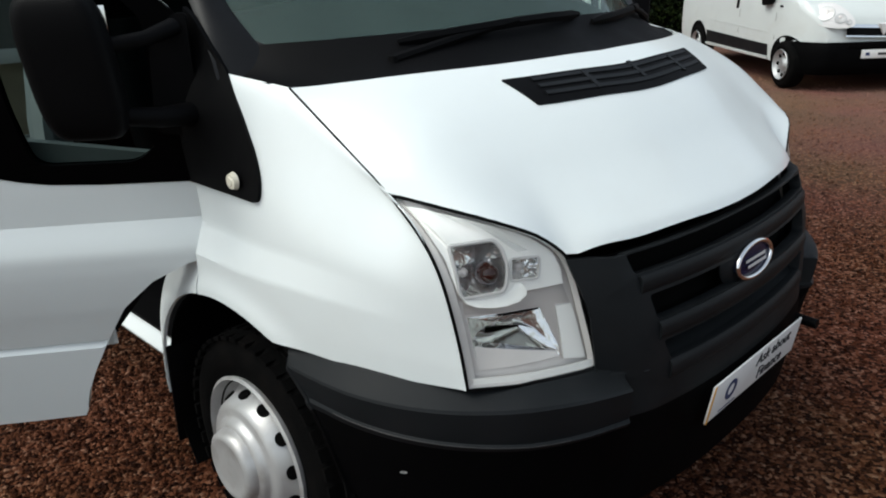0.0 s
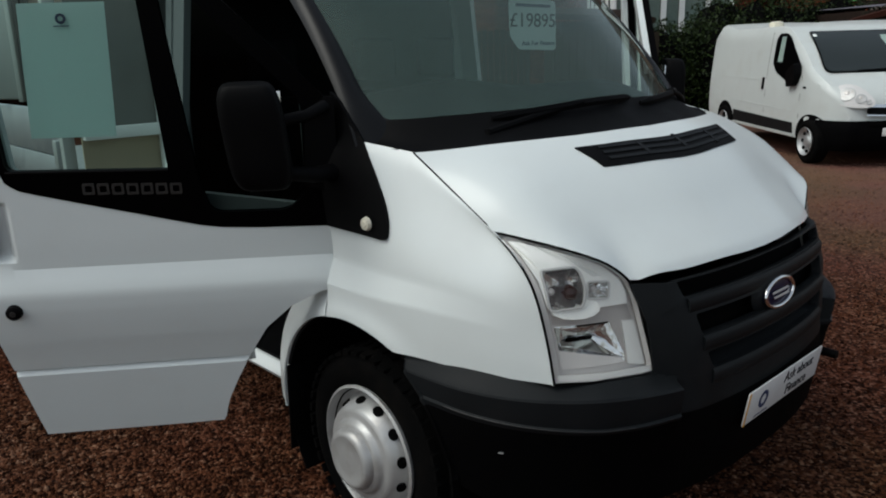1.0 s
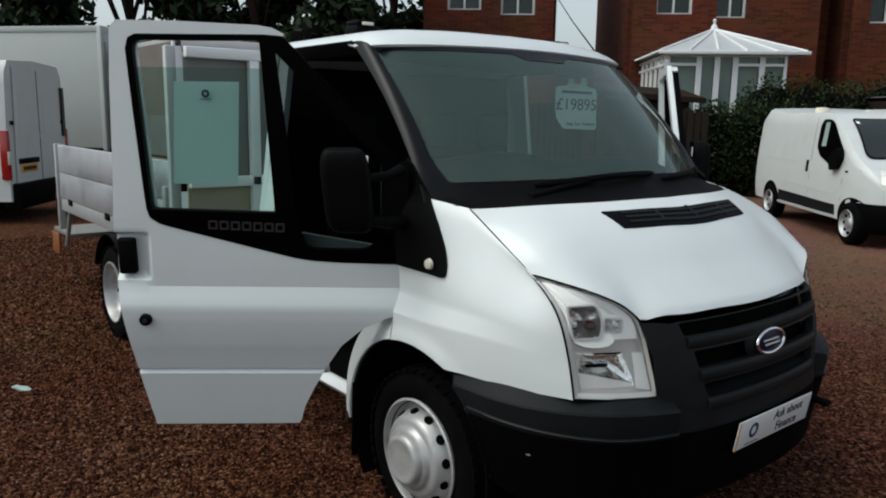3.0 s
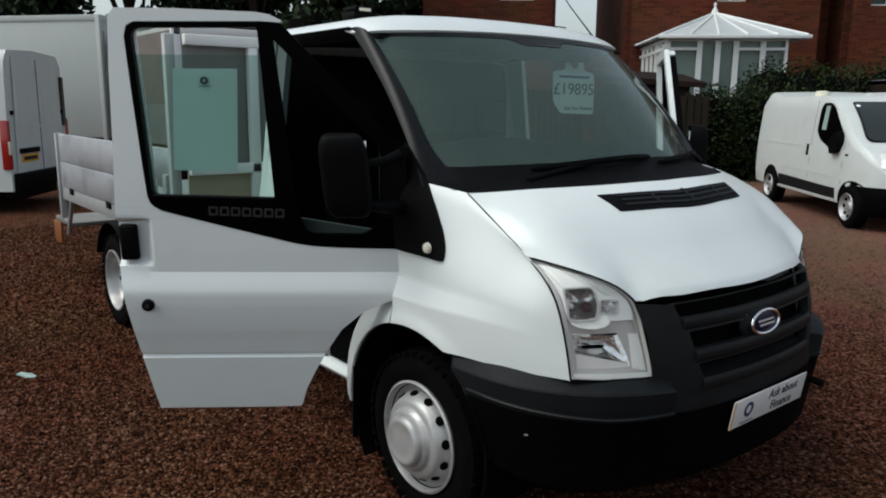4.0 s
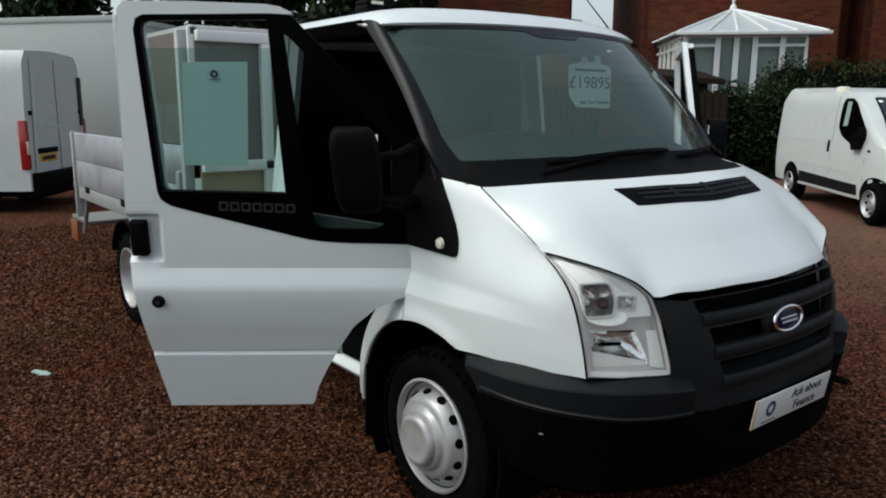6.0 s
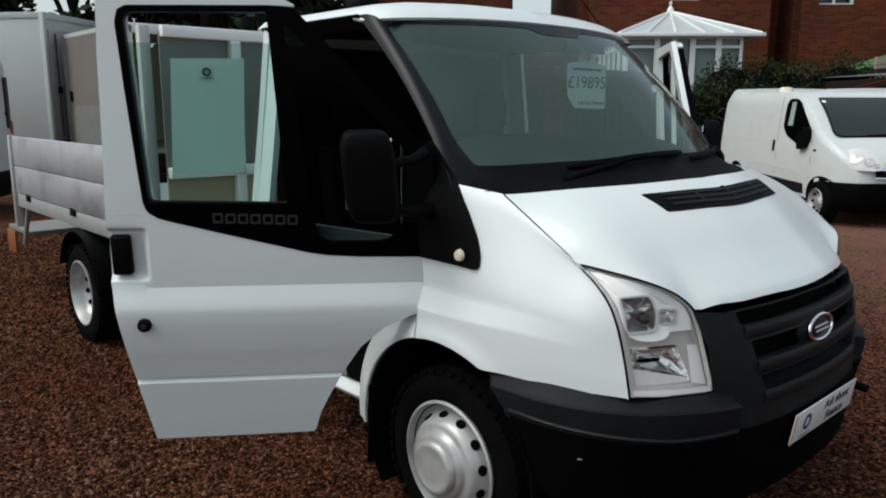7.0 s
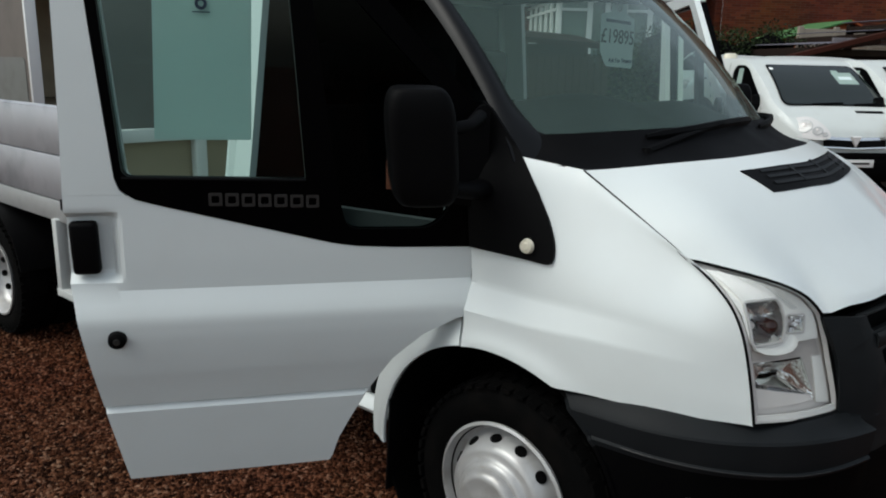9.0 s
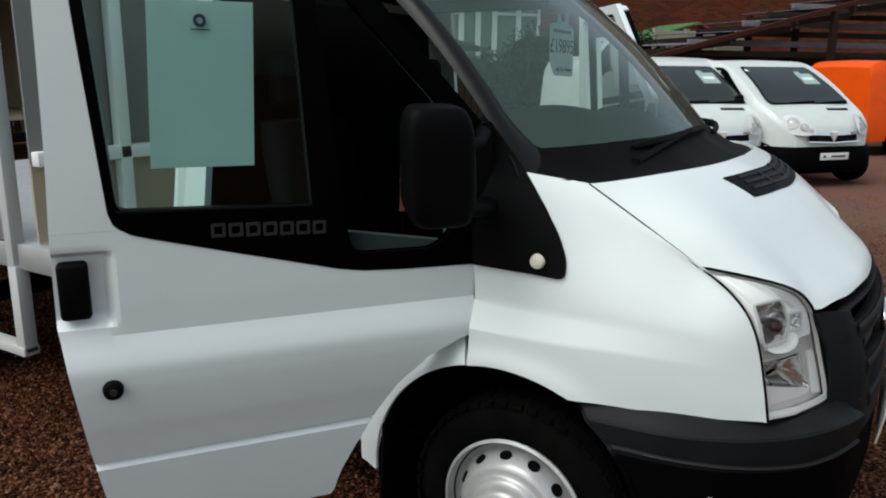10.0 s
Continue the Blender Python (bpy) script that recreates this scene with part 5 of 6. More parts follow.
build_wheel("front_wheel", (0.0, -0.873, 0.337), False, van)
build_wheel("front_wheel", (0.0, 0.873, 0.337), False, van)
for y in (-1.02, -0.80, 0.80, 1.02):
    build_wheel("rear_wheel", (-3.53, y, 0.337), True, van)

# ---- chassis and dropside bed ----
for y in (-0.42, 0.42):
    part("chassis_rail", box(-5.30, 0.1, y - 0.04, y + 0.04, 0.48, 0.64, 0.01), DARK, van)
part("rear_axle", tube([(-3.53, -0.8, 0.337), (-3.53, 0.8, 0.337)], 0.06, 12), DARK, van)
part("front_axle", tube([(0, -0.8, 0.32), (0, 0.8, 0.32)], 0.05, 12), DARK, van)
part("fuel_tank", box(-2.45, -1.65, -0.86, -0.50, 0.42, 0.66, 0.05), DARK, van)
part("under_tray", box(-3.0, 0.6, -0.5, 0.5, 0.36, 0.40), DARK, van)
bed = part("load_bed", box(-5.16, -1.62, -1.055, 1.055, 0.80, 0.885, 0.006), STEEL, van, "steel load bed with aluminium dropsides")
for y in (-1.062, 1.062):
    part("side_rail", box(-5.16, -1.62, y - 0.008, y + 0.008, 0.775, 0.885, 0.004), STEEL, bed)
    x0, zs = -5.14, (0.892, 1.1185)
    for k, z in enumerate(zs):
        part("dropside_plank", box(x0, -2.313, y - 0.014, y + 0.014, z, z + 0.2205, 0.002), ALU, bed, "dull aluminium dropside plank")
    part("top_lip", tube([(x0, y, 1.342), (-2.313, y, 1.342)], 0.013, 8), ALU, bed)
    for x in (-2.6, -3.7, -4.8):
        part("hinge", box(x - 0.05, x + 0.05, y - 0.022, y + 0.022, 0.845, 0.90, 0.006), BLACK, bed)
    part("front_post", box(-2.310, -2.258, y - 0.03, y + 0.03, 0.78, 2.02, 0.008), DULLWHITE, bed, "white steel corner post")
    part("rear_post", box(-5.21, -5.15, y - 0.03, y + 0.03, 0.60, 1.36, 0.006), STEEL, bed)
    part("post_lamp", box(-5.225, -5.205, y - 0.034, y + 0.034, 0.80, 0.92, 0.004), AMBER, bed)
    part("rear_stay", tube([(-5.18, y * 0.98, 0.45), (-4.95, y * 0.98, 0.82)], 0.02, 8), STEEL, bed)
# headboard: steel posts with a grey sheet above and plywood below
for z in (1.24, 1.98):
    part("headboard_bar", box(-2.15, -2.10, -1.03, 1.03, z - 0.03, z + 0.03, 0.006), UPVC, bed)
for y in (-0.62, 0.0, 0.62):
    part("headboard_post", box(-2.15, -2.10, y - 0.03, y + 0.03, 0.90, 1.95, 0.006), UPVC, bed)
part("headboard_sheet", box(-2.165, -2.155, -1.03, 1.03, 1.22, 1.98), GREYSHEET, bed, "grey steel headboard sheet")
part("headboard_ply", box(-2.168, -2.156, -1.03, 1.03, 0.89, 1.22), PLY, bed, "plywood headboard panel")
# white step frame below the front corner
for y in (-1.062, 1.062):
    st = part("step_frame", box(-2.31, -2.25, y - 0.03, y + 0.03, 0.40, 0.79, 0.005), DULLWHITE, bed, "white steel access step")
    part("step_upright", box(-2.75, -2.70, y - 0.03, y + 0.03, 0.40, 0.79, 0.005), DULLWHITE, st)
    part("step_tread", box(-2.75, -2.25, y - 0.035, y + 0.035, 0.39, 0.43, 0.005), DULLWHITE, st)
    part("step_latch", box(-2.42, -2.36, y - 0.035, y + 0.035, 0.98, 1.20, 0.006), STEEL, st)
# rear mudguards
for y in (-0.91, 0.91):
    def guard(u, v, y=y):
        a = radians(12 + 150 * u)
        return (-3.53 + 0.41 * math.cos(a), y - 0.22 + 0.44 * v, 0.36 + 0.40 * math.sin(a))
    part("mudguard", grid(guard, 20, 2, 0.008), BLACK, van, "black plastic rear mudguard")
# tail lift folded low behind the bed
part("tail_lift", box(-5.85, -5.23, -1.0, 1.0, 0.50, 0.54, 0.008), GREYSHEET, bed, "grey tail lift platform with amber edge")
part("lift_edge", box(-5.87, -5.85, -1.0, 1.0, 0.46, 0.54, 0.004), YELLOWPAINT, bed)
part("lift_flap", box(-5.86, -5.60, -1.02, -1.0, 0.30, 0.50, 0.004), YELLOWPAINT, bed)


# ---- the yard ----
def ground():
    bm = bmesh.new()
    bmesh.ops.create_grid(bm, x_segments=60, y_segments=60, size=60)
    for v in bm.verts:
        v.co.z = -0.012
    ob = part("ground", bm, GRAVEL, None)
    return tagged(ob, "red-brown gravel yard", "ground", kind="structure")


ground()


def stones(name, count, x0, x1, y0, y1, lo, hi, seed, label):
    """Loose crushed stones, many in one mesh."""
    rng = np.random.default_rng(seed)
    base = np.array([(1, 0, 0), (-1, 0, 0), (0, 1, 0), (0, -1, 0), (0, 0, 1), (0, 0, -0.6)], float)
    tri = np.array([(0, 2, 4), (2, 1, 4), (1, 3, 4), (3, 0, 4), (2, 0, 5), (1, 2, 5), (3, 1, 5), (0, 3, 5)])
    p = np.column_stack([rng.uniform(x0, x1, count), rng.uniform(y0, y1, count), np.full(count, -0.008)])
    s = rng.uniform(lo, hi, count) ** 1.0
    a = rng.uniform(0, 2 * np.pi, count)
    v = base[None] * s[:, None, None] * rng.uniform(0.55, 1.25, (count, 6, 3))
    v[:, :, 2] *= 0.8
    c, n = np.cos(a)[:, None], np.sin(a)[:, None]
    x, y = v[:, :, 0] * c - v[:, :, 1] * n, v[:, :, 0] * n + v[:, :, 1] * c
    t = rng.normal(0, 0.35, count)[:, None]
    z = v[:, :, 2] + x * t
    verts = np.stack([x, y, z], 2) + p[:, None]
    faces = (tri[None] + (np.arange(count) * 6)[:, None, None]).reshape(-1, 3)
    me = bpy.data.meshes.new(name)
    me.from_pydata(verts.reshape(-1, 3).tolist(), [], faces.tolist())
    me.materials.append(STONES)
    return tagged(new(name, me), label, "gravel", kind="stuff")


stones("gravel", 52000, -3.8, 2.0, -3.2, -0.2, 0.006, 0.013, 3, "loose red-brown crushed stone")
stones("gravel", 14000, -0.5, 4.2, 0.0, 3.6, 0.006, 0.014, 4, "loose red-brown crushed stone")
stones("gravel", 30000, -9, -3.8, -3.5, 2.5, 0.009, 0.019, 5, "loose red-brown crushed stone")
stones("gravel", 7000, -6, 5, 3.6, 9, 0.012, 0.024, 6, "loose red-brown crushed stone")
pale = thing("pale_stone", "single pale flat stone lying on the gravel", "stone", (-2.75, -1.88, 0), 25)
part("stone_body", loft([[((0.075 + 0.02 * math.sin(3 * a + 1)) * math.cos(a) * s, (0.032 + 0.012 * math.cos(2 * a)) * math.sin(a) * s, z + 0.003 * math.sin(2 * a)) for a in (k * math.pi / 7 for k in range(14))] for s, z in ((0.9, -0.010), (1.0, 0.0), (0.8, 0.006))]), SCREENCARD, pale)

# ---- white panel vans ----
ROOFLINE = curve_of([-3.97, -3.93, -3.0, -1.6, -1.12, -0.98, -0.86, -0.40, -0.035, 0.051, 0.249, 0.394, 0.486, 0.519], [1.90, 1.935, 1.95, 1.96, 1.95, 1.91, 1.855, 1.575, 1.30, 1.245, 1.12, 0.99, 0.85, 0.70])
VAN_HALF = curve_of([-3.97, -3.85, -3.3, -2.0, -0.5, 0.031, 0.262, 0.427, 0.519], [0.925, 0.938, 0.948, 0.95, 0.95, 0.925, 0.86, 0.75, 0.64])


def van_width(x, z):
    return VAN_HALF(x) - curve_of([0.25, 0.45, 0.75, 1.0, 1.25, 1.6, 2.0], [0.04, 0.01, 0.0, 0.006, 0.022, 0.052, 0.095])(z)


def van_ring(x):
    zt, zb, n = ROOFLINE(x), 0.32, 14
    pts = []
    for k in range(n + 1):
        z = zb + (zt - zb) * (k / n)
        y = van_width(x, z)
        y -= 0.045 if k == n else 0.0
        pts.append((x, -y, z if k < n else zt + 0.0))
    top_pts = [(x, pts[-1][1] * s, zt + 0.018 * (1 - s * s)) for s in (0.75, 0.4, 0, -0.4, -0.75)]
    other = [(p[0], -p[1], p[2]) for p in reversed(pts)]
    return pts + top_pts + other


def van_skin(x, z, out=0.004):
    return (x, -(van_width(x, z) + out), z)


def front_skin(y, z, out=0.004):
    """Where the nose and screen meet height z at side place y."""
    lo, hi = -1.3, 0.519
    for _ in range(24):
        mid = (lo + hi) / 2
        inside = ROOFLINE(mid) > z and van_width(mid, z) > abs(y)
        lo, hi = (mid, hi) if inside else (lo, mid)
    return (lo + out + 0.028, y, z)


def panel_van(at, turn, paint, label, notice_on=True, beacon=False):
    v = thing("panel_van", label, "van", at, turn, "parked panel vans")
    body = part("body", loft([van_ring(x) for x in np.concatenate([np.linspace(-3.97, -3.80, 6), np.linspace(-3.6, -1.2, 9), np.linspace(-1.12, 0.519, 36)])]), paint, v, "", 35)
    # glass
    for name, grow, out, m in (("screen_edge", 0.022, 0.012, BLACK), ("windscreen", 0.0, 0.022, VANSCREEN)):
        outline = rounded([(-0.75 - grow, 1.30 - grow), (0.75 + grow, 1.30 - grow), (0.63 + grow, 1.855 + grow * 0.6), (-0.63 - grow, 1.855 + grow * 0.6)], [0.10, 0.10, 0.05, 0.05], 5)
        part(name, sheet(outline, [], lambda a, b, out=out: front_skin(a, b, out), 0.004, 0.07), m, v, "dark windscreen" if grow == 0 else "")
    side_window = rounded([(-1.38, 1.40), (-1.22, 1.26), (-0.72, 1.10), (-0.44, 1.20), (-0.42, 1.34), (-0.92, 1.80), (-1.05, 1.85), (-1.30, 1.85), (-1.38, 1.76)], [0.05, 0.06, 0.05, 0.05, 0.05, 0.06, 0.05, 0.05, 0.05], 3)
    for side in (1, -1):
        fl = mirrored if side < 0 else (lambda bm: bm)
        part("side_window", fl(sheet([(a + 0.10, b) for a, b in side_window], [], van_skin, 0.003, 0.15)), GLOSSBLACK, v, "dark cab side window")
        part("rubbing_strip", fl(sheet([(-2.68, 0.38), (-0.44, 0.38), (-0.44, 0.54), (-2.66, 0.57)], [], lambda a, b: van_skin(a, b, 0.012), 0.01, 0.4)), PLASTIC, v, "dark grey lower side strip")
        part("waist_line", fl(sheet([(-3.6, 1.135), (-1.75, 1.12), (-1.75, 1.128), (-3.6, 1.145)], [], lambda a, b: van_skin(a, b, 0.006), 0.006, 0.4)), paint, v)
        part("sill_line", fl(sheet([(-2.70, 0.335), (-0.42, 0.335), (-0.42, 0.365), (-2.70, 0.365)], [], lambda a, b: van_skin(a, b, 0.022), 0.02, 0.4)), paint, v)
        part("side_swage", fl(sheet([(-2.6, 0.74), (-0.5, 0.70), (-0.5, 0.712), (-2.6, 0.752)], [], lambda a, b: van_skin(a, b, 0.005), 0.005, 0.4)), paint, v)
        part("window_notice", fl(sheet([(-1.12, 1.42), (-0.96, 1.42), (-0.96, 1.80), (-1.10, 1.80)], [], lambda a, b: van_skin(a, b, 0.007), 0.001)), SCREENCARD, v, "pale green paper in the side window")
        part("door_handle", fl(sheet(rounded([(-1.55, 0.98), (-1.50, 0.98), (-1.50, 1.17), (-1.55, 1.17)], 0.02), [], lambda a, b: van_skin(a, b, 0.02), 0.02)), BLACK, v)
        for x in (-1.44, -0.28):
            part("door_gap", fl(sheet([(x, 0.62), (x + 0.008, 0.62), (x + 0.008, 1.88 if x < -1 else 1.24), (x, 1.88 if x < -1 else 1.24)], [], lambda a, b: van_skin(a, b, 0.001), 0.002, 0.3)), BLACK, v)
        m = rounded([(-0.61, 1.06), (-0.41, 1.08), (-0.31, 1.24), (-0.33, 1.42), (-0.49, 1.34), (-0.61, 1.28)], 0.04, 3)
        part("mirror", fl(sheet(m, [], lambda a, b: (a, -1.0 - 0.10 * (b - 1.0), b), 0.10)), BLACK, v, "black door mirror")
        # wheels
        for x in (0.05, -3.06):
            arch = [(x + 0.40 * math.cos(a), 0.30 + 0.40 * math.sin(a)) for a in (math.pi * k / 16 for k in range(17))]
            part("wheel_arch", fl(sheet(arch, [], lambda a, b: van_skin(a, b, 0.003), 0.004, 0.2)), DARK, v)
            tw = part("tyre", fl(spin(tyre_profile(0.315, 0.20, 0.20), 36, "y", at=(x, -0.868, 0.315))), RUBBER, v)
            part("rim", fl(spin([(0.205, -0.975), (0.20, -0.985), (0.185, -0.950), (0.14, -0.925), (0.09, -0.93), (0.07, -0.955), (0.05, -0.96), (0, -0.96)], 36, "y", at=(x, 0.0, 0.315))), STEEL, tw, "silver wheel trim")
            for k in range(8):
                a = 2 * math.pi * k / 8
                part("rim_slot", fl(spin([(0, -0.945), (0.024, -0.945), (0.026, -0.915)], 10, "y", at=(x + 0.145 * math.cos(a), 0, 0.315 + 0.145 * math.sin(a)))), DARK, tw)
        # headlamp
        # drop-shaped lamp, its narrow end low beside the grille
        n = Vector((0.74, -0.42, 0.52)).normalized()
        along = Vector((-0.42, -0.66, 0.40))
        along = (along - n * along.dot(n)).normalized()
        across = n.cross(along)
        mid = Vector(front_skin(-0.585, 0.955, -0.020))

        def lamp_at(a, b, out=0.0):
            taper = 0.62 + 0.38 * min(1.0, max(0.0, (a + 1) / 1.3))
            return mid + along * 0.275 * a + across * 0.180 * b * taper + n * (0.045 * (1 - a * a * 0.9 - b * b * 0.75) + out)

        def disc(a0, b0, ra, rb, o0, o1):
            return grid(lambda u, w: lamp_at(a0 + ra * w * math.cos(2 * math.pi * u), b0 + rb * w * math.sin(2 * math.pi * u), o0 + o1 * w * w), 24, 5, 0.0)
        hl = part("headlamp", fl(disc(0, 0, 1.0, 1.0, 0, 0)), SILVER, v, "clear headlamp", 60)
        for a0, b0, ra, rb in ((0.28, 0.05, 0.36, 0.62), (-0.36, 0.0, 0.24, 0.48), (-0.74, 0.0, 0.12, 0.30)):
            part("lamp_ring", fl(disc(a0, b0, ra, rb, 0.004, 0.002)), STEEL, hl, "", 60)
            part("lamp_bowl", fl(disc(a0, b0, ra * 0.86, rb * 0.86, 0.008, 0.004)), RIM, hl, "bright reflector bowl", 60)
            part("lamp_bulb", fl(disc(a0 + 0.05, b0 - 0.1, ra * 0.40, rb * 0.34, 0.014, -0.006)), LAMPGREY, hl, "", 60)
        part("side_repeater", fl(sheet(rounded([(-0.20, 1.055), (-0.13, 1.055), (-0.13, 1.085), (-0.20, 1.085)], 0.012), [], lambda a, b: van_skin(a, b, 0.010), 0.012)), BLACK, v)
    part("bumper", grid(lambda a, b: (lambda s: (min(front_skin(0.9 * s, 0.62)[0], 0.55) + 0.05 - 0.06 * abs(2 * b - 1) ** 3, 0.93 * s, 0.22 + 0.42 * b))(2 * a - 1), 24, 8, -0.02), DARKPLASTIC, v, "dark grey front bumper")
    part("lower_inlet", box(0.575, 0.595, -0.42, 0.42, 0.56, 0.64, 0.01), DARK, v)
    part("grille", grid(lambda a, b: front_skin((2 * a - 1) * 0.44, 0.720 + 0.115 * b - 0.015 * (1 - abs(2 * a - 1)), 0.016), 16, 4, 0.01), BLACK, v, "black grille slot")
    for z in (0.828, 0.712):
        part("grille_trim", grid(lambda a, b, z=z: front_skin((2 * a - 1) * 0.46, z + (0.040 if z > 0.8 else 0.018) * b - 0.02 * (1 - abs(2 * a - 1)), 0.030), 16, 2, 0.01), CHROME, v, "bright grille bar")
    part("badge", moved(loft([[(x, -0.075 * k, 0.075 * k), (x, 0.075 * k, 0.075 * k), (x, 0.0, -0.095 * k)] for x, k in ((0, 1.0), (0.03, 0.8))]), Matrix.Translation(front_skin(0, 0.80, 0.02))), SILVER, v, "silver pointed badge")
    part("bonnet_slot", grid(lambda a, b: front_skin(0.40 + 0.20 * (a - 0.5) * 2, 1.185 + 0.03 * b, 0.006), 6, 2, 0.004), BLACK, v)
    sp = part("show_plate", moved(box(0.0, 0.01, -0.26, 0.26, -0.055, 0.055, 0.003), pose(0.602, 0, 0.49)), PLATEWHITE, v, "white show plate")
    part("plate_mark", box(0.612, 0.614, -0.21, -0.16, 0.47, 0.51), BLUEINK, sp)
    part("plate_bar", box(0.612, 0.614, -0.06, 0.20, 0.475, 0.505), LETTERGREY, sp)
    for s in (-0.35, 0.25):
        part("wiper", tube([front_skin(s, 1.30, 0.03), front_skin(s + 0.45, 1.32, 0.035)], 0.012, 6), BLACK, v)
    if beacon:
        part("beacon", loft([[(-2.05 + 0.08 * s * math.cos(a), -0.60 + 0.11 * s * math.sin(a), z) for a in (k * math.pi / 8 for k in range(16))] for s, z in ((1.0, 1.92), (1.0, 2.02), (0.85, 2.05), (0.4, 2.06))]), IVORY, v, "small cream roof beacon")
    if notice_on:
        pc = part("price_card", grid(lambda a, b: front_skin(0.25 + 0.30 * a, 1.59 + 0.17 * b, 0.024), 4, 4, 0.002), SCREENCARD, v, "pale green price card")
        part("card_tab", grid(lambda a, b: front_skin(0.27 + 0.10 * a, 1.758 + 0.035 * b, 0.024), 2, 2, 0.002), SCREENCARD, pc)
        part("card_bar", grid(lambda a, b: front_skin(0.30 + 0.20 * a, 1.655 + 0.045 * b, 0.030), 2, 2, 0.001), PAPER, pc)
        part("screen_sticker", grid(lambda a, b: front_skin(-0.64 + 0.05 * a, 1.79 + 0.03 * b, 0.026), 2, 2, 0.001), CARD, v)
    v.scale.x, v.scale.z = 0.98, 0.918
    return v


V2 = Vector((-1.73, 8.90, 0))
panel_van(V2, -42.9, VANWHITE, "white small panel van with dark bumper parked in a row", beacon=True)
V3 = Vector((-0.42, 9.95, 0))
panel_van(V3, -39.8, VANWHITE, "white small panel van parked beside its twin")
V4 = Vector((2.15, 18.22, 0))
panel_van(V4, 47.5, ORANGEPAINT, "bright orange panel van at the end of the row", False)


# ---- background, laid out along the row of houses ----
YARD = Matrix(((0.6775, -0.7355, 0, 1.133), (0.7355, 0.6775, 0, -1.827), (0, 0, 1, -0.15), (0, 0, 0, 1)))


def yard(name, bm, material, parent=None, label="", smooth=30):
    """A part given in yard terms: along the houses, away from the yard, up."""
    return part(name, moved(bm, YARD), material, parent, label, smooth)


def house(name, a0, a1, b0, wins, label):
    h = thing(name, label, "house")
    outer = [(a0, -0.5), (a1, -0.5), (a1, 8.2), (a0, 8.2)]
    holes = [[(w0, z0), (w1, z0), (w1, z1), (w0, z1)] for w0, w1, z0, z1 in wins]
    wall = yard("wall", sheet(outer, holes, lambda a, z: (a, b0, z), 0.25), BRICK, h, "red brick wall", 0)
    for s in (a0, a1):
        yard("gable_wall", box(s - 0.12, s + 0.12, b0 + 0.26, b0 + 8, -0.5, 8.2), BRICK, h, "", 0)
    roofbm = loft([[(a, b0 - 0.4, 8.15), (a, b0 + 4, 11.4), (a, b0 + 8.4, 8.15)] for a in (a0 - 0.3, a1 + 0.3)])
    yard("roof", roofbm, ROOFTILE, h)
    for w0, w1, z0, z1 in wins:
        win = yard("window", sheet([(w0, z0), (w1, z0), (w1, z1), (w0, z1)], [[(w0 + 0.07, z0 + 0.07), ((w0 + w1) / 2 - 0.03, z0 + 0.07), ((w0 + w1) / 2 - 0.03, z1 - 0.42), (w0 + 0.07, z1 - 0.42)], [((w0 + w1) / 2 + 0.03, z0 + 0.07), (w1 - 0.07, z0 + 0.07), (w1 - 0.07, z1 - 0.42), ((w0 + w1) / 2 + 0.03, z1 - 0.42)], [(w0 + 0.07, z1 - 0.35), (w1 - 0.07, z1 - 0.35), (w1 - 0.07, z1 - 0.07), (w0 + 0.07, z1 - 0.07)]], lambda a, z: (a, b0 + 0.08, z), 0.06), UPVC, h, "white framed window", 0)
        yard("pane", box(w0 + 0.02, w1 - 0.02, b0 + 0.11, b0 + 0.12, z0 + 0.02, z1 - 0.02), DARKGLASS, win)
        yard("blind", box(w0 + 0.02, w1 - 0.02, b0 + 0.24, b0 + 0.25, z0 + 0.02, z1 - 0.02), BLINDGREY, win)
        yard("sill", box(w0 - 0.06, w1 + 0.06, b0 - 0.06, b0 + 0.05, z0 - 0.07, z0 - 0.003, 0.01), UPVC, win)
    return h


house("brick_house", 4.40, 10.1, 24.0, [(5.11, 6.24, 5.1, 6.5), (6.95, 7.9, 5.0, 6.4)], "two-storey red brick house with white windows")
house("brick_house", 11.15, 30.0, 24.0, [(11.6, 12.8, 4.87, 6.3), (15.0, 16.4, 4.8, 6.2), (19, 20.4, 4.8, 6.2)], "long red brick house with white windows")
link = thing("link_wall", "dark recessed brick wall joining two houses", "wall")
yard("wall", box(10.22, 11.03, 25.4, 25.6, -0.5, 7.5), BRICK, link, "", 0)
house("brick_house", -2.17, 1.90, 24.0, [(-1.48, -0.40, 5.2, 6.6), (0.23, 1.31, 5.05, 6.5)], "narrow red brick house with white windows")
# made-up wall, added to keep the view through the windscreen dark
backing_wall = thing("backing_wall", "added brick wall that blocks the bright sky between two houses", "wall")
yard("wall", box(1.92, 4.38, 25.4, 25.6, -0.5, 3.5), BRICK, backing_wall, "", 0)
# made-up white upright: the bright sky in the gap beside the house
sky_sliver = thing("downpipe", "added white upright in place of a bright sliver of sky beside the brick house", "pipe")
yard("pipe", tube([(-2.1, 23.9, 0), (-2.1, 23.9, 8)], 0.06, 8), UPVC, sky_sliver)
for a in (10.0, 4.55):
    pipe = thing("downpipe", "black rainwater downpipe on the brick wall", "pipe")
    yard("pipe", tube([(a, 23.9, 0), (a, 23.9, 8)], 0.05, 8), BLACK, pipe)


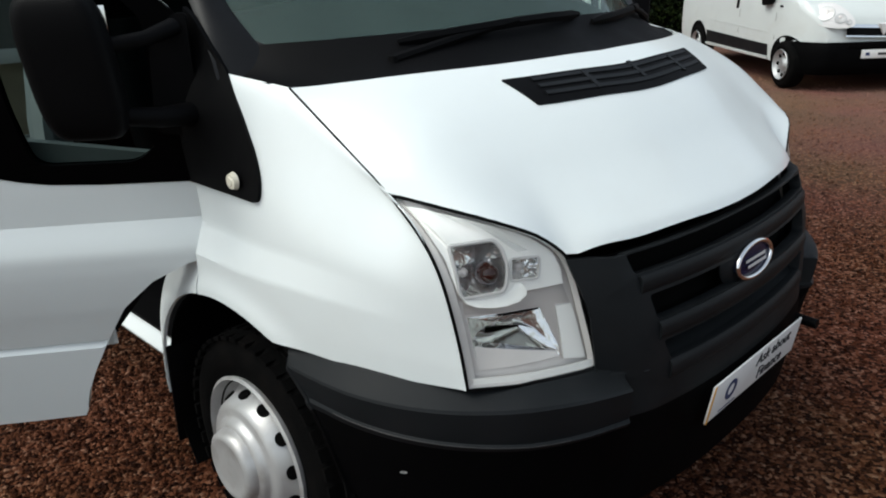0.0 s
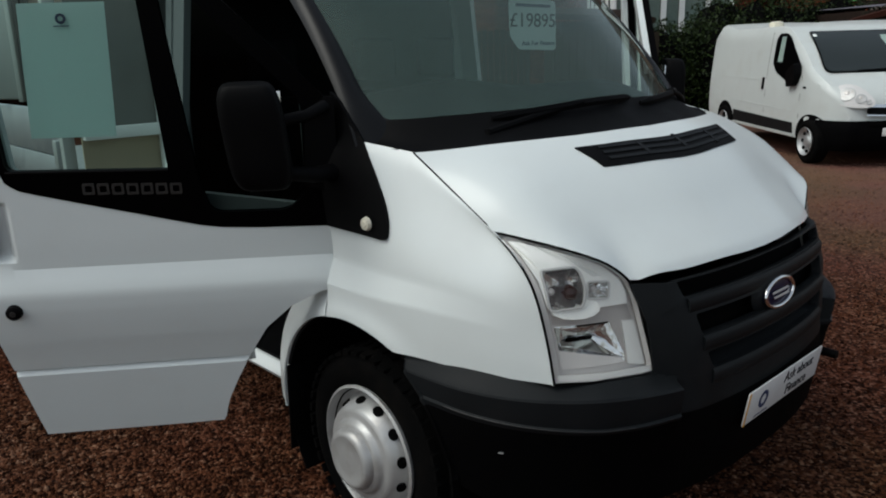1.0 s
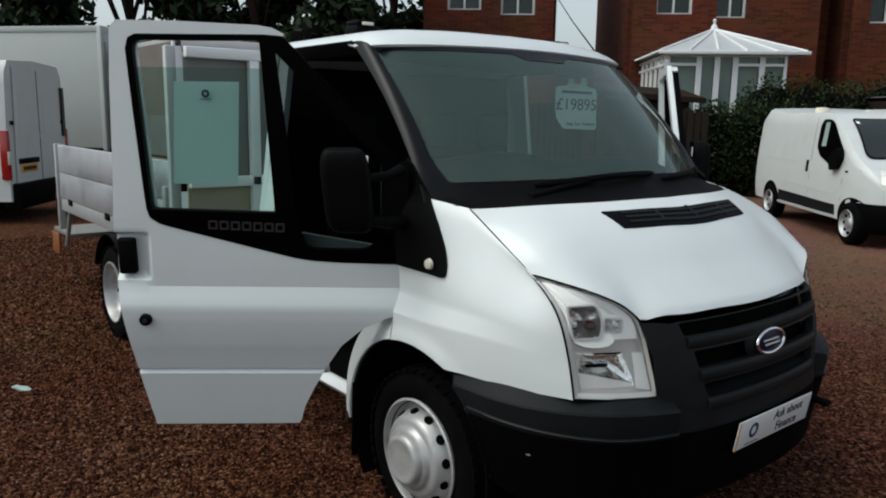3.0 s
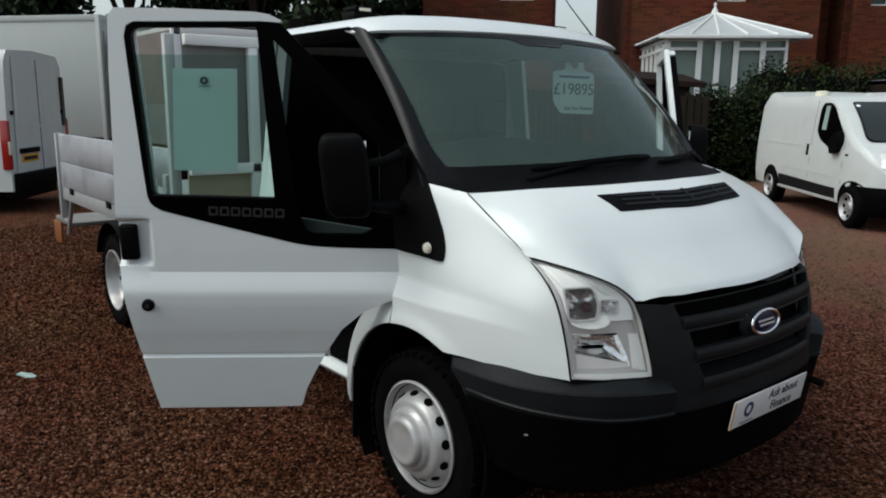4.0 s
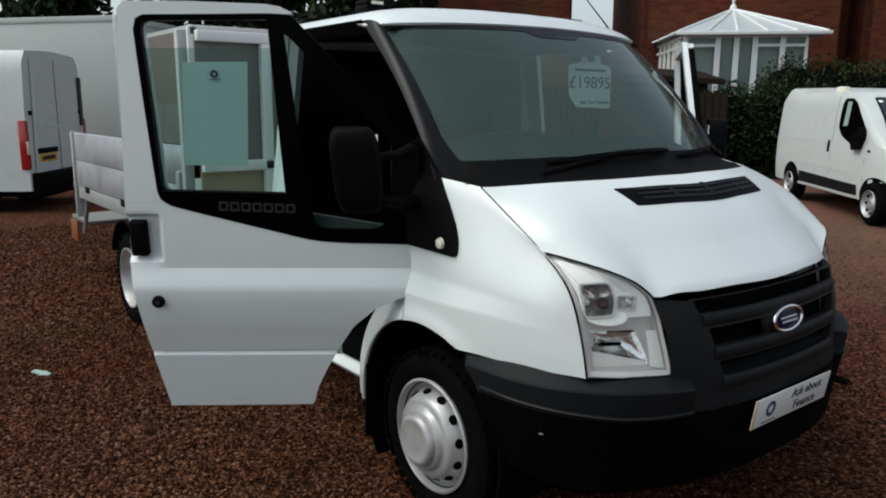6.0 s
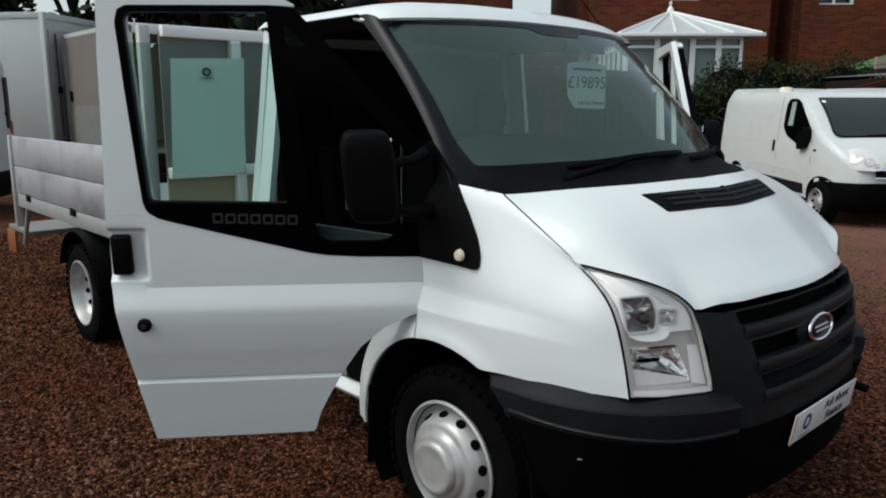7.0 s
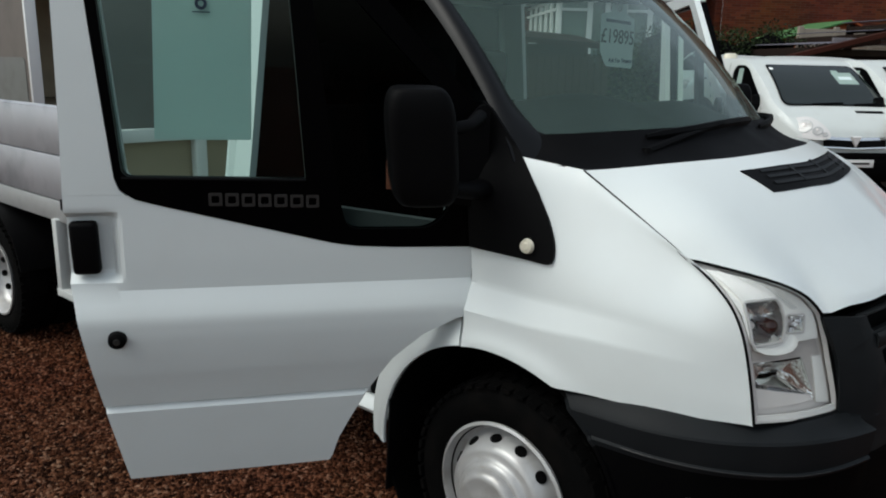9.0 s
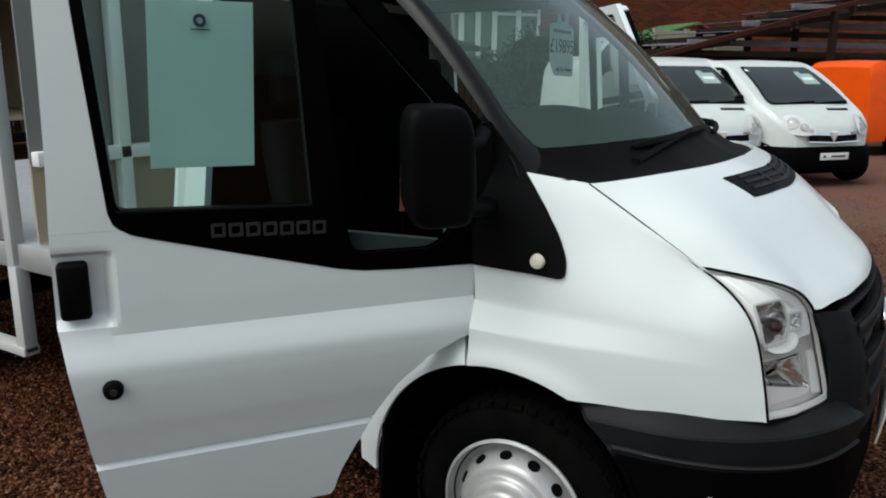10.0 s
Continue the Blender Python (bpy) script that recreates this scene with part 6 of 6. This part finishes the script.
def conservatory():
    c = thing("conservatory", "white framed conservatory with pale hipped roof", "conservatory")
    fr, a0, a1, b0, b1 = 0.07, 4.72, 7.86, 20.0, 23.9
    zb, zt, zw, zm = 0.0, 3.57, 1.7, 3.30
    yard("base_wall", box(a0 + 0.02, a1 - 0.02, b0 + 0.02, b1, zb - 0.3, zw), BRICK, c, "", 0)

    def bay(p0, p1, along, door=False):
        """One glazed bay between two places along a wall."""
        def at(s, z):
            return (s, b0, z) if along == "a" else (a0 if along == "b" else a1, s, z)
        lo = zw - (0.6 if door else 0)
        holes = [[(p0 + fr, lo + fr), (p1 - fr, lo + fr), (p1 - fr, zm - fr / 2), (p0 + fr, zm - fr / 2)], [(p0 + fr, zm + fr / 2), (p1 - fr, zm + fr / 2), (p1 - fr, zt - fr), (p0 + fr, zt - fr)]]
        if door:
            holes = [[(p0 + fr, lo + fr), (p1 - fr, lo + fr), (p1 - fr, zt - fr), (p0 + fr, zt - fr)]]
        f = yard("window_frame", sheet([(p0, lo), (p1, lo), (p1, zt), (p0, zt)], holes, at, 0.06), UPVC, c, "white glazing frame", 0)
        def inset(s, z):
            x, y, zz = at(s, z)
            return (x, y + 0.03, zz) if along == "a" else (x + (0.03 if along == "b" else -0.03), y, zz)
        yard("pane", sheet([(p0 + 0.02, lo), (p1 - 0.02, lo), (p1 - 0.02, zt - 0.02), (p0 + 0.02, zt - 0.02)], [], inset), CLEARPANE, f, "", 0)
        def deep(s, z):
            x, y, zz = inset(s, z)
            return (x, y + 0.12, zz) if along == "a" else (x + (0.12 if along == "b" else -0.12), y, zz)
        yard("blind", sheet([(p0 + 0.05, lo), (p1 - 0.05, lo), (p1 - 0.05, zt - 0.05), (p0 + 0.05, zt - 0.05)], [], deep, 0.01), CURTAIN, f, "pale blind", 0)

    for p0, p1, d in ((a0, 5.56, False), (5.56, 6.04, True), (6.04, 6.52, True), (6.52, 7.22, False), (7.22, a1, False)):
        bay(p0, p1, "a", d)
    n = 6
    for k in range(n):
        for wall in ("b", "c"):
            bay(b0 + (b1 - b0) * k / n, b0 + (b1 - b0) * (k + 1) / n, wall)
    e0, e1, eb = a0 - 0.25, a1 + 0.42, b0 - 0.25
    ridge = 4.40
    bm = bmesh.new()
    v = [bm.verts.new(p) for p in ((e0, eb, 3.63), (e1, eb, 3.63), (e1, b1, 3.63), (e0, b1, 3.63), (6.36, 21.7, ridge), (6.36, b1, ridge))]
    for f in ((0, 1, 4), (1, 2, 5, 4), (3, 0, 4, 5), (0, 3, 2, 1)):
        bm.faces.new([v[i] for i in f])
    yard("roof", bm, ROOFSHEET, c, "pale translucent hipped roof", 0)
    apex = (6.36, 21.7, ridge + 0.02)
    for t in (0.0, 0.2, 0.4, 0.6, 0.8, 1.0):
        yard("glazing_bar", tube([(e0 + (e1 - e0) * t, eb, 3.65), apex], 0.035, 6), UPVC, c)
    for t in (0.3, 0.6, 0.9):
        for e in (e0, e1):
            yard("glazing_bar", tube([(e, eb + (b1 - eb) * t, 3.65), (6.36, min(21.7 + (b1 - 21.7) * t, b1), ridge + 0.02)], 0.03, 6), UPVC, c)
    yard("gutter", box(e0 - 0.05, e1 + 0.08, eb - 0.08, eb + 0.02, 3.55, 3.65, 0.02), UPVC, c)
    yard("gutter", box(e1, e1 + 0.08, eb, b1, 3.55, 3.65, 0.02), UPVC, c)
    yard("finial", spin([(0.0, 0.30), (0.05, 0.25), (0.03, 0.15), (0.08, 0.08), (0.10, 0.0)], 12, "z", at=apex), UPVC, c)


conservatory()


def leaves(name, blobs, count, size, material, label, category, seed, kind=""):
    """Small leaf cards spread over rough clumps: (centre, radii)."""
    rng = np.random.default_rng(seed)
    vs, fs = [], []
    total = sum(r[0] * r[1] + r[1] * r[2] + r[0] * r[2] for _, r in blobs)
    for c, r in blobs:
        n = max(20, int(count * (r[0] * r[1] + r[1] * r[2] + r[0] * r[2]) / total))
        d = rng.normal(size=(n, 3))
        d /= np.linalg.norm(d, axis=1)[:, None]
        p = np.array(c) + d * np.array(r) * rng.uniform(0.55, 1.12, (n, 1))
        for q in p:
            u, w = rng.normal(size=3), rng.normal(size=3)
            u /= np.linalg.norm(u)
            w = w - u * w.dot(u)
            w /= np.linalg.norm(w)
            s = size * rng.uniform(0.6, 1.4)
            k = len(vs)
            vs += [tuple(q - u * s), tuple(q + w * s * 0.5), tuple(q + u * s), tuple(q - w * s * 0.5)]
            fs.append((k, k + 1, k + 2, k + 3))
    me = bpy.data.meshes.new(name)
    me.from_pydata(vs, [], fs)
    me.transform(YARD)
    me.materials.append(material)
    return me


def hedge(name, blobs, count, size, material, label, category, seed):
    h = thing(name, label, category)
    ob = new("foliage", leaves("foliage", blobs, count, size, material, label, category, seed))
    ob.parent = h
    # black blobs behind the leaves: the hedge's inner shade put into colour
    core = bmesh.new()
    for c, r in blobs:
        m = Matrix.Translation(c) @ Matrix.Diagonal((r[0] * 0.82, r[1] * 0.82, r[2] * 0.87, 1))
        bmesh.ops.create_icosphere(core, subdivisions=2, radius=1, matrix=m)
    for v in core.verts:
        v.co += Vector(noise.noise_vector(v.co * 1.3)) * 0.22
    part("shade_core", moved(core, YARD), DARK, h)
    return h


rng = random.Random(8)
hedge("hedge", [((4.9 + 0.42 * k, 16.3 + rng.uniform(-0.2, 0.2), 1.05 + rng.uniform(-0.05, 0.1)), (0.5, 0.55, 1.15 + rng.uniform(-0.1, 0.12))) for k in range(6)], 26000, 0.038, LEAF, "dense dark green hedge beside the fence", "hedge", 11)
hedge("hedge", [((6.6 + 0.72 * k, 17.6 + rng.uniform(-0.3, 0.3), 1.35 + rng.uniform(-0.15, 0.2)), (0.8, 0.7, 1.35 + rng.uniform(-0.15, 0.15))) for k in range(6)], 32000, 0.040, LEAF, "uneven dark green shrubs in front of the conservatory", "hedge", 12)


def tree(a, b, h, r, seed, label):
    t = thing("tree", label, "tree")
    rg = random.Random(seed)
    path = [(a + rg.uniform(-0.1, 0.1) * k, b + rg.uniform(-0.1, 0.1) * k, h * 0.75 * k / 5) for k in range(6)]
    yard("trunk", tube(path, [0.28, 0.24, 0.20, 0.15, 0.10, 0.05], 8), DARKTIMBER, t)
    blobs = []
    for k in range(16):
        z = h * rg.uniform(0.28, 1.0)
        w = r * (1.15 - z / h * 0.75)
        an = rg.uniform(0, 6.28)
        p = (a + w * 0.65 * math.cos(an), b + w * 0.65 * math.sin(an), z)
        yard("limb", tube([path[min(4, int(5 * z / h * 0.8))], p], [0.07, 0.02], 6), DARKTIMBER, t)
        blobs.append((p, (w * 0.5, w * 0.5, w * 0.42)))
    ob = new("crown", leaves("crown", blobs, 4200, 0.16, LEAFDARK, "", "", seed))
    ob.parent = t
    # black blobs that paint the shade inside the crown
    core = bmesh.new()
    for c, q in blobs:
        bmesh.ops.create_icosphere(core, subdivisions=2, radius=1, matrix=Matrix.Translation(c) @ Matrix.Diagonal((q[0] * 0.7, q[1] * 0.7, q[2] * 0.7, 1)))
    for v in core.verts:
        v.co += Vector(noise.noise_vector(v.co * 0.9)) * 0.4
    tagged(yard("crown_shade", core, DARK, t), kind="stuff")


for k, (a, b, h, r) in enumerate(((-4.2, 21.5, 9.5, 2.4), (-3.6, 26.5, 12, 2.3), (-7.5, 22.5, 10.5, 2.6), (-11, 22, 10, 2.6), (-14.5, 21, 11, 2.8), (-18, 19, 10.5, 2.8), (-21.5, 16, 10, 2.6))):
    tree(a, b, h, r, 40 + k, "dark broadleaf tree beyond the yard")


# close-boarded fences
def fence(a0, a1, b, z1, material, label, gap=0.0):
    f = thing("fence", label, "fence")
    n = int((a1 - a0) / 0.15)
    rg = random.Random(int(a0 * 10 + 500))
    for k in range(n):
        x = a0 + (a1 - a0) * k / n
        t = z1 + rg.uniform(-0.02, 0.02)
        yard("board", box(x, x + 0.135 - gap, b - 0.012 + 0.01 * (k % 2), b + 0.012 + 0.01 * (k % 2), 0.03, t), material, f, "", 0)
    for z in (0.4, z1 - 0.3):
        yard("rail", box(a0, a1, b + 0.025, b + 0.07, z, z + 0.08), material, f)
    x = a0
    while x <= a1:
        yard("post", box(x - 0.05, x + 0.05, b + 0.03, b + 0.13, 0, z1 + 0.05), material, f)
        x += 1.9
    return f


fence(2.4, 4.75, 15.6, 2.02, TIMBER, "weathered close-boarded timber fence")
fence(4.75, 9.4, 17.0, 1.9, DARKTIMBER, "dark timber fence behind the hedge")
fence(-22, 2.4, 18.6, 2.2, DARKTIMBER, "dark timber boundary fence")
low_shed = thing("garden_shed", "low dark shed with a flat felt roof", "shed")
yard("shed_wall", box(2.75, 4.45, 16.2, 18.0, 0, 2.28), TIMBER, low_shed)
yard("shed_roof", loft([[(2.55, b, 2.32 + 0.12 * (b - 16)), (4.75, b, 2.18 + 0.12 * (b - 16)), (4.75, b, 2.30 + 0.12 * (b - 16)), (2.55, b, 2.44 + 0.12 * (b - 16))] for b in (16.0, 18.2)]), DARKTIMBER, low_shed)

shed = thing("garden_shed", "timber shed with red-stained gable and green felt roof", "shed")
yard("shed_body", box(12.3, 14.7, 21.5, 23.4, 0, 2.82), SHEDRED, shed, "red-stained boards")
yard("shed_gable", loft([[(12.4, b, 2.81), (14.7, b, 2.81), (13.88, b, 3.27)] for b in (21.5, 23.4)]), SHEDRED, shed)
for p, q in (((12.0, 2.78), (13.9, 3.30)), ((13.9, 3.30), (14.9, 2.85))):
    yard("shed_roof", loft([[(p[0], b, p[1]), (q[0], b, q[1]), (q[0], b, q[1] + 0.05), (p[0], b, p[1] + 0.05)] for b in (21.3, 23.6)]), SHEDGREEN if p[0] < 13 else SHEDRED, shed)
wall_c = thing("panel_fence", "pale concrete post and panel fence", "fence")
for k in range(3):
    a0 = 11.5 + 1.05 * k
    yard("post", box(a0, a0 + 0.12, 19.95, 20.07, 0, 3.04), CONCRETE, wall_c)
    for r in range(6):
        yard("panel", box(a0 + 0.125, a0 + 1.045, 19.98, 20.03, 0.05 + 0.49 * r, 0.53 + 0.49 * r, 0.01), CONCRETE, wall_c, "", 0)


# open timber shelter with corrugated sheets
shelter = thing("yard_shelter", "open timber shelter roofed with grey corrugated sheets", "shelter")
for k in range(5):
    a0, z0 = 8.8 + 1.60 * k, 2.36 + 0.33 * k

    def sheet_at(u, v, a0=a0, z0=z0):
        return (a0 + 2.1 * u, 14.9 + 4.0 * v, z0 + 0.14 * u + 0.06 * v + 0.010 * math.sin(u * 2.1 / 0.15 * 2 * math.pi))
    yard("roof_sheet", grid(sheet_at, 84, 2, 0.006), TIN, shelter, "grey corrugated sheet")
    yard("fascia", loft([[(a0 + 0.1, b, z0 - 0.02), (a0 + 1.5, b, z0 + 0.16), (a0 + 1.5, b, z0 + 0.02), (a0 + 0.1, b, z0 - 0.16)] for b in (14.78, 14.86)]), DARKTIMBER, shelter)
    yard("cross_beam", box(a0, a0 + 0.14, 14.9, 18.6, z0 - 0.22, z0 - 0.06), DARKTIMBER, shelter)
    yard("post", box(a0, a0 + 0.14, 18.5, 18.64, 0, z0), DARKTIMBER, shelter)
yard("main_beam", loft([[(8.2, b, 2.02), (16.0, b, 3.96), (16.0, b, 4.06), (8.2, b, 2.12)] for b in (14.55, 14.72)]), BEAMRED, shelter, "red-stained sloping beam")
for k in range(6):
    yard("purlin", box(8.7 + 0.95 * k, 17.5, 15.1 + 0.30 * k, 15.2 + 0.30 * k, 2.14 + 0.25 * k, 2.28 + 0.25 * k, 0.01), GREYBOARD if k % 2 else TIMBER, shelter, "weathered board")
for a in (8.1, 12.9, 16.4):
    yard("front_post", box(a, a + 0.14, 14.56, 14.70, 0, 2.0 + 0.24 * (a - 8)), DARKTIMBER, shelter)
yard("back_wall", box(8.8, 20, 18.7, 18.76, 0, 2.34), DARKTIMBER, shelter)


# ---- vehicles beyond the pickup's tail ----
big = thing("large_van", "tall white van seen from behind with red tail lamps", "van", (-11.30, -0.02, -0.06), 236)


def bigring(x):
    w = 1.05
    pts = []
    for k in range(13):
        z = 0.38 + 2.05 * k / 12
        y = w - 0.09 * max(0, (z - 1.3) / 1.2) ** 1.6 - (0.10 if k == 12 else 0)
        pts.append((x, -y, z))
    return pts + [(x, 0, 2.47)] + [(p[0], -p[1], p[2]) for p in reversed(pts)]


part("body", loft([bigring(x) for x in (0.0, 0.06, 1.0, 3.0, 4.6)]), VANWHITE, big)
for s in (-1, 1):
    part("rear_door", grid(lambda u, v, s=s: (-0.012, s * (0.01 + 0.86 * u - 0.10 * v * u), 0.62 + 1.72 * v), 6, 6, 0.01), VANWHITE, big, "white rear door")
    part("door_window", grid(lambda u, v, s=s: (-0.022, s * (0.14 + 0.58 * u - 0.05 * v * u), 1.36 + 0.62 * v), 4, 4, 0.006), VANWHITE, big)
    tl = part("tail_lamp", box(-0.02, 0.10, s * 1.055 - 0.06, s * 1.055 + 0.035, 0.70, 1.42, 0.02), REDLENS, big, "red tail lamp")
    part("tail_lamp_clear", box(-0.024, 0.05, s * 1.055 - 0.055, s * 1.055 + 0.032, 0.92, 1.12, 0.01), IVORY, tl)
    part("tyre", spin(tyre_profile(0.33, 0.2, 0.2), 28, "y", at=(0.9, s * 0.86, 0.33)), RUBBER, big)
    part("door_hinge", box(-0.03, 0.0, s * 0.90 - 0.03, s * 0.90 + 0.03, 1.5, 1.56), BLACK, big)
part("door_bar", box(-0.03, -0.012, -0.80, 0.80, 1.30, 1.335), VANWHITE, big)
part("door_line", box(-0.026, -0.014, -0.006, 0.006, 0.62, 2.33), BLACK, big)
part("lock_post", box(-0.04, -0.012, -0.98, -0.88, 1.30, 2.10), LETTERGREY, big)
part("plate_hood", box(-0.045, -0.012, 0.12, 0.78, 0.92, 1.0, 0.008), BLACK, big)
np_ = part("number_plate", box(-0.03, -0.012, 0.17, 0.73, 0.79, 0.905, 0.004), PLATEYELLOW, big, "yellow rear plate")
part("plate_bar", box(-0.034, -0.03, 0.23, 0.67, 0.82, 0.875), INK, np_)
# the bumper is made deeper than itself, its black taking in the shade below
part("bumper", box(-0.10, 0.15, -0.99, 0.99, 0.26, 0.64, 0.03), BLACK, big)
# black block added as the shade under the body
part("under_shade_block", box(0.0, 4.4, -0.85, 0.85, 0.28, 0.42), DARK, big)

truck = thing("box_truck", "large dull white box truck parked beyond the van", "truck")
TRUCK = pose(-15.9, 2.23, -0.10, 0, 0, 40)
# local x: out of the rear doors; local y: along them, away from the near corner
def of_truck(name, bm, material, label="", parent=None):
    return part(name, moved(bm, TRUCK), material, parent or truck, label)


of_truck("box_body", box(-7.0, 0.0, 0.0, 2.35, 0.95, 3.60, 0.03), BOXWHITE, "plain white box body")
of_truck("top_rail", box(-7.0, 0.02, -0.02, 0.0, 3.49, 3.62, 0.008), BOXWHITE, "dull white top rail")
of_truck("top_rail", box(0.0, 0.03, -0.02, 2.37, 3.49, 3.62, 0.008), BOXWHITE)
of_truck("corner_post", box(-0.06, 0.04, -0.03, 0.08, 0.90, 3.62, 0.01), BOXWHITE)
for k in range(2):
    d = of_truck("rear_door", box(0.005, 0.04, 0.12 + 1.10 * k, 1.18 + 1.10 * k, 1.0, 3.28, 0.01), STEEL, "grey rear door")
    of_truck("lock_bar", tube([(0.06, 0.30 + 1.10 * k, 1.05), (0.06, 0.30 + 1.10 * k, 3.2)], 0.018, 8), LETTERGREY, "", d)
    of_truck("lock_handle", box(0.05, 0.09, 0.24 + 1.10 * k, 0.36 + 1.10 * k, 1.95, 2.10, 0.01), BLACK, "", d)
of_truck("side_guard", box(-6.5, -1.5, 0.0, 0.05, 0.45, 0.85), DARK)
of_truck("chassis", box(-6.8, -0.1, 0.2, 2.1, 0.45, 0.95), DARK)
for x in (-1.6, -5.8):
    for y in (0.25, 2.1):
        of_truck("tyre", spin(tyre_profile(0.40, 0.24, 0.26), 28, "y", at=(x, y, 0.40)), RUBBER)

rear = thing("open_box_truck", "white box truck with open rear and plywood lining", "truck", (-0.55, 0.43, -0.10))
RX = -12.0
part("lining", box(RX - 3.4, RX - 3.3, 2.3, 6.0, 0.9, 3.0), PLY, rear, "worn plywood lining")
part("side_lining", box(RX - 3.3, RX - 0.1, 5.95, 6.0, 0.9, 3.0), PLY, rear)
part("side_wall", box(RX - 3.4, RX, 6.02, 6.10, 0.85, 3.1), BOXWHITE, rear)
part("side_wall", box(RX - 3.4, RX, 2.2, 2.28, 0.85, 3.1), TAUPESHEET, rear, "dull taupe body side")
part("side_panel", moved(sheet(rounded([(RX - 3.05, 0.9), (RX - 0.2, 0.9), (RX - 0.2, 1.70), (RX - 3.05, 1.70)], [0, 0, 0.12, 0.2], 4), [], lambda a, b: (a, 0, b), 0.012), Matrix.Translation((0, 2.186, 0))), GREYSHEET, rear, "grey lower side panel")
part("side_post", box(RX - 3.46, RX - 3.36, 2.16, 2.30, 0.8, 3.15, 0.01), GREYSHEET, rear)
part("side_latch", box(RX - 3.15, RX - 3.08, 2.15, 2.19, 1.78, 2.0, 0.008), BLACK, rear)
part("roof", box(RX - 3.4, RX, 2.2, 6.1, 3.1, 3.18), BOXWHITE, rear)
part("floor", box(RX - 3.4, RX, 2.2, 6.1, 0.80, 0.88), PLY, rear)
for y in (2.22, 6.02):
    part("frame_post", box(RX, RX + 0.08, y - 0.06, y + 0.12, 0.7, 3.15, 0.01), UPVC, rear, "white rear frame post")
part("frame_head", box(RX, RX + 0.08, 2.2, 6.1, 3.0, 3.18, 0.01), UPVC, rear)
part("open_door", moved(box(-0.03, 0.03, 0, 1.4, 0.85, 3.0, 0.01), pose(RX + 0.1, 6.2, 0, 0, 0, -60)), BOXWHITE, rear, "white rear door swung open")
for y in (2.6, 5.5):
    part("tyre", spin(tyre_profile(0.38, 0.22, 0.24), 24, "y", at=(RX - 0.9, y, 0.38)), RUBBER, rear)
part("rear_bumper", box(RX - 0.05, RX + 0.1, 2.3, 6.0, 0.42, 0.58, 0.01), BLACK, rear)
panel_van((-12.05, 9.13, 0), 30, WHITE, "white panel van parked behind the pickup")
